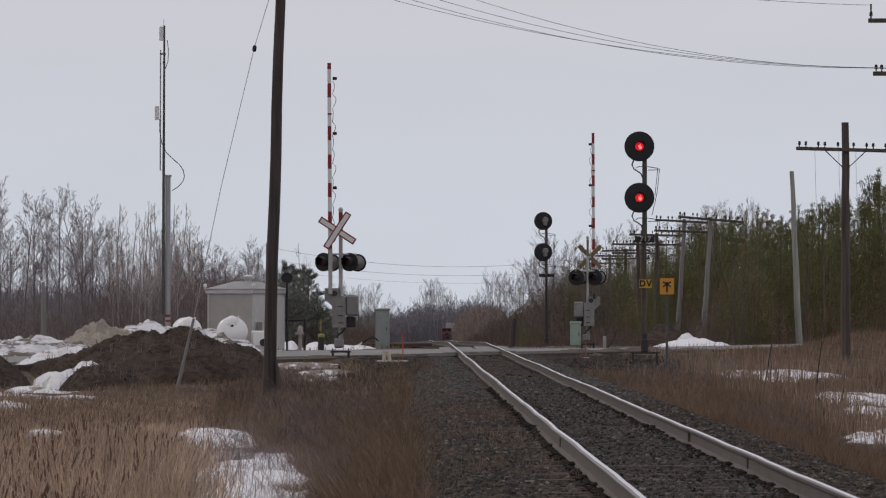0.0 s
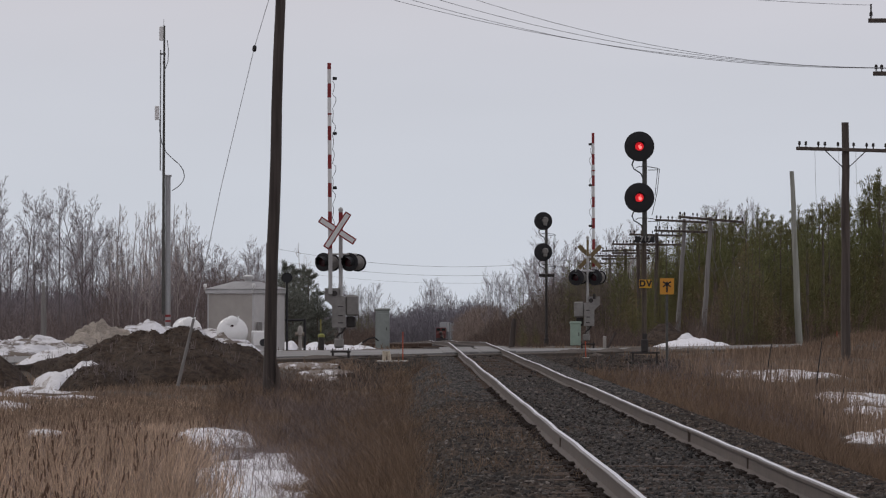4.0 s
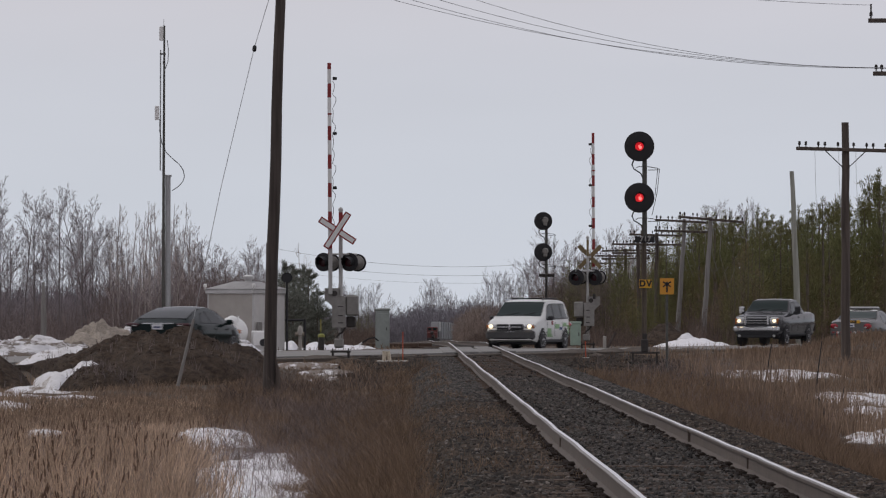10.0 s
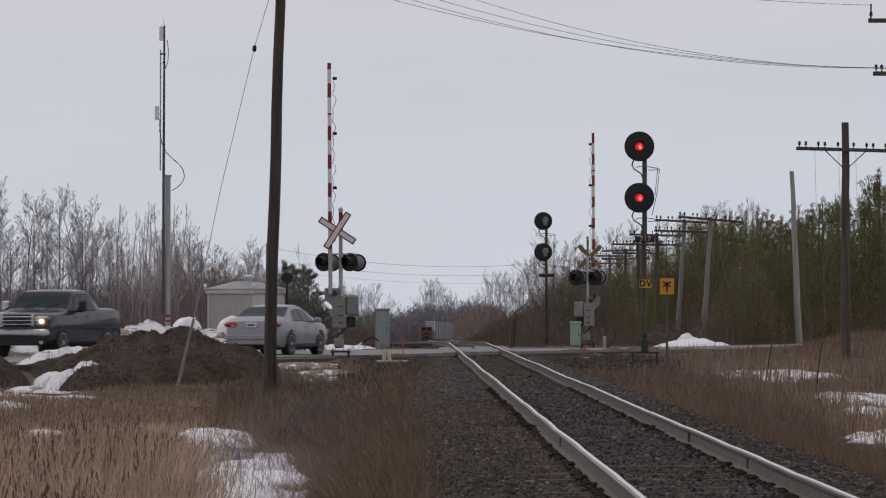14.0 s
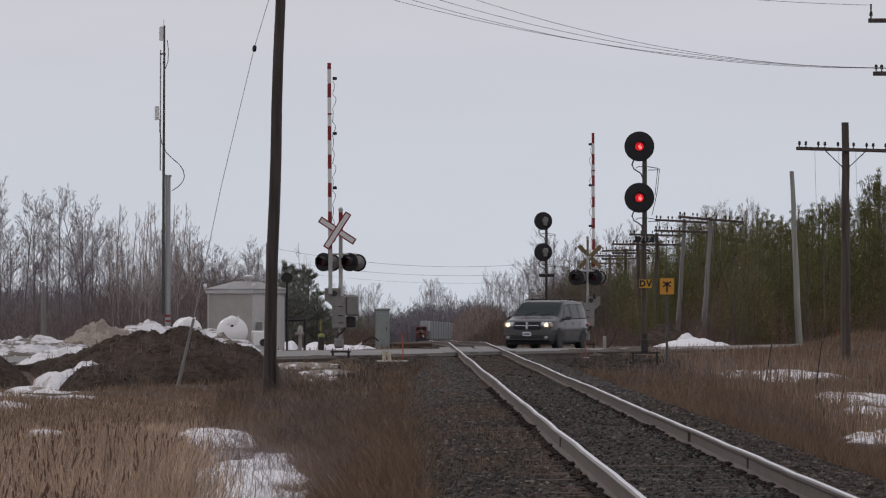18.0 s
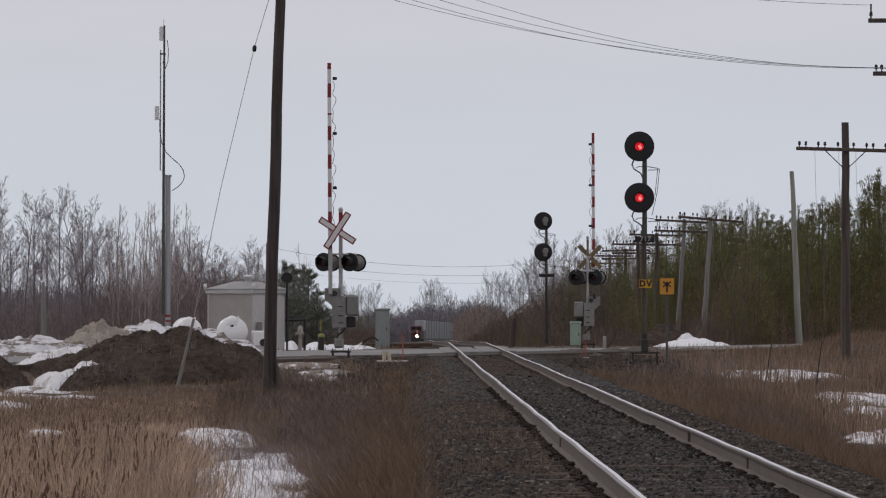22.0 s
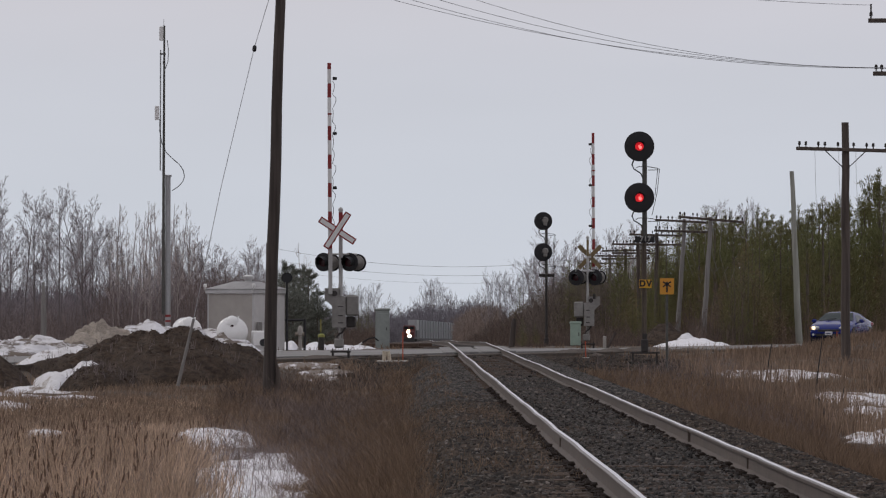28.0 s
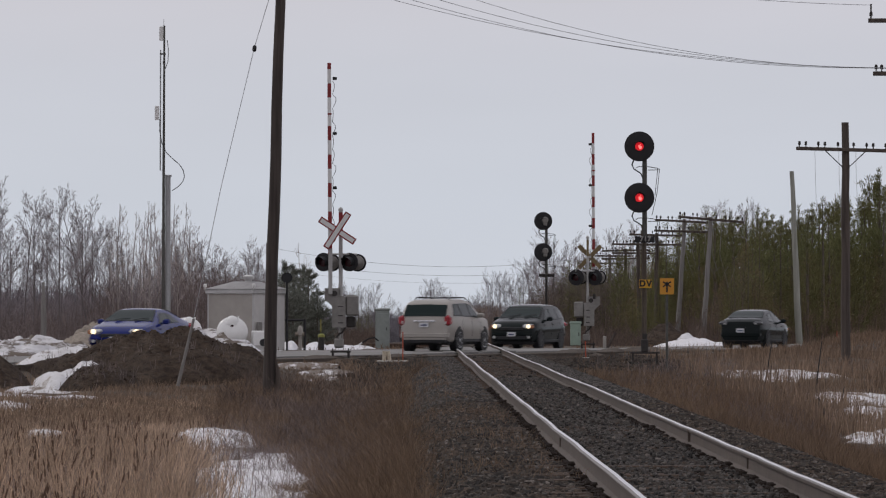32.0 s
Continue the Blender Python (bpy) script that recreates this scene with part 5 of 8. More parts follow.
trunk_post = thing("timber_post", "pale weathered tree stump post among snow banks", "post", (-14.3, 266, float(ground(-14.3, 266))))
part("shaft", Geo().tube([(0, 0, -0.2), (0.02, 0, 1.4), (0.0, 0, 2.6)], [0.13, 0.11, 0.05], 9), M_WOODGREY, trunk_post)

# fence stakes in the right-hand field
for x, y, h, lean in ((9.3, 176, 1.05, 0.14), (10.2, 169, 1.15, 0.12), (8.55, 141, 0.5, 0.0), (8.3, 135, 0.35, -0.02), (9.3, 146, 0.55, 0.1), (9.6, 180, 0.4, 0.05)):
    t = thing("fence_stake", "thin dark old fence stake in dead grass", "fence stake", (x, y, float(ground(x, y))), group="fence stakes")
    part("shaft", Geo().tube([(-lean * 0.3, 0, -0.1), (lean, 0, h)], [0.022, 0.014], 5), M_BLACK, t)


# ---- vehicles ----
def lerp_profile(prof, x):
    return float(np.interp(x, [p[0] for p in prof], [p[1] for p in prof]))


def paint(name, a, rough=0.32, metal=0.0, gloss=0.22):
    return mat(name, a, tuple(c * 0.9 for c in a), rough, 2.0, 0, metal, big=0.25, bigscale=1.2, coat=0.0, spec=gloss, big_colour=tuple(c * 0.75 + 0.004 for c in a))


class Shell:
    """The outer skin of a car: x forward, z up, worked out from its side view."""

    def __init__(self, L, W, prof, belt, bottom=0.24, roofw=0.74, nose=0.15):
        self.L, self.W, self.belt, self.bottom, self.roofw, self.nose = L, W, belt, bottom, roofw, nose
        # the corners of the side view are rounded off
        self.x = np.linspace(-L / 2, L / 2, 321)
        z = np.interp(self.x, [p[0] for p in prof], [p[1] for p in prof])
        soft = z.copy()
        for _ in range(3):
            wide = np.concatenate([np.full(9, soft[0]), soft, np.full(9, soft[-1])])
            soft = np.convolve(wide, np.ones(19) / 19, "valid")
        ends = np.clip((L / 2 - np.abs(self.x)) / 0.30, 0, 1)
        self.z = z * (1 - ends) + soft * ends
        self.H = float(self.z.max())

    def top(self, x):
        return float(np.interp(x, self.x, self.z))

    def section(self, x):
        t = abs(2 * x / self.L)
        w = self.W / 2 * (1 - self.nose * t ** 4.5)
        zt = self.top(x)
        zb = min(lerp_profile(self.belt, x), zt - 0.035)
        g = max(0.0, min(1.0, (zt - zb) / (self.H - zb + 1e-6)))
        wt = w * 0.97 * (1 - g) + self.W / 2 * self.roofw * g - 0.02
        low = self.bottom + 0.08 * max(0, t - 0.8) * 5
        return [(0, low), (w * 0.90, low), (w * 0.965, low + 0.10), (w, low + (zb - low) * 0.55), (w * 0.988, zb - 0.07), (w * 0.965, zb), (wt, zt - 0.03 - 0.045 * g), (wt - 0.03, zt - 0.012 - 0.012 * g), (wt - 0.11, zt), (wt * 0.5, zt + 0.014), (0, zt + 0.018)]

    def body(self):
        xs = sorted(set([round(float(v), 3) for v in np.linspace(-self.L / 2, self.L / 2, 61)] + [round(e * (self.L / 2 - o), 3) for e in (-1, 1) for o in (0.015, 0.04)]))
        g = Geo()
        k = 20
        for x in xs:
            s = self.section(x)
            g.v += [(x, y, z) for y, z in s] + [(x, -y, z) for y, z in s[-2:0:-1]]
        for i in range(len(xs) - 1):
            for j in range(k):
                q = (j + 1) % k
                g.f.append((i * k + j, i * k + q, i * k + k + q, i * k + k + j))
        g.f += [tuple(range(k)), tuple(range((len(xs) - 1) * k, len(xs) * k))[::-1]]
        return g

    def side(self, x, f, out):
        s = self.section(x)
        (y0, z0), (y1, z1) = s[5], s[6]
        return (x, y0 + (y1 - y0) * f + out, z0 + (z1 - z0) * f)

    def side_pane(self, pts, sign, out=0.010, n=7):
        """A pane that follows the flank; pts: its corners, low rear, low front, high front, high rear."""
        a, b, c, d = pts
        low = [self.side(a[0] + (b[0] - a[0]) * i / n, a[1] + (b[1] - a[1]) * i / n, out) for i in range(n + 1)]
        high = [self.side(d[0] + (c[0] - d[0]) * i / n, d[1] + (c[1] - d[1]) * i / n, out) for i in range(n + 1)]
        v = [(x, y * sign, z) for x, y, z in low + high]
        fs = [(i, i + 1, n + 2 + i, n + 1 + i) for i in range(n)]
        return Geo().add(v, fs if sign < 0 else [f[::-1] for f in fs])

    def end_pane(self, x0, x1, inset=0.07, f0=0.06, f1=0.94, lift=0.012):
        """Windscreen or rear window between two stations of the side view."""
        a, b = x0 + (x1 - x0) * f0, x0 + (x1 - x0) * f1
        n = Vector((x0 - x1, 0, 0)).normalized() * 0.4 + Vector((0, 0, 1))
        n = n.normalized() * lift
        pts = []
        for i in range(8):
            x = a + (b - a) * i / 7
            w = self.section(x)[6][0] - inset
            pts += [Vector((x, w * c, self.top(x) + 0.018 - 0.014 * abs(c))) + n for c in (-1, -0.5, 0, 0.5, 1)]
        fs = [(i * 5 + j, i * 5 + j + 1, i * 5 + j + 6, i * 5 + j + 5) for i in range(7) for j in range(4)]
        return Geo().add(pts, fs if x0 < x1 else [f[::-1] for f in fs])


def car(name, label, category, L, W, prof, belt, wheels, r, colour, rear_glass, wind, sides, rim=M_RIM, lit=True, glassm=M_GLASS, tail=(0.86, 0.30, 0.20), head=(0.72, 0.36, 0.15),
        grille=(0.9, 0.22), grille_mat=M_PLASTIC, lower=None, roofw=0.74, bottom=0.24, chrome_grille=False, plates=(0.62, 0.78), rails=False, nose=0.15, tail_inset=0.17, high_tail=None, tailm=M_TAIL, spokes=5):
    t = thing(name, label, category)
    sh = Shell(L, W, prof, belt, bottom, roofw, nose)
    body = part("body", sh.body(), colour, t, smooth=42)
    part("underbody", Geo().box((0, 0, bottom + 0.02), (L * 0.86, W * 0.82, 0.22), ch=0.04), M_PLASTIC, t)
    part("window_seal", sh.end_pane(*rear_glass, inset=0.045, f0=0.03, f1=0.97, lift=0.006), M_PLASTIC, body)
    part("rear_window", sh.end_pane(*rear_glass), glassm, body)
    part("window_seal", sh.end_pane(wind[0], wind[1], inset=0.045, f0=0.02, f1=0.98, lift=0.006), M_PLASTIC, body)
    part("windscreen", sh.end_pane(wind[0], wind[1]), glassm, body)
    for sign in (-0.55, 0.25):
        x0, x1 = wind[0] + (wind[1] - wind[0]) * 0.05, wind[0] + (wind[1] - wind[0]) * 0.22
        part("wiper", Geo().tube([(x0, sign * W * 0.4, sh.top(x0) + 0.05), (x1, sign * W * 0.4 + 0.42, sh.top(x1) + 0.045)], 0.010, 4), M_PLASTIC, t)
    for sign in (-1, 1):
        a, d = sides[0][0], sides[0][3]
        b, c = sides[-1][1], sides[-1][2]
        part("window_surround", sh.side_pane([(a[0] - 0.05, a[1] - 0.06), (b[0] + 0.06, b[1] - 0.06), (c[0] + 0.03, c[1] + 0.05), (d[0] - 0.03, d[1] + 0.05)], sign, 0.005, 12), M_PLASTIC, body, "black window surround")
        for pane in sides:
            part("side_window", sh.side_pane(pane, sign), glassm, body)
        for dx in (-0.15, 0.85):
            yy = sh.section(dx)[4][0]
            part("door_handle", Geo().box((dx, sign * (yy + 0.01), lerp_profile(belt, dx) - 0.12), (0.17, 0.03, 0.03), ch=0.008), colour, body)
        for dx in (-1.05, 0.0, 1.0):
            s = sh.section(dx)
            part("door_seam", Geo().slab([(dx - 0.006, sign * (s[3][0] - 0.004), s[2][1] + 0.1), (dx + 0.006, sign * (s[3][0] - 0.004), s[2][1] + 0.1), (dx + 0.006, sign * (s[4][0] + 0.001), s[4][1]), (dx - 0.006, sign * (s[4][0] + 0.001), s[4][1])], (0, sign, 0), 0.006), M_PLASTIC, body)
        part("sill", Geo().box((0.0, sign * (W / 2 - 0.055), bottom + 0.045), (wheels[1] - wheels[0] - 2 * r - 0.1, 0.07, 0.11), ch=0.02), M_PLASTIC, body, "dark door sill")
        mx = wind[0] - 0.42 if wind[0] < wind[1] else wind[0] - 0.55
        yy = sh.section(mx)[5][0]
        part("mirror", Geo().box((mx, sign * (yy + 0.13), lerp_profile(belt, mx) + 0.09), (0.12, 0.22, 0.15), ch=0.04).box((mx, sign * (yy + 0.02), lerp_profile(belt, mx) + 0.04), (0.06, 0.12, 0.05)), colour if not lower else M_PLASTIC, t)
        # lamps
        hx = L / 2
        hl = part("headlight", Geo().box((hx - 0.17, sign * (W / 2 - 0.30), head[0]), (0.34, head[1], head[2]), ch=0.06), M_LAMPGLASS, t, "clear headlight")
        part("reflector", Geo().lathe((hx - 0.004, sign * (W / 2 - 0.40), head[0]), (1, 0, 0), [(-0.03, 0.05), (0.006, 0.05), (0.008, 0.03)], 12), M_CHROME, hl)
        if lit:
            part("headlight_bulb", Geo().lathe((hx + 0.012, sign * (W / 2 - 0.27), head[0]), (1, 0, 0), [(-0.03, 0.075), (0.004, 0.068), (0.01, 0.02)], 12), M_HEADLIGHT, t, "lit headlight")
        part("turn_signal", Geo().box((hx - 0.10, sign * (W / 2 - 0.145), head[0] - 0.01), (0.26, 0.06, head[2] * 0.8), ch=0.02), M_AMBER, t, "amber turn signal")
        part("fog_lamp", Geo().lathe((hx - 0.02, sign * W * 0.36, 0.42), (1, 0, 0), [(0, 0.06), (0.05, 0.05)], 12), M_LAMPGLASS, t)
        tl = part("tail_light", Geo().box((-hx + 0.12, sign * (W / 2 - tail_inset - 0.03), tail[0]), (0.34, tail[1], tail[2]), ch=0.07), tailm, t, "red tail light" if tailm == M_TAIL else "dark clear tail light")
        part("reverse_lamp", Geo().box((-hx - 0.045, sign * (W / 2 - tail_inset - 0.03 - tail[1] * 0.22), tail[0] - tail[2] * 0.2), (0.02, tail[1] * 0.3, tail[2] * 0.26), ch=0.006), M_LAMPGLASS, tl)
        if high_tail:
            part("tail_light", Geo().box((-hx + 0.10, sign * (W / 2 - 0.1), high_tail), (0.10, 0.10, 0.4), ch=0.02), M_TAIL, t, "red tail light")
        for wx in wheels:
            yb = sh.section(wx)[3][0]
            part("wheel_arch", Geo().lathe((wx, sign * (yb - 0.26), r + 0.02), (0, sign, 0), [(0, r + 0.02), (0.262, r + 0.052), (0.264, r * 0.5)], 28), M_PLASTIC, t)
            whl = part("wheel", Geo().lathe((wx, sign * (yb - 0.225), r), (0, sign, 0), [(0, r * 0.7), (0.0, r - 0.02), (0.03, r), (0.19, r), (0.225, r - 0.03), (0.238, r * 0.74), (0.20, r * 0.70)], 28), M_RUBBER, t, "black tyre")
            g = Geo().lathe((wx, sign * (yb - 0.045), r), (0, sign, 0), [(0, r * 0.71), (0.052, r * 0.70), (0.048, r * 0.62), (0.012, r * 0.58), (0.010, r * 0.2)], 28)
            g.lathe((wx, sign * (yb - 0.03), r), (0, sign, 0), [(0, r * 0.2), (0.042, r * 0.16)], 12)
            for k in range(spokes):
                a = 2 * math.pi * k / spokes + 0.3
                m = Matrix.Rotation(-a, 4, "Y")
                g.box((wx + math.cos(a) * r * 0.38, sign * (yb - 0.012), r + math.sin(a) * r * 0.38), (r * 0.52, 0.03, r * 0.17), ch=0.008, m=m)
            rim_ob = part("rim", g, rim, whl, "spoked rim")
    # front and rear trim
    gz, gw = grille[0], W * 0.5
    grl = part("grille", Geo().box((L / 2 - 0.02, 0, gz - 0.08), (0.07, gw, grille[1]), ch=0.02), grille_mat, t, "dark grille")
    if chrome_grille:
        for k in (-1, 0, 1):
            part("grille_bar", Geo().box((L / 2 + 0.02, 0, gz - 0.08 + k * grille[1] * 0.3), (0.03, gw * 0.94, 0.035), ch=0.008), M_CHROME, grl)
    else:
        for k in (-1, 0, 1):
            part("grille_bar", Geo().box((L / 2 + 0.016, 0, gz - 0.08 + k * grille[1] * 0.3), (0.02, gw * 0.92, 0.014), ch=0.004), M_STEELRIM, grl)
    part("intake", Geo().box((L / 2 - 0.03, 0, 0.40), (0.08, W * 0.62, 0.13), ch=0.02), M_PLASTIC, t)
    part("front_bumper", Geo().box((L / 2 - 0.10, 0, 0.50), (0.24, W * 0.86, 0.14), ch=0.05), lower or colour, t)
    part("rear_bumper", Geo().box((-L / 2 + 0.10, 0, 0.52), (0.26, W * 0.88, 0.20), ch=0.05), lower or colour, t)
    part("valance", Geo().box((-L / 2 + 0.12, 0, 0.33), (0.2, W * 0.78, 0.14), ch=0.03), M_PLASTIC, t)
    part("exhaust", Geo().tube([(-L / 2 + 0.1, -W * 0.28, 0.27), (-L / 2 - 0.03, -W * 0.28, 0.27)], 0.032, 10), M_DARKSTEEL, t)
    for nm, px, pz in (("front_plate", L / 2 + 0.030, plates[0] - 0.08), ("rear_plate", -L / 2 - 0.035, plates[1])):
        pl = part(nm, Geo().box((px, 0, pz), (0.016, 0.31, 0.15)), M_PLATE, t, "pale plate with a dark bar")
        part("plate_bar", Geo().box((px + (0.010 if px > 0 else -0.010), 0, pz - 0.01), (0.004, 0.22, 0.05)), M_BARBLUE, pl)
    if rails:
        for sign in (-1, 1):
            y = W / 2 * roofw - 0.14
            part("roof_rail", Geo().tube([(-1.5, sign * y, sh.H - 0.01), (-1.35, sign * y, sh.H + 0.06), (0.25, sign * y, sh.H + 0.06), (0.45, sign * y, sh.H - 0.01)], 0.022, 6), M_BLACK, t, "black roof rail")
        for x in (-1.1, -0.1):
            part("roof_bar", Geo().tube([(x, -y, sh.H + 0.05), (x, y, sh.H + 0.05)], 0.022, 6), M_BLACK, t, "black roof bar")
    return t, sh, body


M_AMBER = mat("amber_lens", (0.42, 0.13, 0.02), (0.34, 0.10, 0.015), 0.2, 12, 0, big=0.2)
M_BARBLUE = mat("plate_marks", (0.08, 0.09, 0.16), (0.06, 0.07, 0.13), 0.6, 8, 0, big=0.1)
P_BLACK = paint("paint_black_green", (0.010, 0.018, 0.018), 0.12, gloss=0.07)
P_WHITE = paint("paint_white", (0.72, 0.72, 0.70))
P_SILVER = paint("paint_silver", (0.36, 0.35, 0.37), 0.32, 0.25)
P_CHAMP = paint("paint_champagne", (0.40, 0.37, 0.335), 0.35, 0.2)
P_BLUE = paint("paint_blue", (0.014, 0.024, 0.16), 0.1)
P_CHARCOAL = paint("paint_charcoal", (0.012, 0.016, 0.016), 0.12, gloss=0.09)
P_MINT = paint("paint_green_side", (0.24, 0.40, 0.19), 0.4)
P_CRUISER = paint("paint_patrol_grey", (0.125, 0.118, 0.112), 0.2)
P_SLATE = paint("paint_slate", (0.046, 0.045, 0.049), 0.14)
P_TAUPE = paint("paint_taupe", (0.078, 0.076, 0.074), 0.15)
M_BUMPERGREY = mat("bumper_grey", (0.075, 0.072, 0.072), (0.055, 0.053, 0.053), 0.6, 8, 0.03, big=0.3)

# police cruiser: dark saloon with white roof and front doors, light bar
cruiser, sh, body = car("police_car", "dark grey police saloon with white roof and doors", "police car", 5.38, 1.98,
    [(-2.69, 0.60), (-2.66, 0.98), (-2.45, 1.04), (-1.62, 1.07), (-0.95, 1.41), (-0.35, 1.47), (0.25, 1.44), (1.10, 1.06), (2.40, 0.90), (2.64, 0.74), (2.69, 0.5)],
    [(-2.7, 0.98), (2.7, 0.90)], (-1.45, 1.47), 0.34, P_CRUISER, (-1.62, -0.95), (1.10, 0.25), [[(-0.95, 0.1), (-0.25, 0.1), (-0.28, 0.9), (-0.72, 0.86)], [(-0.18, 0.1), (0.80, 0.1), (0.30, 0.86), (-0.2, 0.9)]],
    rim=M_STEELRIM, lit=False, glassm=M_GLASSLIGHT, tail=(0.80, 0.32, 0.22), tail_inset=0.26, plates=(0.6, 0.84))
part("roof_panel", Geo().add([(x, y, sh.top(x) + 0.024) for x in (-0.9, -0.35, 0.22) for y in (-0.66, 0.66)], [(0, 2, 3, 1), (2, 4, 5, 3)]), P_WHITE, body, "white roof panel")
for sign in (-1, 1):
    s0, s1 = sh.section(-0.05), sh.section(0.95)
    poly = [(-0.08, sign * (s0[2][0] + 0.012), 0.40), (0.98, sign * (s1[2][0] + 0.012), 0.40), (0.98, sign * (s1[3][0] + 0.006), 0.66), (0.98, sign * (s1[4][0] + 0.012), 0.90), (-0.08, sign * (s0[4][0] + 0.012), 0.91), (-0.08, sign * (s0[3][0] + 0.006), 0.66)]
    part("front_door", Geo().slab(poly if sign < 0 else poly[::-1], (0, sign, 0), 0.006), P_WHITE, body, "white front door")
    s2, s3 = sh.section(1.9), sh.section(2.5)
    poly = [(1.85, sign * (s2[3][0] + 0.004), 0.76), (2.5, sign * (s3[3][0] + 0.004), 0.62), (2.5, sign * (s3[4][0] + 0.01), 0.80), (1.85, sign * (s2[4][0] + 0.01), 0.86)]
    part("front_wing", Geo().slab(poly if sign < 0 else poly[::-1], (0, sign, 0), 0.006), P_WHITE, body, "white front wing")
bar = part("light_bar", Geo().box((-0.25, 0, 1.555), (0.30, 1.22, 0.10), ch=0.03).box((-0.25, 0.4, 1.495), (0.1, 0.05, 0.06)).box((-0.25, -0.4, 1.495), (0.1, 0.05, 0.06)), M_LAMPGLASS, cruiser, "clear roof light bar")
part("light_bar_tray", Geo().box((-0.25, 0, 1.515), (0.33, 1.26, 0.035)), M_BLACK, bar)
trunk = part("rear_sign", Geo().box((-2.705, 0, 0.985), (0.02, 0.78, 0.12)), M_YELLOW, cruiser, "yellow lettered strip across the boot")
lt = lettering("POLICE", 0.13, M_BLACK, trunk, (0, 0, 0))
lt.matrix_basis = pose(-2.718, 0, 0.985, 90, 0, -90)
for k in range(9):
    part("bumper_mark", Geo().box((-2.735, -0.72 + 0.18 * k, 0.55), (0.012, 0.10, 0.07)), M_WHITE if k % 2 else M_REDPAINT, cruiser, "reflective bumper mark")

van, sh, body = car("minivan", "white and pale green minivan with roof rack, headlights on", "minivan", 4.85, 1.97,
    [(-2.42, 0.6), (-2.38, 1.02), (-2.05, 1.66), (-1.6, 1.74), (-0.1, 1.75), (0.45, 1.70), (1.42, 1.12), (2.20, 0.96), (2.38, 0.80), (2.42, 0.5)],
    [(-2.42, 1.05), (2.42, 0.98)], (-1.40, 1.50), 0.34, P_WHITE, (-2.38, -2.05), (1.42, 0.45),
    [[(-1.95, 0.1), (-1.15, 0.1), (-1.18, 0.88), (-1.75, 0.88)], [(-1.05, 0.1), (-0.1, 0.1), (-0.12, 0.9), (-1.05, 0.9)], [(0.0, 0.1), (1.0, 0.1), (0.48, 0.86), (0.0, 0.9)]],
    lower=M_BUMPERGREY, roofw=0.80, rails=True, grille=(0.86, 0.2), chrome_grille=False, head=(0.80, 0.40, 0.16))
part("bumper_cover", Geo().box((2.34, 0, 0.50), (0.26, 1.80, 0.36), ch=0.08), M_BUMPERGREY, van, "unpainted dark grey front bumper")
part("grille_cross", Geo().box((2.47, 0, 0.78), (0.02, 0.9, 0.03)).box((2.47, 0, 0.78), (0.02, 0.05, 0.18)), M_CHROME, van, "chrome grille cross")
for sign in (-1, 1):
    for k, (x, z, w, h, m) in enumerate(((-1.3, 0.86, 0.5, 0.14, P_MINT), (-0.3, 0.80, 0.6, 0.16, P_MINT), (0.35, 0.92, 0.16, 0.16, M_REDPAINT), (0.75, 0.62, 0.5, 0.22, P_MINT), (-0.8, 0.72, 0.34, 0.10, P_BLUE))):
        y0 = sh.section(x)[3][0] - 0.004
        part("side_graphic", Geo().box((x, sign * y0, z), (w, 0.02, h), ch=0.006), m, body, "coloured graphic on the flank")
    s0, s1 = sh.section(-2.0), sh.section(1.0)
    poly = [(-2.05, sign * (s0[2][0] + 0.02), 0.42), (1.0, sign * (s1[2][0] + 0.02), 0.42), (1.0, sign * (s1[3][0] + 0.004), 0.66), (-2.05, sign * (s0[3][0] + 0.02), 0.86)]
    part("green_panel", Geo().slab(poly if sign < 0 else poly[::-1], (0, sign, 0), 0.006), P_MINT, body, "pale green lower side")

fastback, sh, body = car("fastback_car", "very dark green fastback saloon with chrome rear strip", "car", 4.97, 1.96,
    [(-2.48, 0.6), (-2.45, 0.98), (-2.25, 1.06), (-1.2, 1.30), (-0.4, 1.435), (0.1, 1.43), (0.55, 1.34), (1.35, 0.98), (2.25, 0.80), (2.44, 0.66), (2.48, 0.45)],
    [(-2.48, 0.96), (2.48, 0.86)], (-1.45, 1.50), 0.35, P_BLACK, (-2.20, -0.55), (1.35, 0.5), [[(-1.35, 0.15), (-0.45, 0.1), (-0.45, 0.88), (-0.9, 0.82)], [(-0.38, 0.1), (0.95, 0.1), (0.35, 0.86), (-0.38, 0.9)]],
    lit=False, glassm=M_GLASSDEEP, tail=(0.92, 0.42, 0.10), plates=(0.55, 0.86), roofw=0.68, tailm=M_DARKRED)
part("chrome_strip", Geo().box((-2.50, 0, 0.955), (0.02, 0.95, 0.035), ch=0.006), M_CHROME, body, "chrome strip")

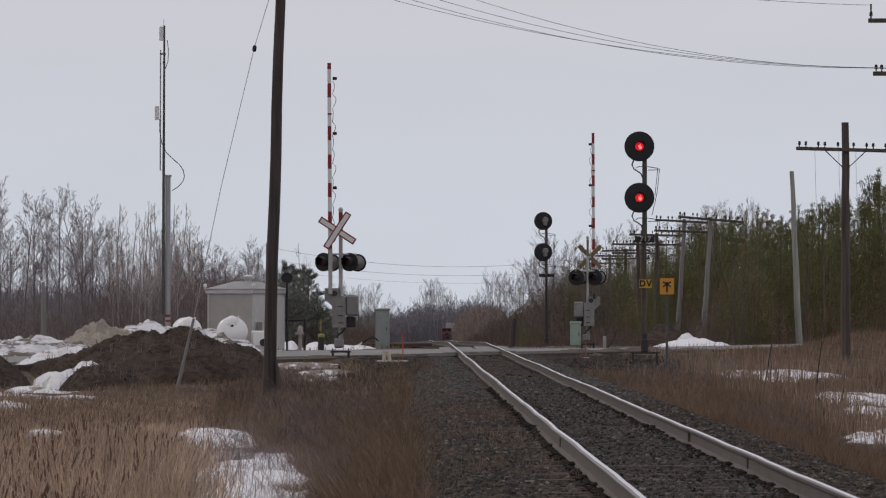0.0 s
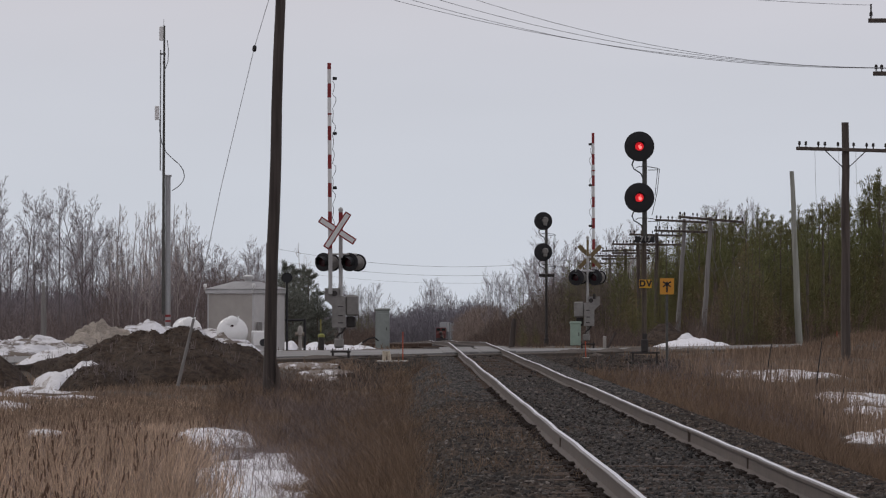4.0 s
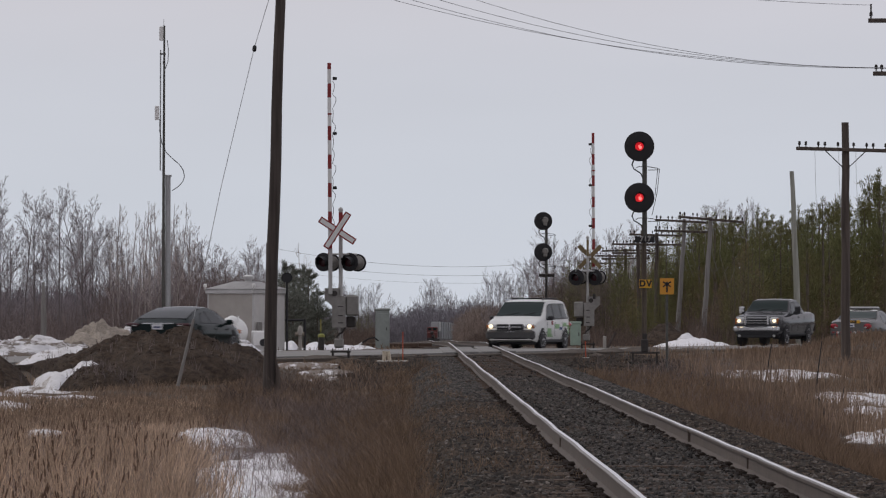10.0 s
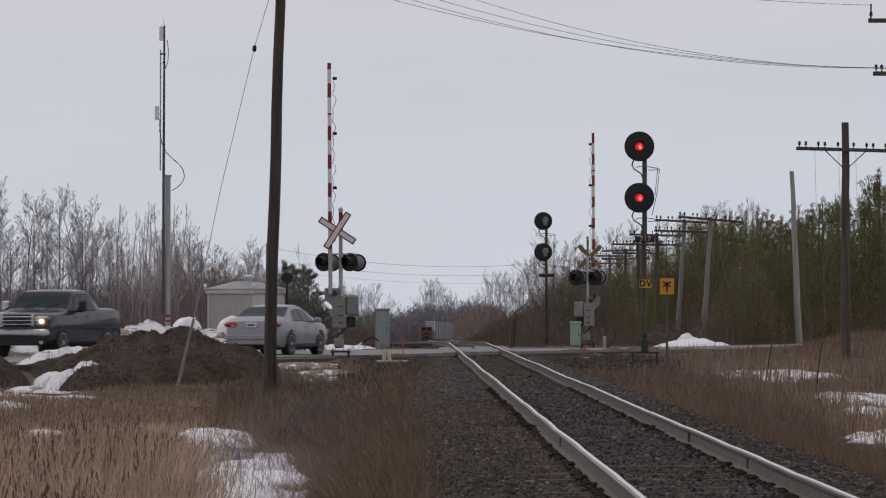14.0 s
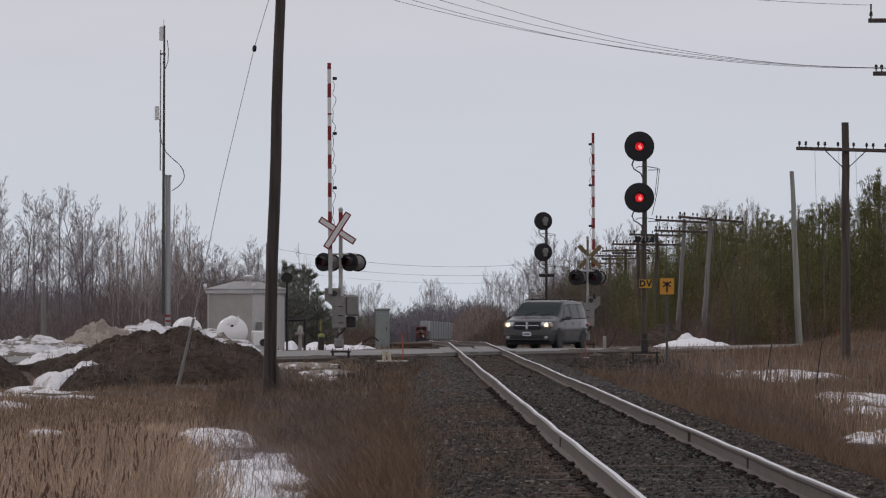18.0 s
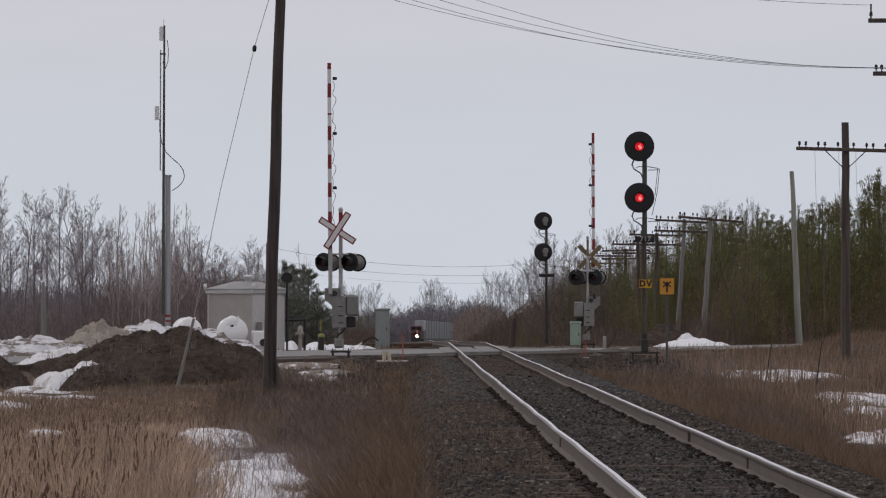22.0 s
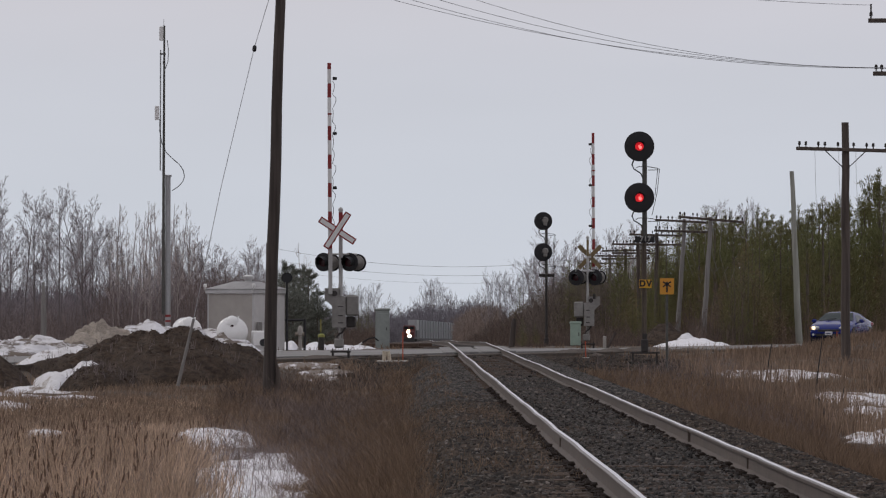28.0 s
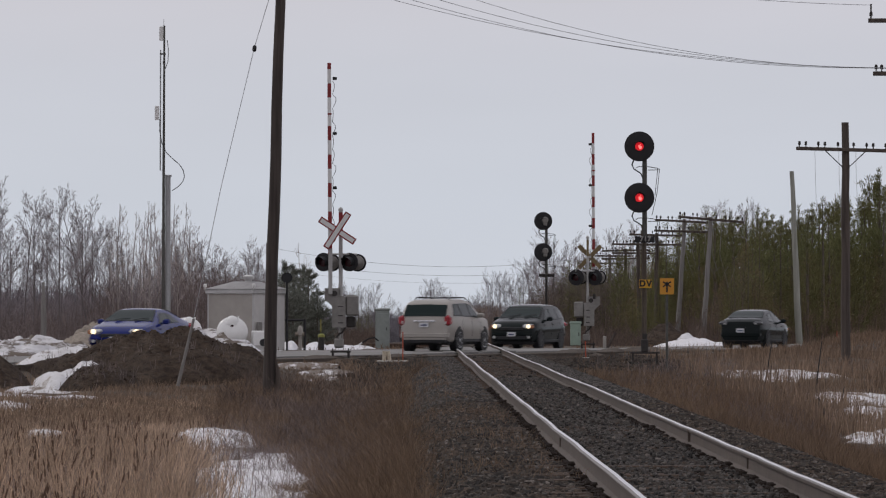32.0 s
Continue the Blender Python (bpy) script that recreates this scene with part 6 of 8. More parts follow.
pickup, sh, body = car("pickup_truck", "dark grey crew-cab pickup with chrome bumper, headlights on", "pickup truck", 6.1, 2.01,
    [(-3.05, 0.7), (-3.03, 1.38), (-1.12, 1.40), (-1.02, 1.82), (-0.6, 1.92), (0.55, 1.90), (1.35, 1.34), (2.6, 1.24), (2.95, 1.16), (3.05, 0.7)],
    [(-3.05, 1.36), (3.05, 1.20)], (-1.85, 1.95), 0.41, P_SLATE, (-1.12, -1.02), (1.35, 0.55), [[(-0.88, 0.1), (0.05, 0.1), (0.03, 0.9), (-0.82, 0.9)], [(0.13, 0.1), (1.05, 0.1), (0.55, 0.9), (0.13, 0.9)]],
    bottom=0.42, roofw=0.78, grille=(1.12, 0.34), chrome_grille=True, head=(1.02, 0.36, 0.30), lower=M_PLASTIC, tail=(1.0, 0.20, 0.4), plates=(0.80, 0.7), nose=0.04, spokes=6)
part("chrome_bumper", Geo().box((3.06, 0, 0.70), (0.16, 1.92, 0.20), ch=0.05), M_CHROME, pickup, "chrome front bumper")
for sign in (-1, 1):
    part("grille_frame", Geo().box((3.075, sign * 0.47, 1.04), (0.03, 0.07, 0.36), ch=0.01), M_CHROME, pickup, "chrome grille end")
    part("tow_mirror", Geo().box((0.80, sign * 1.17, 1.46), (0.10, 0.24, 0.30), ch=0.04), M_CHROME if sign < 0 else M_PLASTIC, pickup, "tall towing mirror")
part("air_dam", Geo().box((2.96, 0, 0.50), (0.2, 1.7, 0.2), ch=0.04), M_PLASTIC, pickup)
part("toolbox_lump", Geo().box((-1.15, 0.3, 1.46), (0.4, 0.7, 0.2), ch=0.06), M_PLASTIC, pickup, "dark load in the bed")

silver, sh, body = car("saloon_car", "silver saloon with red tail lights and chrome mirrors", "car", 5.0, 1.86,
    [(-2.5, 0.6), (-2.47, 1.0), (-2.3, 1.08), (-1.65, 1.12), (-0.85, 1.45), (-0.25, 1.50), (0.2, 1.48), (1.30, 1.04), (2.25, 0.88), (2.46, 0.7), (2.5, 0.5)],
    [(-2.5, 1.02), (2.5, 0.92)], (-1.42, 1.42), 0.345, P_SILVER, (-1.65, -0.85), (1.30, 0.2), [[(-1.15, 0.12), (-0.3, 0.1), (-0.32, 0.9), (-0.8, 0.84)], [(-0.22, 0.1), (0.92, 0.1), (0.28, 0.86), (-0.22, 0.9)]],
    lit=False, tail=(0.90, 0.42, 0.15), tail_inset=0.24, plates=(0.6, 0.9), roofw=0.70)

caravan, sh, body = car("minivan", "dark grey minivan with roof rails, headlights on", "minivan", 5.1, 1.97,
    [(-2.55, 0.6), (-2.51, 1.05), (-2.22, 1.64), (-1.8, 1.73), (-0.1, 1.74), (0.5, 1.70), (1.45, 1.14), (2.30, 1.00), (2.50, 0.84), (2.55, 0.5)],
    [(-2.55, 1.06), (2.55, 1.0)], (-1.50, 1.58), 0.35, P_TAUPE, (-2.51, -2.22), (1.45, 0.5),
    [[(-2.1, 0.1), (-1.2, 0.1), (-1.22, 0.88), (-1.9, 0.88)], [(-1.12, 0.1), (-0.12, 0.1), (-0.14, 0.9), (-1.12, 0.9)], [(0.0, 0.1), (1.05, 0.1), (0.52, 0.86), (0.0, 0.9)]],
    roofw=0.80, rails=True, grille=(0.92, 0.28), head=(0.86, 0.40, 0.20), rim=M_STEELRIM, plates=(0.62, 0.8))
part("grille_cross", Geo().box((2.58, 0, 0.84), (0.03, 0.9, 0.03)).box((2.58, 0, 0.84), (0.03, 0.06, 0.26)), M_CHROME, caravan, "chrome grille cross")

white_car, sh, body = car("saloon_car", "white saloon with red wrap-around tail lights", "car", 4.78, 1.80,
    [(-2.39, 0.6), (-2.36, 1.0), (-2.2, 1.07), (-1.62, 1.10), (-0.85, 1.40), (-0.25, 1.45), (0.25, 1.43), (1.25, 1.0), (2.15, 0.84), (2.35, 0.68), (2.39, 0.45)],
    [(-2.39, 1.0), (2.39, 0.88)], (-1.40, 1.42), 0.335, P_WHITE, (-1.62, -0.85), (1.25, 0.25), [[(-1.1, 0.12), (-0.3, 0.1), (-0.32, 0.9), (-0.75, 0.84)], [(-0.22, 0.1), (0.9, 0.1), (0.3, 0.86), (-0.22, 0.9)]],
    lit=False, tail=(0.93, 0.34, 0.20), tail_inset=0.20, plates=(0.55, 0.72), rim=M_STEELRIM, roofw=0.72)
part("lower_trim", Geo().box((-2.36, 0, 0.44), (0.16, 1.5, 0.16), ch=0.04), M_PLASTIC, white_car, "dark rear valance")

blue_car, sh, body = car("coupe_car", "bright blue two-door coupe, headlights on", "car", 4.63, 1.87,
    [(-2.31, 0.6), (-2.28, 0.98), (-2.1, 1.04), (-1.6, 1.08), (-0.7, 1.34), (-0.15, 1.385), (0.25, 1.36), (1.15, 0.98), (2.05, 0.82), (2.26, 0.66), (2.31, 0.42)],
    [(-2.31, 0.98), (2.31, 0.86)], (-1.38, 1.44), 0.345, P_BLUE, (-1.6, -0.7), (1.15, 0.25), [[(-0.95, 0.15), (-0.35, 0.1), (-0.36, 0.86), (-0.65, 0.8)], [(-0.28, 0.1), (0.82, 0.1), (0.28, 0.86), (-0.28, 0.9)]],
    head=(0.70, 0.38, 0.16), grille=(0.66, 0.12), roofw=0.68, plates=(0.56, 0.8))

black_car, sh, body = car("saloon_car", "black compact saloon with clear-lens tail lights", "car", 4.58, 1.76,
    [(-2.29, 0.6), (-2.26, 1.0), (-2.12, 1.10), (-1.65, 1.14), (-0.85, 1.42), (-0.2, 1.47), (0.2, 1.45), (1.15, 1.02), (2.05, 0.88), (2.25, 0.7), (2.29, 0.45)],
    [(-2.29, 1.02), (2.29, 0.9)], (-1.28, 1.36), 0.33, P_CHARCOAL, (-1.65, -0.85), (1.15, 0.2), [[(-1.1, 0.12), (-0.25, 0.1), (-0.27, 0.9), (-0.75, 0.84)], [(-0.17, 0.1), (0.85, 0.1), (0.26, 0.86), (-0.17, 0.9)]],
    lit=False, tail=(0.96, 0.34, 0.14), plates=(0.55, 0.68), rim=M_STEELRIM, roofw=0.70, tailm=M_LENSGREY)

hatch, sh, body = car("hatchback_car", "dark green-grey hatchback, headlights on", "car", 4.37, 1.78,
    [(-2.18, 0.6), (-2.15, 1.0), (-1.75, 1.46), (-1.3, 1.55), (-0.3, 1.58), (0.3, 1.53), (1.20, 1.08), (1.95, 0.94), (2.14, 0.76), (2.18, 0.45)],
    [(-2.18, 1.04), (2.18, 0.94)], (-1.25, 1.35), 0.325, P_CHARCOAL, (-2.15, -1.75), (1.20, 0.3), [[(-1.7, 0.15), (-1.0, 0.1), (-1.02, 0.86), (-1.45, 0.82)], [(-0.92, 0.1), (-0.1, 0.1), (-0.12, 0.9), (-0.92, 0.9)], [(-0.02, 0.1), (0.9, 0.1), (0.35, 0.86), (-0.02, 0.9)]],
    glassm=M_GLASS, head=(0.80, 0.36, 0.17), grille=(0.80, 0.12), rim=M_STEELRIM, plates=(0.60, 0.8))

suv, sh, body = car("sport_utility_vehicle", "champagne silver sport utility vehicle with roof rails", "suv", 4.77, 1.85,
    [(-2.38, 0.6), (-2.35, 1.12), (-2.02, 1.58), (-1.6, 1.66), (-0.2, 1.69), (0.35, 1.64), (1.22, 1.18), (2.10, 1.04), (2.34, 0.86), (2.38, 0.5)],
    [(-2.38, 1.14), (2.38, 1.04)], (-1.40, 1.45), 0.37, P_CHAMP, (-2.35, -2.02), (1.22, 0.35), [[(-1.85, 0.1), (-1.15, 0.1), (-1.18, 0.86), (-1.65, 0.84)], [(-1.05, 0.1), (-0.12, 0.1), (-0.14, 0.9), (-1.05, 0.9)], [(-0.04, 0.1), (0.9, 0.1), (0.36, 0.86), (-0.04, 0.9)]],
    lit=False, tail=(1.0, 0.20, 0.34), tail_inset=0.12, rails=True, roofw=0.77, plates=(0.6, 0.86), bottom=0.3)
part("chrome_strip", Geo().box((-2.40, 0, 0.98), (0.03, 0.75, 0.05), ch=0.01), M_CHROME, suv, "chrome handle strip")


# ---- the train ----
def locomotive():
    t = thing("locomotive", "red and black diesel locomotive with lit headlight", "locomotive")
    part("frame", Geo().box((0, 0, 1.15), (21, 3.0, 0.45), ch=0.05), M_LOCOBLACK, t)
    part("nose", Geo().box((9.3, 0, 2.1), (1.8, 2.9, 1.9), ch=0.25), M_LOCORED, t, "red short hood")
    cab = part("cab", Geo().box((7.2, 0, 2.9), (2.6, 3.1, 3.4), ch=0.2), M_LOCORED, t, "red cab")
    for y in (-0.75, 0.75):
        part("cab_window", Geo().box((8.52, y, 3.95), (0.05, 1.1, 0.7), ch=0.02), M_GLASS, cab)
    part("hood", Geo().box((-2.2, 0, 2.75), (16.0, 2.2, 3.0), ch=0.15), M_LOCOBLACK, t, "long black hood")
    part("pilot", Geo().box((10.5, 0, 0.65), (0.25, 2.9, 0.9), ch=0.05), M_LOCOBLACK, t)
    for x in (-7.5, -6, -4.5, 4.5, 6, 7.5):
        part("wheelset", Geo().lathe((x, -0.8, 0.5), (0, 1, 0), [(0, 0.5), (0.12, 0.5), (0.12, 0.1), (1.48, 0.1), (1.48, 0.5), (1.6, 0.5)], 16), M_DARKSTEEL, t)
    return t


def swivel_lamp(parent, name, r):
    """A lit face oversized for glare in an added deep can, seen bright only from ahead; it turns on its pivot."""
    can = part(name, Geo().lathe((0, 0, 0), (1, 0, 0), [(-0.3, r * 0.5), (-0.28, r * 1.12), (0.55, r * 1.12), (0.55, r * 1.04), (-0.2, r * 1.04)], 20), M_LOCOBLACK, parent, "added deep can that hides the lit face until turned")
    part("lit_face", Geo().lathe((-0.18, 0, 0), (1, 0, 0), [(0, r), (0.02, r * 0.96)], 20), M_TRAINLAMP, can, "lit lamp face, oversized to imitate glare")
    return can


def stack_car(lower, upper, label):
    t = thing("container_wagon", label, "container wagon", group="container wagons")
    part("well", Geo().box((0, 0, 0.75), (20.5, 2.9, 0.7), ch=0.05), M_LOCOBLACK, t, "dark well frame")
    part("container", Geo().box((0, 0, 1.85), (16.1, 2.44, 2.85), ch=0.04), lower, t, "lower container")
    part("container", Geo().box((0, 0, 4.75), (16.1, 2.44, 2.85), ch=0.04), upper, t, "upper container")
    for x in (-9.3, -7.9, 7.9, 9.3):
        part("wheelset", Geo().lathe((x, -0.8, 0.45), (0, 1, 0), [(0, 0.45), (0.12, 0.45), (0.12, 0.1), (1.48, 0.1), (1.48, 0.45), (1.6, 0.45)], 14), M_DARKSTEEL, t)
    return t


loco = locomotive()
# radii well above real lamps: the glare is built into the discs
lamp_top, lamp_low = swivel_lamp(loco, "headlight", 0.46), swivel_lamp(loco, "ditch_light", 0.44)
first = stack_car(M_CONTDARK, M_CONTWHITE, "container wagon, white container stacked on a dark one")
plain = stack_car(M_CONTGREY, M_CONTGREY, "container wagon with two grey containers stacked")
wagons = [first, plain] + [copy_thing(plain, Matrix()) for _ in range(13)]


# ---- grass, reeds, brush ----
def in_snow(x, y):
    out = np.zeros(len(x), bool)
    for cx, cy, rx, ry, k in ((-2.15, 92, 0.84, 25, -0.023), (-3.5, 123, 0.78, 15, -0.030), (-8.8, 169, 1.0, 9, 0), (-6.8, 127, 0.4, 6, -0.05), (9.3, 113, 2.0, 14, 0), (10.1, 129, 0.9, 5, 0), (9.9, 139, 1.0, 6, 0), (10.4, 152, 1.2, 8, 0), (-0.5, 194, 0.9, 12, 0), (-2.06, 204, 0.8, 7, 0)):
        out |= ((x - cx - k * (y - cy)) / rx) ** 2 + ((y - cy) / ry) ** 2 < 1
    return out


def scatter_clods(heaps, n, seed):
    """Loose clods lying on heaps of earth."""
    q = np.random.default_rng(seed)
    base = np.array([(x, y, z) for z in (-1, 1) for y in (-1, 1) for x in (-1, 1)], float)
    tops = np.array([tuple(v.co) for ob in heaps for v in ob.data.vertices])
    c = tops[q.integers(0, len(tops), n)] + q.normal(0, 0.03, (n, 3)) * np.array([1, 1, 0.2])
    v = base[None] * q.uniform(0.006, 0.026, (n, 1, 3)) * q.uniform(0.6, 1.2, (n, 8, 1)) + c[:, None, :]
    f = (FACES[None] + (np.arange(n) * 8)[:, None, None]).reshape(-1, 4)
    return tagged(new("earth_clods", arrays("earth_clods", v.reshape(-1, 3), f, M_CLOD)), "loose dark clods lying over the earth heaps", "soil", kind="stuff"), tops


clod_ob, HEAP_TOPS = scatter_clods(HEAPS, 2600, 5)


def off_road(x, y, gap):
    return np.abs((x - (SLOPE * y + ROAD_C)) * UY) > gap


def blades(name, n, y0, y1, left, right, height, width, material, label, category, lean=0.22, keep=None, snow_left=0.11, patch=None, base=None, even=False):
    """Thin upright blades, each a bent strip; left, right and height are functions of y (height also of x)."""
    y = y0 + (y1 - y0) * rng.random(n) if even else y0 * (y1 / y0) ** rng.random(n)
    a, b = left(y), right(y)
    x = a + (b - a) * rng.random(n)
    ok = (b > a)
    if keep is not None:
        ok &= keep(x, y)
    ok &= ~in_snow(x, y) | (rng.random(n) < snow_left)
    if patch:
        field = np.sin(x * patch[0] + 1.3 * np.sin(y * patch[1])) * np.sin(y * patch[1] * 1.7 + x * 0.6) + 0.6 * np.sin(x * 2.9 + y * 0.37)
        ok &= field + rng.normal(0, 0.5, n) > patch[2]
    x, y = x[ok], y[ok]
    n = len(x)
    z = ground(x, y) if base is None else base(x, y)
    h = height(x, y) * rng.uniform(0.45, 1.12, n)
    w = width * rng.uniform(0.6, 1.3, n) * np.maximum(1.0, y / 110.0)
    turn = rng.uniform(-0.9, 0.9, n)
    lx, ly = rng.normal(0.04, lean, n) * h, rng.normal(0, lean, n) * h
    ca, sa = np.cos(turn) * w / 2, np.sin(turn) * w / 2
    v = np.empty((n, 6, 3))
    for k, (f, s) in enumerate(((0, 1.0), (0.55, 0.85), (1.0, 0.25))):
        bend = f ** 1.7
        for j, sg in enumerate((-1, 1)):
            v[:, 2 * k + j] = np.stack([x + lx * bend + sg * ca * s, y + ly * bend + sg * sa * s, z - 0.03 + h * f], -1)
    i0 = (np.arange(n) * 6)[:, None]
    f = np.concatenate([i0 + np.array([[0, 1, 3, 2]]), i0 + np.array([[2, 3, 5, 4]])])
    ob = new(name, arrays(name, v.reshape(-1, 3), f, material))
    return tagged(ob, label, category, kind="stuff"), x, y, z, h


def edge_l(y):
    return -0.0612 * y - 0.4


def edge_r(y):
    return 0.0715 * y + 0.4


def strips(p, d, w0, w1):
    """Thin tapering quads from p along d, each turned by chance."""
    n = len(p)
    side = np.cross(d, np.stack([rng.uniform(-0.5, 0.5, n), np.ones(n), rng.uniform(-0.5, 0.5, n)], -1))
    side /= np.linalg.norm(side, axis=1, keepdims=True) + 1e-9
    a, b = side * (w0 / 2)[:, None], side * (w1 / 2)[:, None]
    return np.stack([p - a, p + a, p + d + b, p + d - b], 1)


def scrub(name, n, y0, y1, left, right, height, stem, material, label, category, twigs=6, lean=0.16, keep=None, flare=0.34, base=None):
    """Leafless shrubs: bent stems, each with twigs that reach out and up all round it."""
    y = y0 + (y1 - y0) * rng.random(n)
    a, b = left(y), right(y)
    x = a + (b - a) * rng.random(n)
    ok = b > a
    if keep is not None:
        ok &= keep(x, y)
    x, y = x[ok], y[ok]
    n = len(x)
    z = (ground(x, y) if base is None else base(x, y)) - 0.05
    h = height(x, y) * rng.uniform(0.5, 1.1, n)
    root = np.stack([x, y, z], -1)
    tilt = np.stack([rng.normal(0, lean, n) * h, rng.normal(0, lean, n) * h, h], -1)
    mid = root + tilt * np.array([0.35, 0.35, 0.55])
    w = stem * rng.uniform(0.6, 1.4, n)
    quads = [strips(root, mid - root, w, w * 0.75), strips(mid, root + tilt - mid, w * 0.75, w * 0.2)]
    for k in range(twigs):
        f = rng.uniform(0.12, 1.0, n)
        p = np.where((f < 0.55)[:, None], root + (mid - root) * (f / 0.55)[:, None], mid + (root + tilt - mid) * ((f - 0.55) / 0.45)[:, None])
        az = rng.uniform(0, 6.283, n)
        ln = h * flare * rng.uniform(0.35, 1.1, n) * (1.15 - 0.65 * f)
        d = np.stack([np.cos(az), np.sin(az), rng.uniform(0.1, 1.5, n)], -1)
        d *= (ln / np.linalg.norm(d, axis=1))[:, None]
        quads.append(strips(p, d, w * 0.5, w * 0.15))
        if k % 2 == 0:
            e = d * 0.55 + np.stack([rng.normal(0, 0.35, n), rng.normal(0, 0.35, n), rng.uniform(0, 0.5, n)], -1) * ln[:, None]
            quads.append(strips(p + d * rng.uniform(0.3, 0.8, n)[:, None], e * 0.7, w * 0.4, w * 0.12))
    v = np.concatenate(quads).reshape(-1, 3)
    ob = new(name, arrays(name, v, np.arange(len(v)).reshape(-1, 4), material))
    return tagged(ob, label, category, kind="stuff")


blades("dead_grass", 30000, 112, 178, edge_l, lambda y: 0 * y - 2.4, lambda x, y: 0.36 - 0.16 * smooth01((y - 130) / 35), 0.007, M_REEDDARK, "short brown grass before the earth heaps", "grass", lean=0.3, snow_left=0.08)
blades("cattail_stand", 58000, 58, 158, edge_l, lambda y: -0.0264 * y + 0.16 * np.sin(y * 0.55) + 0.12 * np.sin(y * 1.7) - 0.3 * smooth01((y - 110) / 20), lambda x, y: (0.70 - 0.56 * smooth01((y - 92) / 66)) * (0.85 + 0.25 * np.sin(x * 3.1 + y * 0.4) * np.sin(y * 0.6 - x)), 0.009, M_REED, "stand of dry tan cattails and reeds in the ditch", "reeds", lean=0.26, snow_left=0.10)
blades("dead_grass", 66000, 60, 204, lambda y: np.maximum(edge_l(y), -0.0184 * y + 0.14 * np.sin(y * 0.62 + 1) + 0.10 * np.sin(y * 1.9) - 1.5 * smooth01((y - 112) / 16)), lambda y: 0.0 * y + 0.35, lambda x, y: (0.42 - 0.29 * smooth01((y - 120) / 70)) * (0.82 + 0.34 * np.sin(x * 2.3 + 2.2 * np.sin(y * 0.19)) * np.sin(y * 0.27 + x * 0.8)), 0.006, M_GRASS, "dense brown dead grass on the embankment slope", "grass", lean=0.42,
       keep=lambda x, y: off_road(x, y, 6.2) & (rng.random(len(x)) > 0.85 * smooth01((x + 1.0) / 1.6)))
blades("dead_grass", 22000, 52, 200, lambda y: 0 * y - 0.7, lambda y: 0 * y + 1.25 - 0.5 * smooth01((y - 90) / 50), lambda x, y: 0.36 - 0.20 * smooth01((x + 0.2) / 1.2), 0.006, M_GRASS, "thin brown grass along the ballast edge", "grass", lean=0.4, patch=(1.4, 0.35, 0.0), keep=lambda x, y: rng.random(len(x)) > smooth01((x + 0.3) / 1.6))
blades("dead_grass", 52000, 74, 226, lambda y: 0 * y + 4.75, edge_r, lambda x, y: 0.46 - 0.20 * smooth01((y - 130) / 60) - 0.12 * smooth01((x - 7) / 2) - 0.22 * smooth01((x - 6.2) / 1.0) * (1 - smooth01((y - 118) / 16)), 0.008, M_GRASS, "dense brown dead grass on the embankment slope", "grass", lean=0.25, keep=lambda x, y: off_road(x, y, 6.8) & (rng.random(len(x)) > smooth01((y - 178) / 22) * smooth01((9.5 - x) / 2)))
blades("reed_stand", 15000, 100, 226, lambda y: 0 * y + 7.6, edge_r, lambda x, y: 0.72 - 0.2 * smooth01((y - 150) / 60), 0.008, M_REEDDARK, "pale dry reeds in the trackside field", "reeds", lean=0.18, keep=lambda x, y: off_road(x, y, 6.8), patch=(0.9, 0.11, 0.1), snow_left=0.14)
blades("dead_grass", 9000, 176, 300, edge_l, edge_r, lambda x, y: 0.22 + 0 * x, 0.012, M_GRASS, "sparse brown grass along the road verge", "grass", lean=0.35,
       keep=lambda x, y: off_road(x, y, 6.3) & (np.abs(x - TRACK_X) > 2.7) & ~((np.abs(x + 6.5) < 2.7) & (np.abs(y - 181) < 7)), patch=(0.8, 0.2, 0.0), even=True)

blades("dead_grass", 12000, 222, 276, lambda y: 0 * y + 11.5, lambda y: 0 * y + 22, lambda x, y: 0.24 + 0 * x, 0.010, M_GRASS, "brown dead grass over the bank beside the road", "grass", lean=0.3, keep=lambda x, y: off_road(x, y, 6.6), even=True)
blades("reed_stand", 2500, 222, 262, lambda y: 0 * y + 12.5, lambda y: 0 * y + 20, lambda x, y: 0.36 + 0 * x, 0.008, M_REEDDARK, "thin pale reeds over the bank beside the road", "reeds", lean=0.2, keep=lambda x, y: off_road(x, y, 6.6), even=True)

blades("grass_tufts", 6000, 60, 190, lambda y: 0 * y + 0.2, lambda y: 0 * y + 1.55 - 0.7 * smooth01((y - 80) / 50), lambda x, y: 0.20 + 0 * x, 0.005, M_GRASS, "thin brown grass creeping into the ballast", "grass", lean=0.6, patch=(2.2, 0.41, 0.35), base=lambda x, y: np.interp(x - TRACK_X, [p[0] for p in prof], [p[1] for p in prof]), keep=lambda x, y: off_road(x, y, 6.0))
# darker blades put the shaded gaps between the reeds into colour
blades("cattail_stand", 8000, 58, 140, edge_l, lambda y: -0.0262 * y + 0.2 * np.sin(y * 0.5), lambda x, y: 0.62 - 0.46 * smooth01((y - 92) / 60), 0.009, M_UNDER, "darker reed stalks imitating shaded gaps among pale ones", "reeds", lean=0.34, snow_left=0.08)
# cattail heads on their stalks
n = 400
cy_ = 60 * (148 / 60) ** rng.random(n)
cx_ = edge_l(cy_) + (-3.2 - edge_l(cy_)) * rng.random(n)
cz_ = ground(cx_, cy_)
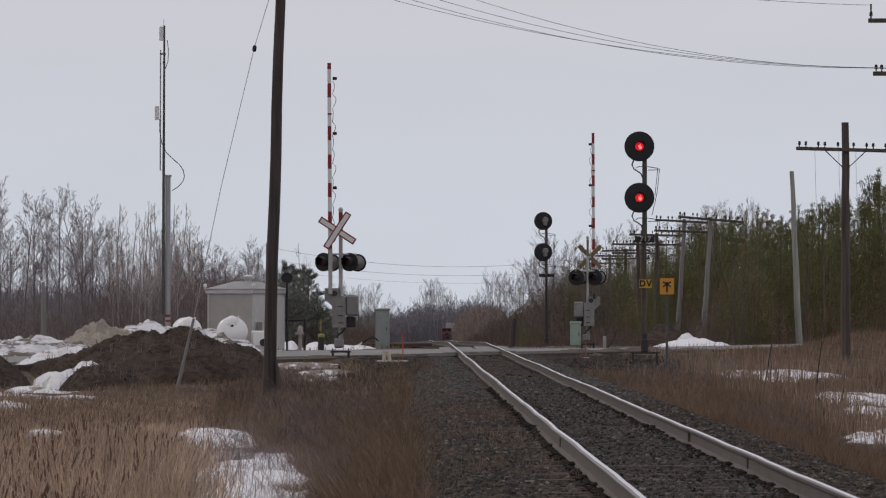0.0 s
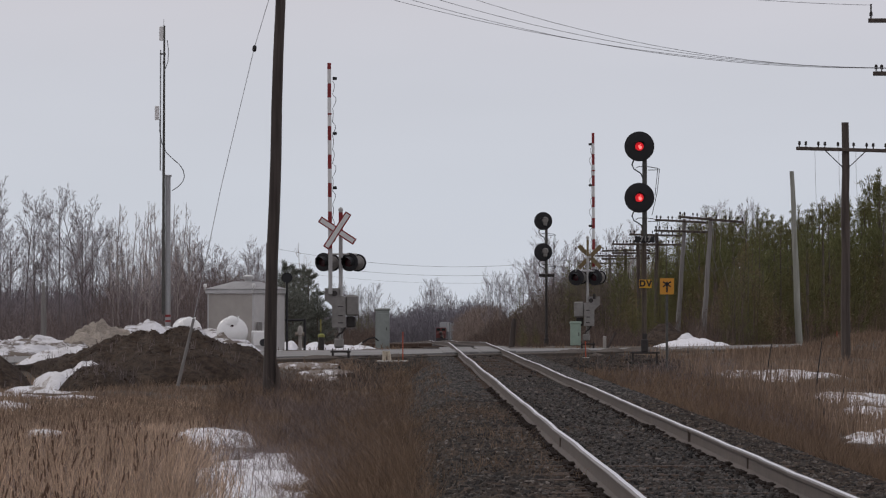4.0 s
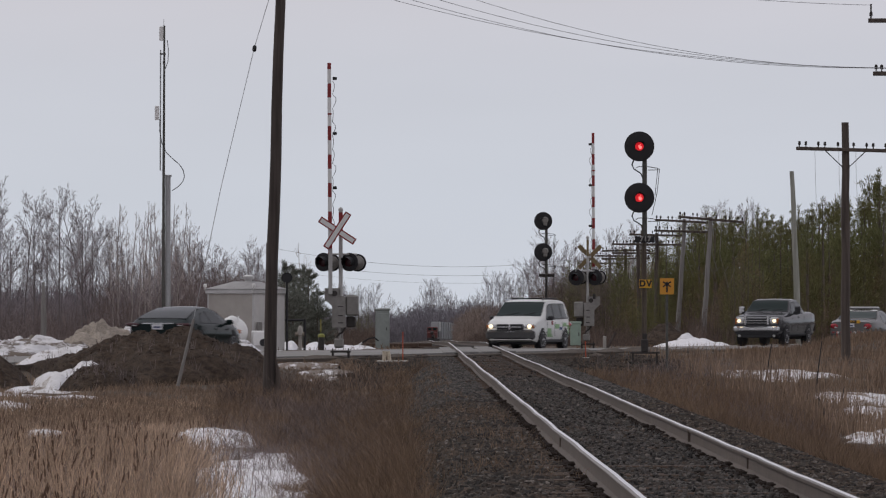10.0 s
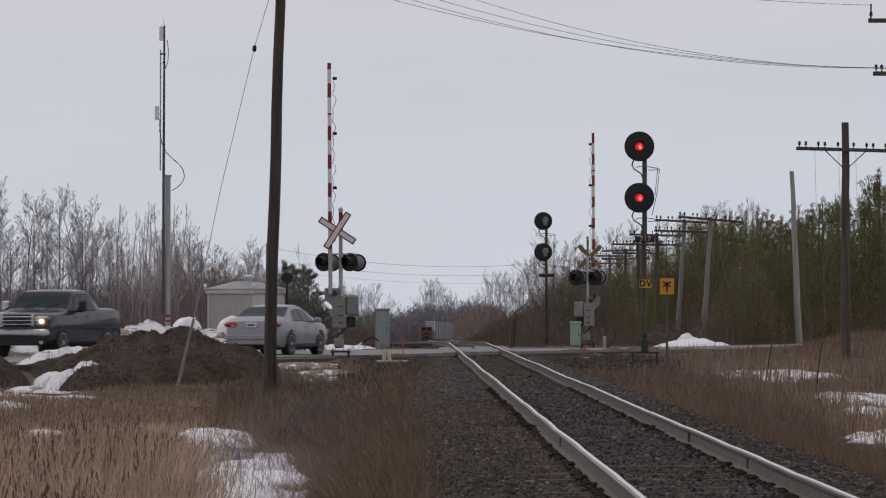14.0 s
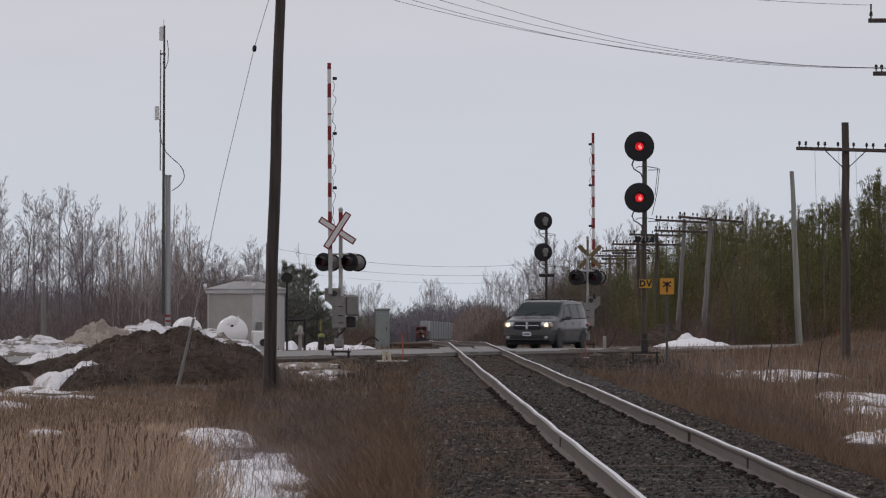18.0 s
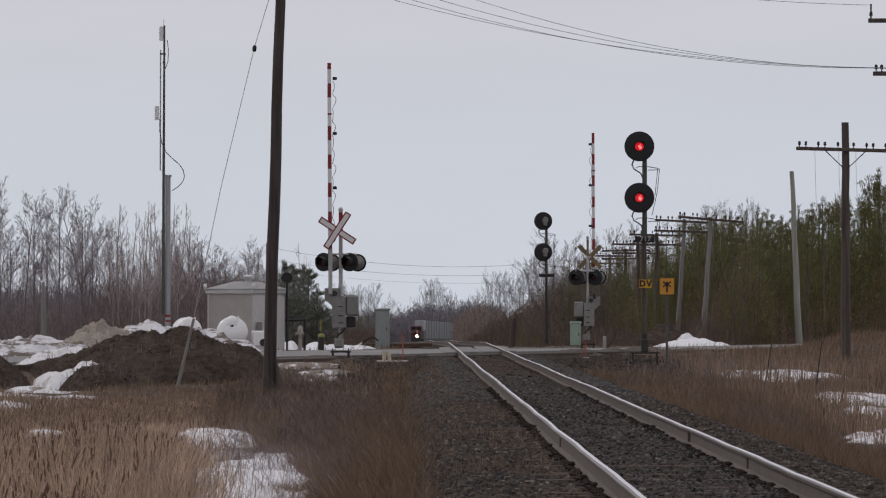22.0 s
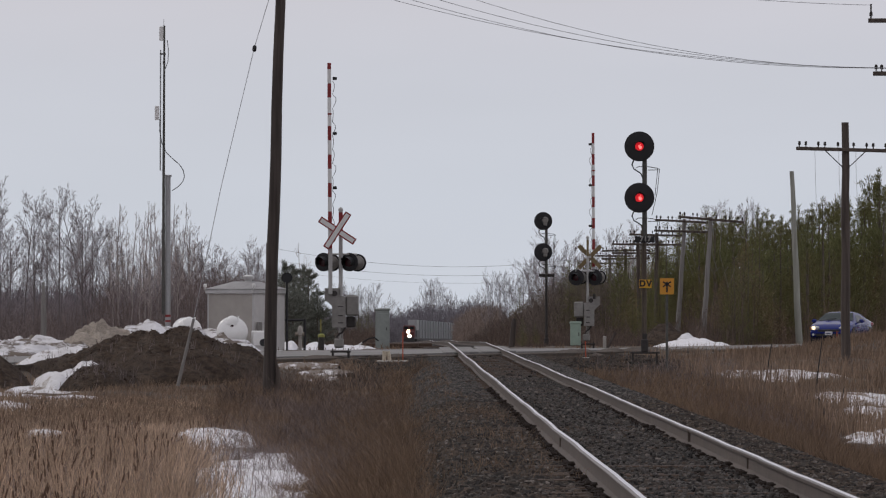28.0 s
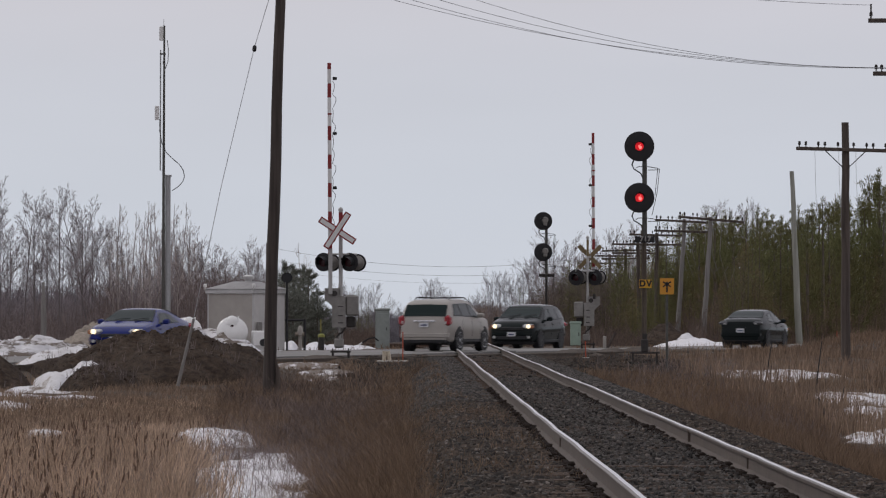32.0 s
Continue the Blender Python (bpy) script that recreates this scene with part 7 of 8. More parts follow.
hh = (0.74 - 0.50 * smooth01((cy_ - 92) / 66)) * rng.uniform(0.75, 1.15, n)
g = Geo()
for x, y, z, h in zip(cx_, cy_, cz_, hh):
    lx = rng.normal(0.08, 0.16)
    top = Vector((x + lx * h, y, z + h))
    d = Vector((lx, 0, 1)).normalized()
    r = 0.0095 * max(1.0, y / 130)
    g.tube([top - d * 0.10, top - d * 0.09, top - d * 0.02, top], [r * 0.5, r, r, r * 0.4], 5)
    g.tube([(x, y, z), top - d * 0.12], 0.004, 3, False)
solid("cattail_heads", g, M_CATTAIL, "dark brown cattail heads above the reeds", "cattails", kind="stuff", smooth=None)

# bent stems fallen over the snow
blades("bramble_thicket", 1500, 111, 120, lambda y: 0 * y - 3.15, lambda y: 0 * y - 2.15, lambda x, y: 0.24 + 0 * x, 0.005, M_UNDER, "dark matted tangle of bare stems across the snow", "shrubs", lean=0.8, snow_left=1.0)
blades("bramble_thicket", 700, 90, 95, lambda y: 0 * y - 1.9, lambda y: 0 * y - 1.3, lambda x, y: 0.22 + 0 * x, 0.005, M_GRASS, "brown tangle of dead grass across the snow", "shrubs", lean=0.8, snow_left=1.0)
blades("fallen_stems", 420, 84, 128, lambda y: -0.0310 * y, lambda y: -0.0165 * y, lambda x, y: 0.55 + 0 * x, 0.007, M_UNDER, "bent dead stems leaning over the snow patch", "reeds", lean=0.8, snow_left=1.0)
# matted shrubs on the left embankment
pick_tops = HEAP_TOPS[np.random.default_rng(9).integers(0, len(HEAP_TOPS), 420)]
g = Geo()
tuft_rng = random.Random(17)
for p in pick_tops:
    if p[2] > 0.45 or p[1] > 182:
        continue
    for k in range(3):
        a = Vector((p[0] + tuft_rng.uniform(-0.06, 0.06), p[1], p[2] - 0.02))
        b = a + Vector((tuft_rng.uniform(-0.10, 0.10), tuft_rng.uniform(-0.05, 0.05), tuft_rng.uniform(0.10, 0.30)))
        g.tube([a, b], [0.007, 0.003], 3, False)
solid("grass_tufts", g, M_UNDER, "sparse dead grass stalks rooted in the earth heap", "grass", kind="stuff", smooth=None)
blades("bramble_thicket", 9000, 112, 176, lambda y: 0 * y - 4.2, lambda y: 0 * y - 0.6, lambda x, y: 0.55 + 0 * x, 0.006, M_BRUSH, "tangle of bare reddish shrubs in the ditch", "shrubs", lean=0.55, patch=(1.1, 0.21, 0.35))
blades("bramble_thicket", 7000, 98, 150, lambda y: 0 * y - 3.3, lambda y: 0 * y - 1.5, lambda x, y: 0.50 + 0 * x, 0.005, M_UNDER, "dark matted tangle of bare stems beside the snow", "shrubs", lean=0.7, patch=(1.6, 0.17, 0.0), snow_left=0.35)
blades("bramble_thicket", 3500, 76, 150, lambda y: 0 * y - 2.2, lambda y: 0 * y - 0.7, lambda x, y: 0.55 + 0 * x, 0.004, M_UNDER, "dark matted tangle of bare stems beside the snow", "shrubs", lean=0.9, patch=(1.6, 0.3, 0.2), snow_left=0.3)
blades("bramble_thicket", 11000, 74, 150, lambda y: 0 * y - 1.75, lambda y: 0 * y - 0.1, lambda x, y: 0.40 + 0 * x, 0.005, M_BRUSH, "dark brown tangle of bare stems on the slope", "shrubs", lean=0.6, patch=(1.6, 0.3, -0.3))
blades("grass_tufts", 2600, 68, 80, lambda y: 0 * y - 1.35, lambda y: 0 * y - 0.35, lambda x, y: 0.30 + 0 * x, 0.006, M_REED, "pale straw-coloured grass tufts on the slope", "grass", lean=0.5, patch=(2.6, 0.8, 0.45))
blades("grass_tufts", 6500, 78, 190, lambda y: 0 * y - 1.8, lambda y: 0 * y + 0.2, lambda x, y: 0.38 + 0 * x, 0.006, M_REEDDARK, "pale straw-coloured grass tufts on the slope", "grass", lean=0.5, patch=(2.1, 0.33, 0.1))
blades("grass_tufts", 9000, 84, 190, lambda y: 0 * y + 5.0, lambda y: 6.6 + 2.4 * smooth01((y - 118) / 12), lambda x, y: 0.40 + 0 * x, 0.006, M_REEDDARK, "pale straw-coloured grass tufts on the slope", "grass", lean=0.4, patch=(1.7, 0.23, 0.4))
blades("bramble_thicket", 6500, 80, 140, lambda y: 0 * y + 4.85, lambda y: 0 * y + 7.2, lambda x, y: 0.42 + 0 * x, 0.006, M_UNDER, "dark bare stems tangled in the grass", "shrubs", lean=0.4, patch=(1.9, 0.31, 0.2))
blades("bramble_thicket", 6000, 120, 200, lambda y: 0 * y + 5.2, lambda y: 0 * y + 9.5, lambda x, y: 0.55 + 0 * x, 0.005, M_UNDER, "dark bare stems tangled in the grass", "shrubs", lean=0.4, patch=(1.3, 0.19, 0.5))


# ---- trees ----
def limbed(seed, height, base, width, limbs, twig_r, lean=0.0, stems=1, levels=3, droop=0.0):
    """Trunk and crown of a leafless tree: straight rising limbs that branch again and again. Two meshes."""
    r = random.Random(seed)
    trunk, crown = Geo(), Geo()

    def shoot(p, d, length, rad, level):
        mid = p + d * length * 0.5
        way = (d + Vector((r.gauss(0, 0.08), r.gauss(0, 0.08), 0.15 - droop))).normalized()
        end = mid + way * length * 0.5
        crown.tube([p, mid, end], [rad, rad * 0.75, max(rad * 0.4, twig_r * 0.55)], 3, False)
        if level == 0:
            return
        kids = (0, 4, 5, 5)[level]
        for k in range(kids):
            f = 0.22 + 0.78 * (k + r.random()) / kids
            q, along = (p.lerp(mid, f * 2), d) if f < 0.5 else (mid.lerp(end, f * 2 - 1), way)
            side = along.cross(Vector((r.gauss(0, 1), r.gauss(0, 1), r.gauss(0, 1)))).normalized()
            turned = (along + side * r.uniform(0.35, 0.85) + Vector((0, 0, 0.12 - droop))).normalized()
            shoot(q, turned, length * r.uniform(0.34, 0.56) * (1.2 - 0.4 * f), max(rad * 0.5, twig_r * 0.8), level - 1)

    for stem in range(stems):
        tall = height * (0.90 if stem == 0 else r.uniform(0.66, 0.84))
        tr = tall * 0.0088
        a0 = r.uniform(0, 6.28)
        out = 0.0 if stem == 0 else r.uniform(0.10, 0.17)
        pts, x, y = [Vector((0, 0, -0.3))], 0.0, 0.0
        for i in range(1, 10):
            x += (lean * (0.5 + i / 9) + out * math.cos(a0) * (1.3 - i / 9) + r.gauss(0, 0.012)) * tall / 9
            y += (out * math.sin(a0) * (1.3 - i / 9) + r.gauss(0, 0.012)) * tall / 9
            pts.append(Vector((x, y, tall * i / 9)))
        trunk.tube(pts, [tr * (1 - 0.9 * (i / 9) ** 0.8) + twig_r * 0.5 for i in range(10)], 6)
        for k in range(max(5, limbs // stems)):
            u = (k + r.random()) / max(5, limbs // stems)
            at = (base + (0.98 - base) * u) * 9
            i = min(int(at), 8)
            p = pts[i].lerp(pts[i + 1], at - i)
            az = k * 2.4 + r.uniform(-0.6, 0.6)
            steep = 0.78 - 0.42 * u + r.gauss(0, 0.10)
            d = Vector((math.sin(steep) * math.cos(az) + lean * 0.6, math.sin(steep) * math.sin(az), math.cos(steep))).normalized()
            shoot(p, d, height * width * 1.9 * (1 - 0.55 * u) * r.uniform(0.65, 1.15), max(tr * 0.42 * (1.1 - u), twig_r * 1.2), levels)
    return trunk, crown


def branchy(seed, height, spread, limbs, lean=0.05, twig_r=0.009, bare_to=0.25):
    """Trunk and crown of a slim leafless tree with one leader, two meshes."""
    r = random.Random(seed)
    trunk, crown = Geo(), Geo()
    tr = height * 0.0055 + 0.012
    pts = [Vector((0, 0, -0.3))]
    drift = Vector((r.uniform(-lean, lean), r.uniform(-lean, lean), 0))
    for i in range(1, 8):
        pts.append(Vector((drift.x * i + r.uniform(-0.08, 0.08), drift.y * i + r.uniform(-0.08, 0.08), height * 0.96 * i / 7)))
    trunk.tube(pts, [tr * (1 - 0.85 * i / 7) for i in range(8)], 6)

    def at(f):
        k = f * 7
        i = min(int(k), 6)
        return pts[i].lerp(pts[i + 1], k - i)

    def grow(p, d, length, rad, level):
        mid = p + d * length * 0.5 + Vector((r.uniform(-1, 1), r.uniform(-1, 1), r.uniform(-0.4, 0.6))) * length * 0.07
        end = p + d * length + Vector((0, 0, 1)) * length * 0.16
        crown.tube([p, mid, end], [rad, rad * 0.75, rad * 0.35], 3, False)
        if level == 0:
            return
        for k in range(r.randint(3, 6)):
            f = r.uniform(0.25, 1.0)
            q = p.lerp(mid, f * 2) if f < 0.5 else mid.lerp(end, f * 2 - 1)
            nd = (d + Vector((r.uniform(-0.7, 0.7), r.uniform(-0.7, 0.7), r.uniform(-0.1, 0.6)))).normalized()
            grow(q, nd, length * r.uniform(0.35, 0.6), max(rad * 0.5, twig_r * 0.6), level - 1)

    for k in range(limbs):
        f = bare_to + (0.97 - bare_to) * (k + r.random()) / limbs
        a = r.uniform(0, 6.28)
        d = Vector((math.cos(a), math.sin(a), r.uniform(0.5, 1.1) + f * 0.6)).normalized()
        grow(at(f), d, height * spread * (1.15 - 0.75 * f) * r.uniform(0.6, 1.15), max(tr * 0.34 * (1.1 - f), twig_r), 2)
    return trunk, crown


def bare_tree(label, meshes, twigs=None, bark=None):
    t = thing("bare_tree", label, "tree", group="bare trees")
    part("trunk", meshes[0], bark or M_BARK, t, smooth=40)
    part("crown", meshes[1], twigs or M_TWIG, t, smooth=None)
    return t


def plant(src, places):
    src_used = False
    for x, y, s, rz in places:
        m = Matrix.LocRotScale((x, y, float(ground(x, y))), Euler((0, 0, rz)), None)
        ob = src if not src_used else copy_thing(src, m)
        src_used = True
        ob.scale = (s, s, s * 1.0)
        ob.location, ob.rotation_euler = m.translation, Euler((0, 0, rz))


GREYT = "bare grey deciduous tree at the wood's edge"
kinds = [bare_tree(GREYT, limbed(1, 9.0, 0.34, 0.16, 15, 0.0072, stems=2)),
         bare_tree("slender bare grey tree with upright branches", limbed(2, 9.5, 0.38, 0.11, 16, 0.0072)),
         bare_tree("leaning bare tree with a spreading crown", limbed(3, 8.6, 0.45, 0.19, 13, 0.0075, lean=0.20, droop=0.10)),
         bare_tree("thin bare poplar sapling with few branches", branchy(4, 9.2, 0.15, 14, 0.09, 0.008, 0.30), M_TWIGPALE, M_BARKPALE),
         bare_tree("low bare grey tree branching from the ground", limbed(5, 8.0, 0.10, 0.18, 21, 0.0075, stems=3)),
         bare_tree("bare grey tree with a broad rounded crown", limbed(6, 9.0, 0.28, 0.23, 20, 0.0075, stems=2))]
pr = random.Random(21)
spots = {k: [] for k in range(6)}


def wood_tree(k, bearing, top, y, s=1.0):
    """Plants a tree of a kind at a bearing (x over y) so that it reaches the slope top (height over y)."""
    x = bearing * y
    tall = (9.0, 9.5, 8.6, 9.2, 8.0, 9.0)[k]
    spots[k].append((x, y, (1.33 + top * y - float(ground(x, y))) / tall * s, pr.uniform(0, 6.28)))


# the tallest trees of the wood: kind, bearing, slope to the top, distance
for k, b, top, y in ((1, -0.0602, 0.0205, 408), (0, -0.0611, 0.0165, 430), (4, -0.0586, 0.0120, 450), (0, -0.0551, 0.0165, 420), (1, -0.0532, 0.0168, 425), (0, -0.0514, 0.0172, 415), (2, -0.0566, 0.0160, 430),
                    (0, -0.0480, 0.0163, 418), (2, -0.0470, 0.0168, 420), (5, -0.0466, 0.0150, 440), (1, -0.0440, 0.0138, 470), (4, -0.0428, 0.0115, 480), (4, -0.0335, 0.0118, 455), (0, -0.0318, 0.0108, 470), (4, -0.0304, 0.0098, 480),
                    (4, -0.0278, 0.0092, 490), (1, -0.0220, 0.0098, 480), (4, -0.0236, 0.0080, 500), (3, -0.0155, 0.0105, 420), (3, -0.0143, 0.0085, 430), (4, -0.0360, 0.0105, 480), (4, -0.0350, 0.0112, 470)):
    wood_tree(k, b, top, y)
# thin pale poplars round the mast
for i in range(30):
    b = -0.0440 + 0.0135 * (i + pr.random()) / 30
    wood_tree(3, b, pr.uniform(0.0105, 0.0170) - 0.25 * max(0.0, b + 0.0345), pr.uniform(400, 470))
# lower trees fill the wood behind
for i in range(16):
    b = -0.0610 + 0.043 * (i + pr.random()) / 16
    wood_tree(pr.choice([0, 1, 4, 4, 5]), b, pr.uniform(0.0085, 0.0130) - 0.10 * max(0.0, b + 0.040), pr.uniform(470, 540))
# single trees in the distance, along the line
beyond_road = ((0.0186, 0.0085, 520, 0), (0.0200, 0.0100, 500, 4), (0.0215, 0.0112, 480, 0), (0.0230, 0.0095, 470, 1), (0.0246, 0.0098, 470, 4), (0.0262, 0.0105, 450, 0), (0.0278, 0.0112, 450, 1), (0.0292, 0.0120, 445, 0), (0.0205, 0.0108, 490, 5),
               (0.0308, 0.0132, 455, 1), (0.0320, 0.0142, 430, 3), (0.0332, 0.0138, 435, 1), (0.0345, 0.0130, 430, 3), (0.0238, 0.0102, 460, 5), (0.0312, 0.0125, 440, 0))
behind_conifers = ((0.0455, 0.0155, 420, 4), (0.0470, 0.0160, 425, 0), (0.0484, 0.0165, 415, 0), (0.0496, 0.0163, 418, 1), (0.0508, 0.0158, 408, 4), (0.0606, 0.0175, 395, 3), (0.0622, 0.0182, 400, 3), (0.0598, 0.0165, 405, 3), (0.0640, 0.0160, 405, 0))
for b, top, y, k in (*beyond_road, *behind_conifers):
    wood_tree(k, b, top, y)
for k, src in enumerate(kinds):
    plant(src, spots[k])
FART = "distant bare tree with a rounded crown"
far_kinds = [bare_tree(FART, limbed(11, 8.6, 0.40, 0.22, 16, 0.014, levels=2), M_FARTWIG), bare_tree(FART, limbed(12, 8.8, 0.38, 0.13, 15, 0.014, levels=2), M_FARTWIG), bare_tree(FART, limbed(13, 8.0, 0.36, 0.24, 16, 0.014, stems=2, levels=2), M_FARTWIG)]
far_spots = {0: [], 1: [], 2: []}
for bearing, top, y, k in ((0.0034, 0.0040, 2420, 0), (0.0024, 0.0028, 2430, 2), (0.0042, 0.0034, 2440, 2), (0.0058, 0.0030, 2430, 1), (0.0063, 0.0022, 2450, 1), (0.0047, 0.0022, 2450, 0), (-0.0088, 0.0028, 760, 2), (-0.0068, 0.0038, 740, 1), (-0.0058, 0.0032, 770, 1), (-0.0049, 0.0034, 780, 0), (-0.0014, 0.0010, 2430, 1),
                      (0.0012, 0.0014, 2440, 1), (0.0073, 0.0014, 2440, 2), (-0.0026, 0.0012, 2420, 2), (-0.0098, 0.0034, 740, 0), (0.0124, 0.0046, 640, 2), (0.0136, 0.0050, 610, 0), (0.0146, 0.0042, 620, 2), (0.0103, 0.0024, 900, 1), (0.0114, 0.0030, 680, 1), (0.0158, 0.0046, 590, 0),
                      (0.0170, 0.0058, 560, 1), (0.0178, 0.0066, 545, 0), (0.0150, 0.0040, 600, 1), (0.0086, 0.0012, 2440, 2), (0.0096, 0.0016, 2450, 0)):
    x = bearing * y
    far_spots[k].append((x, y, (1.33 + top * y - float(ground(x, y))) / (8.6, 8.8, 8.0)[k], bearing * 900))
for k, src in enumerate(far_kinds):
    plant(src, far_spots[k])


def young_pine(seed, height, width, label, material, whorls=11, dense=1.0, stiff=0.75):
    """Open whorls of up-curved branches, bushy with long needles towards their ends."""
    r = random.Random(seed)
    t = thing("conifer", label, "conifer", group="conifers")
    trunk = Geo().tube([(0, 0, -0.2), (0.03, 0, height * 0.5), (0, 0, height * 0.98)], [height * 0.016, height * 0.011, 0.014], 6)
    vs, fs = [], []

    def tuft(c, d, n, ln):
        for _ in range(n):
            v = (d + Vector((r.uniform(-0.8, 0.8), r.uniform(-0.8, 0.8), r.uniform(-0.6, 0.8)))).normalized()
            nn = Vector((r.uniform(-1, 1), r.uniform(-1, 1), r.uniform(-1, 1))).cross(v).normalized()
            b, w = len(vs), r.uniform(0.007, 0.014)
            q = c + Vector((r.uniform(-0.07, 0.07), r.uniform(-0.07, 0.07), r.uniform(-0.07, 0.07)))
            k = ln * r.uniform(0.6, 1.2)
            vs.extend([q, q + v * k * 0.5 + nn * w, q + v * k, q + v * k * 0.5 - nn * w])
            fs.append((b, b + 1, b + 2, b + 3))

    for i in range(whorls):
        f = (i + r.uniform(-0.25, 0.25)) / whorls
        f = min(max(f, 0.02), 0.97)
        z = height * (0.06 + 0.92 * f)
        reach = width * (1 - f) ** 0.7 + 0.12
        for k in range(r.randint(5, 7)):
            a = r.uniform(0, 6.28)
            rr = reach * r.uniform(0.65, 1.12)
            p = [Vector((0, 0, z)), Vector((math.cos(a) * rr * 0.6, math.sin(a) * rr * 0.6, z + rr * 0.2)), Vector((math.cos(a) * rr, math.sin(a) * rr, z + rr * stiff))]
            for e0, e1 in ((p[0], p[1]), (p[1], p[2])):
                b, w = len(vs), Vector((-math.sin(a), math.cos(a), 0)) * 0.012
                vs.extend([e0 - w, e0 + w, e1 + w, e1 - w])
                fs.append((b, b + 1, b + 2, b + 3))
            steps = max(3, int(rr / 0.13))
            for j in range(steps):
                g0 = 0.25 + 0.75 * j / (steps - 1)
                c = p[0].lerp(p[1], g0 * 2) if g0 < 0.5 else p[1].lerp(p[2], g0 * 2 - 1)
                d = ((p[2] - p[1]) if g0 > 0.5 else (p[1] - p[0])).normalized()
                tuft(c, d, int(14 * dense), 0.17)
    for j in range(8):
        tuft(Vector((0, 0, height * (0.86 + 0.14 * j / 7))), Vector((0, 0, 1)), int(16 * dense), 0.20)
    part("trunk", trunk, M_CONBARK, t)
    ob = new("crown", arrays("crown", np.array([tuple(p) for p in vs]), np.array(fs), material))
    ob.parent = t
    return t


def conifer(seed, height, width, label, layers=26, material=M_NEEDLE):
    r = random.Random(seed)
    t = thing("conifer", label, "conifer", group="conifers")
    part("trunk", Geo().tube([(0, 0, -0.2), (0.03, 0, height * 0.5), (0, 0, height * 0.97)], [height * 0.012, height * 0.008, 0.008], 6), M_CONBARK, t)
    vs, fs = [], []
    for i in range(layers):
        f = i / (layers - 1)
        z = height * (0.05 + 0.95 * f)
        reach = width * (1 - f) ** 0.75 * r.uniform(0.75, 1.15) + 0.05
        for k in range(int(4 + 9 * (1 - f))):
            a = r.uniform(0, 6.28)
            rr = reach * r.uniform(0.55, 1.1)
            nseg = max(2, int(rr / 0.22))
            for j in range(nseg):
                g0 = (j + 0.3) / nseg
                c = Vector((math.cos(a) * rr * g0, math.sin(a) * rr * g0, z + rr * g0 * r.uniform(-0.15, 0.45)))
                for _ in range(8):
                    d = Vector((math.cos(a) + r.uniform(-0.9, 0.9), math.sin(a) + r.uniform(-0.9, 0.9), r.uniform(-0.1, 1.2))).normalized()
                    n = Vector((r.uniform(-1, 1), r.uniform(-1, 1), r.uniform(-1, 1))).cross(d).normalized()
                    ln, wd = r.uniform(0.08, 0.17), r.uniform(0.008, 0.015)
                    b = len(vs)
                    q = c + Vector((r.uniform(-0.16, 0.16), r.uniform(-0.16, 0.16), r.uniform(-0.14, 0.14)))
                    vs += [q, q + d * ln * 0.55 + n * wd, q + d * ln, q + d * ln * 0.55 - n * wd]
                    fs.append((b, b + 1, b + 2, b + 3))
    me = arrays("crown", np.array([tuple(p) for p in vs]), np.array(fs), material)
    ob = new("crown", me)
    ob.parent = t
    return t


M_NEEDLE2 = mat("brown_needles", (0.255, 0.180, 0.098), (0.175, 0.128, 0.072), 0.85, 1.5, 0, big=0.5, bigscale=0.4, island=0.45, big_colour=(0.16, 0.10, 0.05))
cons = [conifer(31, 6.2, 2.2, "dense olive-green cedar in a hedge-like wood"), conifer(32, 7.0, 1.9, "dark green spruce with a pointed top"), conifer(33, 5.4, 2.3, "broad cedar with winter-browned foliage", 24, M_NEEDLE2),
        young_pine(34, 6.4, 1.25, "young pine with upswept dark tufts at its top", M_NEEDLE, stiff=1.15), young_pine(35, 6.0, 1.15, "young pine with sparse whorls of needles", M_NEEDLE, 9, 0.9, stiff=1.25),
        young_pine(36, 3.4, 1.05, "dense dark pine beside the shelter", M_PINE, 12, 1.7, 0.45)]
spots = {0: [], 1: [], 2: [], 3: [], 4: [], 5: []}
# tops of the wood's front rows
for i in range(92):
    b = 0.0365 + 0.038 * (i + pr.random()) / 92
    y = pr.uniform(318, 372)
    if b * y > SLOPE * y + ROAD_C - 8.5 or b * y < 14.6:
        continue
    top = (1.33 + 0.0135 * y + 0.0062 * y * smooth01((b - 0.054) / 0.016)) * pr.uniform(0.82, 1.04) - float(ground(b * y, y))
    spots[pr.choice([3, 3, 4])].append((b * y, y, top / 6.2, pr.uniform(0, 6.28)))
for i in range(26):
    y = pr.uniform(405, 460)
    b = pr.uniform(0.0235, 0.0345)
    spots[pr.choice([0, 0, 3])].append((b * y, y, pr.uniform(0.6, 0.86) + 0.08 * float(smooth01((b - 0.026) / 0.006)), pr.uniform(0, 6.28)))
for i in range(122):
    y = 300 + 150 * pr.random() ** 1.2 if i < 92 else 338 + 50 * pr.random()
    lo, hi = 14.6 + max(0, (y - 380) * -0.0), min(SLOPE * y + ROAD_C - 8.5, 0.074 * y + 1)
    if hi <= lo:
        continue
    x = pr.uniform(lo, hi) if i < 92 else pr.uniform(0.054, 0.073) * y
    if x > hi:
        continue
    if abs(x - 18.3) < 1.2 and y < 322:
        continue
    k = pr.choice([0, 0, 1, 2, 2])
    spots[k].append((x, y, pr.uniform(0.55, 0.86) * (0.92 + 0.22 * smooth01((x / y - 0.035) / 0.03)), pr.uniform(0, 6.28)))
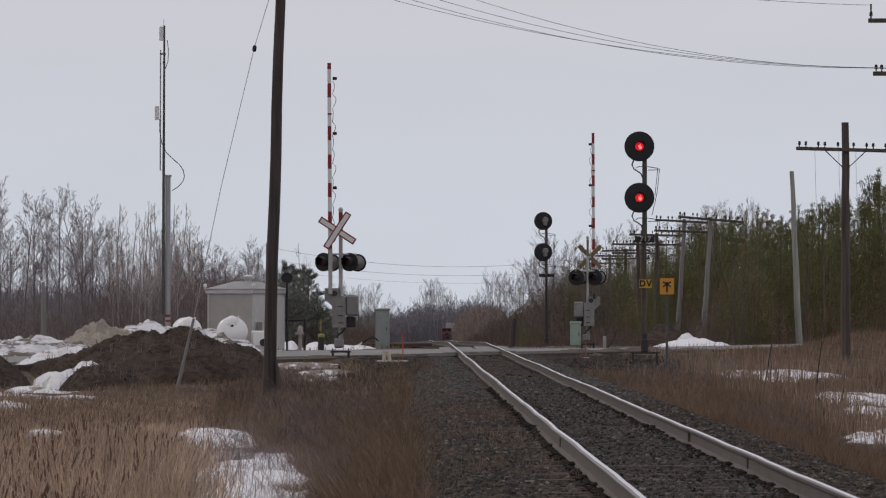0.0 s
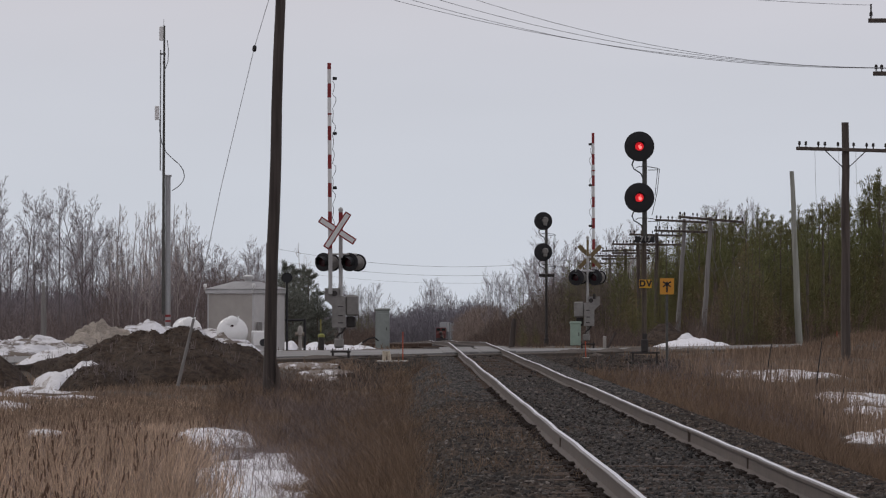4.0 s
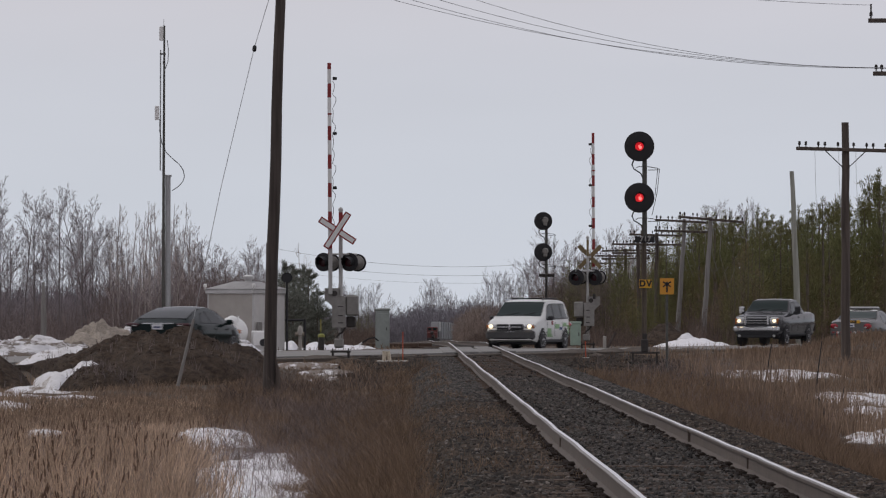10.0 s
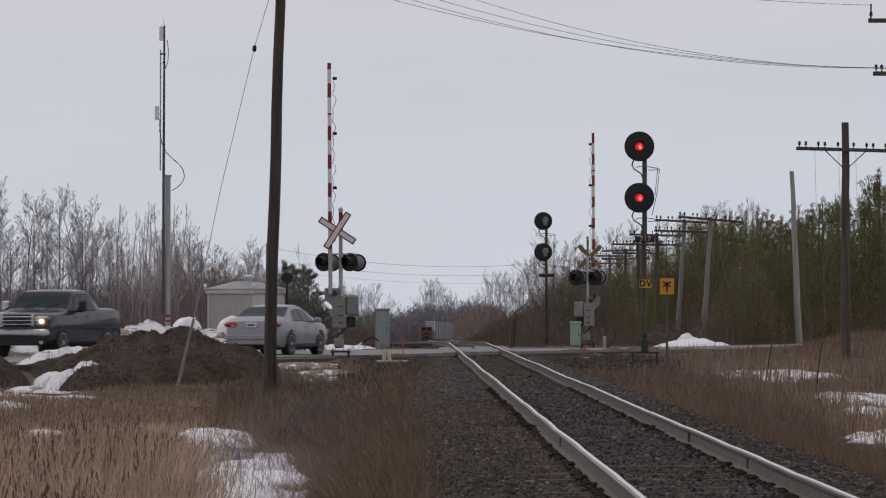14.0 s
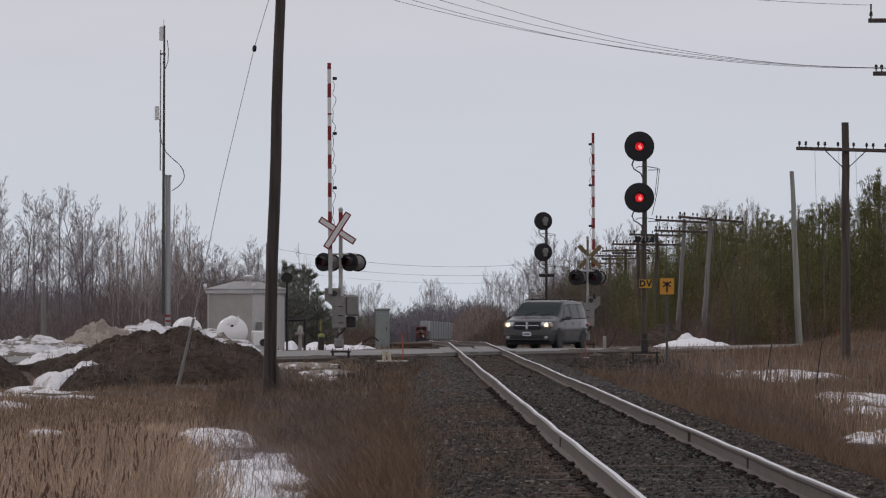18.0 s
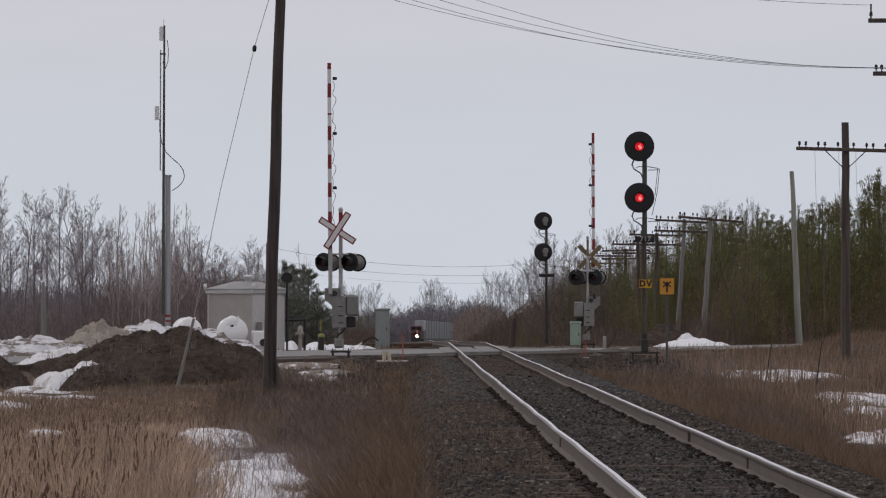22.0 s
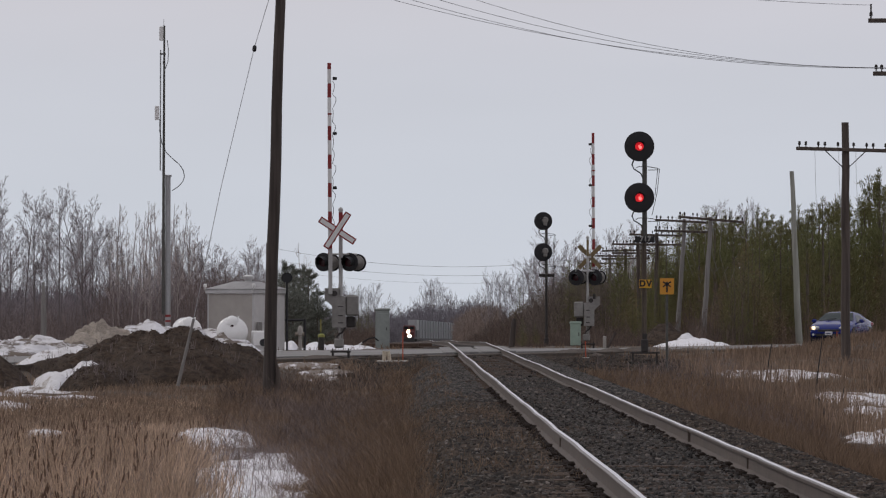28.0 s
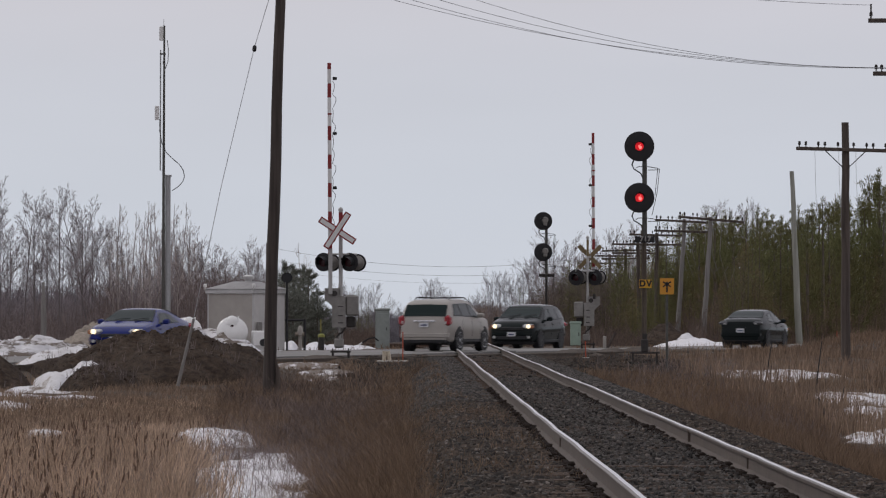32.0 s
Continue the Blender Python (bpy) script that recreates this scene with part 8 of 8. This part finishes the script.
for i in range(62):
    y = pr.uniform(365, 440)
    b = pr.uniform(0.0305, 0.0475)
    spots[pr.choice([0, 0, 1, 2])].append((max(b * y, 13.9), y, pr.uniform(0.76, 1.0) * (0.70 + 0.26 * smooth01((b - 0.0315) / 0.004) + 0.24 * smooth01((b - 0.036) / 0.008)), pr.uniform(0, 6.28)))
for i in range(20):
    y = pr.uniform(425, 470)
    b = 0.0312 + 0.0075 * (i + pr.random()) / 20
    spots[pr.choice([0, 0, 1])].append((b * y, y, (1.6 + (0.0066 + 0.0026 * float(smooth01((b - 0.031) / 0.003))) * y) / 6.2 * pr.uniform(0.88, 1.05), pr.uniform(0, 6.28)))
for x, y, s, k in ((-4.95, 292, 1.0, 5), (-5.2, 296, 0.95, 5), (-4.35, 297, 0.98, 5), (-3.9, 293, 0.74, 5), (-5.3, 290, 1.05, 5), (-3.6, 300, 0.5, 5), (-4.6, 299, 1.04, 5), (12.15, 347, 0.50, 0), (12.6, 352, 0.58, 0), (13.0, 350, 0.62, 1), (13.15, 346, 0.56, 0), (11.8, 356, 0.46, 0), (5.3, 314, 0.22, 0), (6.1, 324, 0.17, 0), (8.9, 540, 0.7, 0), (9.9, 530, 0.62, 2), (-6.6, 900, 1.1, 1), (-5.4, 920, 0.85, 1), (8.9, 2420, 2.1, 1), (6.2, 2430, 1.9, 1), (0.5, 2435, 1.8, 1), (-2.6, 2430, 1.75, 1), (13.5, 2440, 1.8, 0), (13.5, 520, 0.9, 1), (15.5, 500, 0.85, 0)):
    spots[k].append((x, y, s, x))
for k, src in enumerate(cons):
    plant(src, spots[k])

# far woods carry their haze in the material's colour
scrub("far_woods", 2400, 2340, 2420, lambda y: -0.0065 * y, lambda y: 0.0135 * y, lambda x, y: 12.2 + 1.2 * np.sin(x * 0.35) + 0.8 * np.sin(x * 0.11), 0.20, M_FARHAZE, "hazy grey-brown leafless woods behind the curve of the line", "woods", 8)
# understorey and far woods
UNDER = "grey-brown bare underwood beneath the trees"
scrub("brush_thicket", 4200, 400, 540, lambda y: -0.0620 * y, lambda y: -0.0195 * y, lambda x, y: 3.3 - 1.1 * smooth01((-0.044 - x / y) / 0.004) + 1.0 * np.sin(x * 0.9) * np.sin(y * 0.3) + 1.5 * smooth01((x / y + 0.036) / 0.006) * smooth01((-0.020 - x / y) / 0.006), 0.034, M_UNDER, UNDER, "brush", 7)
scrub("brush_thicket", 1500, 420, 545, lambda y: -0.0620 * y, lambda y: -0.0215 * y, lambda x, y: 5.2 - 1.6 * smooth01((-0.044 - x / y) / 0.004) + 1.2 * np.sin(x * 0.7) * np.sin(y * 0.23 + x * 0.2) - 1.6 * smooth01((x / y + 0.030) / 0.008), 0.030, M_TWIG, "fine grey bare saplings between the trees", "brush", 8, lean=0.08)
scrub("brush_thicket", 3600, 350, 470, lambda y: -0.0620 * y, lambda y: -0.0205 * y, lambda x, y: 1.3 + 0.3 * np.sin(x * 0.8), 0.026, M_UNDER, "low brown brush at the wood's edge", "brush", 6, lean=0.3)
scrub("brush_thicket", 2600, 300, 460, lambda y: 0 * y + 12.6, lambda y: np.minimum(SLOPE * y + ROAD_C - 7.5, 0.074 * y), lambda x, y: 1.2 + 0.4 * np.sin(x * 1.9 + y * 0.2), 0.020, M_BRUSH, "brown leafless brush before the conifers", "brush", 7, lean=0.25)
scrub("brush_thicket", 5200, 300, 620, lambda y: 0 * y + 5.4, lambda y: 0 * y + 13.0, lambda x, y: (0.8 + 1.7 * smooth01((y - 360) / 100) + 0.4 * np.sin(x * 2.1 + y * 0.05)) * (0.3 + 0.7 * smooth01((x - 5.4) / 3.5)), 0.026, M_BRUSH, "brown leafless brush beside the far track", "brush", 7, lean=0.25)
scrub("brush_thicket", 2600, 620, 1000, lambda y: np.maximum(6.0, 0.0088 * y), lambda y: 0 * y + 16.0, lambda x, y: (2.4 + 0.6 * np.sin(y * 0.05 + x)) * (0.25 + 0.75 * smooth01((x - 6) / 4)), 0.05, M_BRUSH, "brown leafless brush beside the far track", "brush", 7, lean=0.2)
scrub("brush_thicket", 1800, 300, 700, lambda y: -0.018 * y, lambda y: 0 * y - 2.2, lambda x, y: 0.5 + 0.9 * smooth01((y - 330) / 200), 0.03, M_BRUSH, "low brown brush left of the far track", "brush", 6, lean=0.25)
scrub("far_woods", 5200, 2400, 2700, lambda y: -0.075 * y, lambda y: 0.085 * y, lambda x, y: 11.6 + 2.5 * np.sin(x * 0.021) + 1.5 * np.sin(x * 0.09), 0.42, M_FARHAZE, "distant grey-brown leafless woods along the horizon", "woods", 7)
scrub("far_woods", 3000, 1030, 1250, lambda y: -0.024 * y, lambda y: -0.0040 * y, lambda x, y: 4.9 + 0.8 * np.sin(x * 0.3), 0.10, M_FARHAZE, "grey leafless scrub beyond the crossing", "woods", 8)
scrub("brush_thicket", 700, 305, 400, lambda y: 0 * y + 13.0, lambda y: np.minimum(SLOPE * y + ROAD_C - 7.8, 0.074 * y), lambda x, y: 3.4 + 1.2 * np.sin(x * 1.3), 0.024, M_BRUSH, "thin bare brown saplings among the conifers", "brush", 8, lean=0.10, flare=0.2)
scrub("brush_thicket", 1700, 312, 360, lambda y: 0.044 * y, lambda y: 0.0745 * y, lambda x, y: 2.5 + 1.2 * np.sin(x * 1.1 + 0.4) * np.sin(y * 0.21 + x * 0.3), 0.018, M_SAPLING, "thin brown saplings before the conifers", "brush", 8, keep=lambda x, y: x < SLOPE * y + ROAD_C - 7.8, flare=0.28)
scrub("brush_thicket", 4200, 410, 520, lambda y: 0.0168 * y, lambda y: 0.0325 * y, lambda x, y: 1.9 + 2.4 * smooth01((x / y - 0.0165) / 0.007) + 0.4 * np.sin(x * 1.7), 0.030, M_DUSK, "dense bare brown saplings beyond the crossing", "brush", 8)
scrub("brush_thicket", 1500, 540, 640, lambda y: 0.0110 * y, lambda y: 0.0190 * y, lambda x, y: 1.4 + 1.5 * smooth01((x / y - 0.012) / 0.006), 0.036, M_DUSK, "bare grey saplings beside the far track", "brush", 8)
scrub("brush_thicket", 3800, 760, 1050, lambda y: 0.0069 * y, lambda y: 0.0128 * y, lambda x, y: 1.33 - ground(x, y) + y * np.interp(x / y, (0.0069, 0.0075, 0.0085, 0.0100, 0.0125), (-0.0034, -0.0022, -0.0012, -0.0003, 0.0004)), 0.055, M_BRUSHHAZE, "brown leafless brush at the inside of the curve", "brush", 8, lean=0.2)
# unseen woods added behind the camera close the place and dim sky reflections
scrub("far_woods", 1500, -260, -160, lambda y: 0 * y - 420, lambda y: 0 * y + 420, lambda x, y: 15.0 + 3 * np.sin(x * 0.05), 1.2, M_FARHAZE, "unseen leafless woods added behind the view to block sky light", "woods", 7)


# ---- what moves ----
def drive(thing_ob, away, d0, v):
    """Steady driving along one lane; d0: where its middle is at 0 s, v: metres per second, both along y."""
    rows = []
    thing_ob.scale = (1.04, 1.04, 1.04)
    for i in range(33):
        t = 1.0 * i
        y = d0 + v * t
        x = SLOPE * y + (-68.95 if away else -72.57)
        rows.append((t, pose(x, y, ROAD_Z - 0.012 - float(road_dip(y)), 0, 0, (90 if away else 270) - math.degrees(LEAN))))
    walk(thing_ob, rows)


def on_track(y):
    h = 4.0
    dx = float(track_x(y - h) - track_x(y + h)) / (2 * h)
    return pose(float(track_x(y)), y, float(fall(y)), 0, 0, 270 + math.degrees(math.atan(dx)))


def motions():
    drive(cruiser, True, 85.9, 20.517)
    drive(fastback, True, -37.72, 24.22)
    drive(pickup, False, 505.9, -21.6)
    drive(van, False, 462.5, -20.929)
    drive(silver, True, -95.8, 22.06)
    drive(caravan, False, 675.3, -23.320)
    drive(white_car, True, -393.25, 25.067)
    drive(black_car, True, -502.0, 24.196)
    drive(hatch, False, 1030.15, -24.281)
    drive(suv, True, -484.55, 22.351)
    drive(blue_car, False, 936.8, -22.68)
    # added turning of the lamp cans, so the lamps brighten late in the approach
    for lamp, z, t0 in ((lamp_top, 2.9, 25.5), (lamp_low, 1.75, 17.0)):
        turns = [(0.0, 78.0), (t0, 78.0), (t0 + 1.4, 20.0), (t0 + 3.5, 4.0), (32.0, 2.3)] if z > 2 else [(0.0, 78.0), (t0, 78.0), (19.0, 38.0), (21.0, 26.0), (23.0, 12.0), (25.0, 4.0), (32.0, 2.3)]
        walk(lamp, [(t, pose(10.95, 0.25 if z < 2 else -0.1, z, 0, 0, a)) for t, a in turns])
    for k, ob in enumerate([loco] + wagons):
        lag = 0 if k == 0 else 22.5 + 21.5 * (k - 1)
        walk(ob, [(t, on_track(2156.0 - 14.0 * t + 0.115 * t * t + lag)) for t in range(0, 33, 2)])


motions()
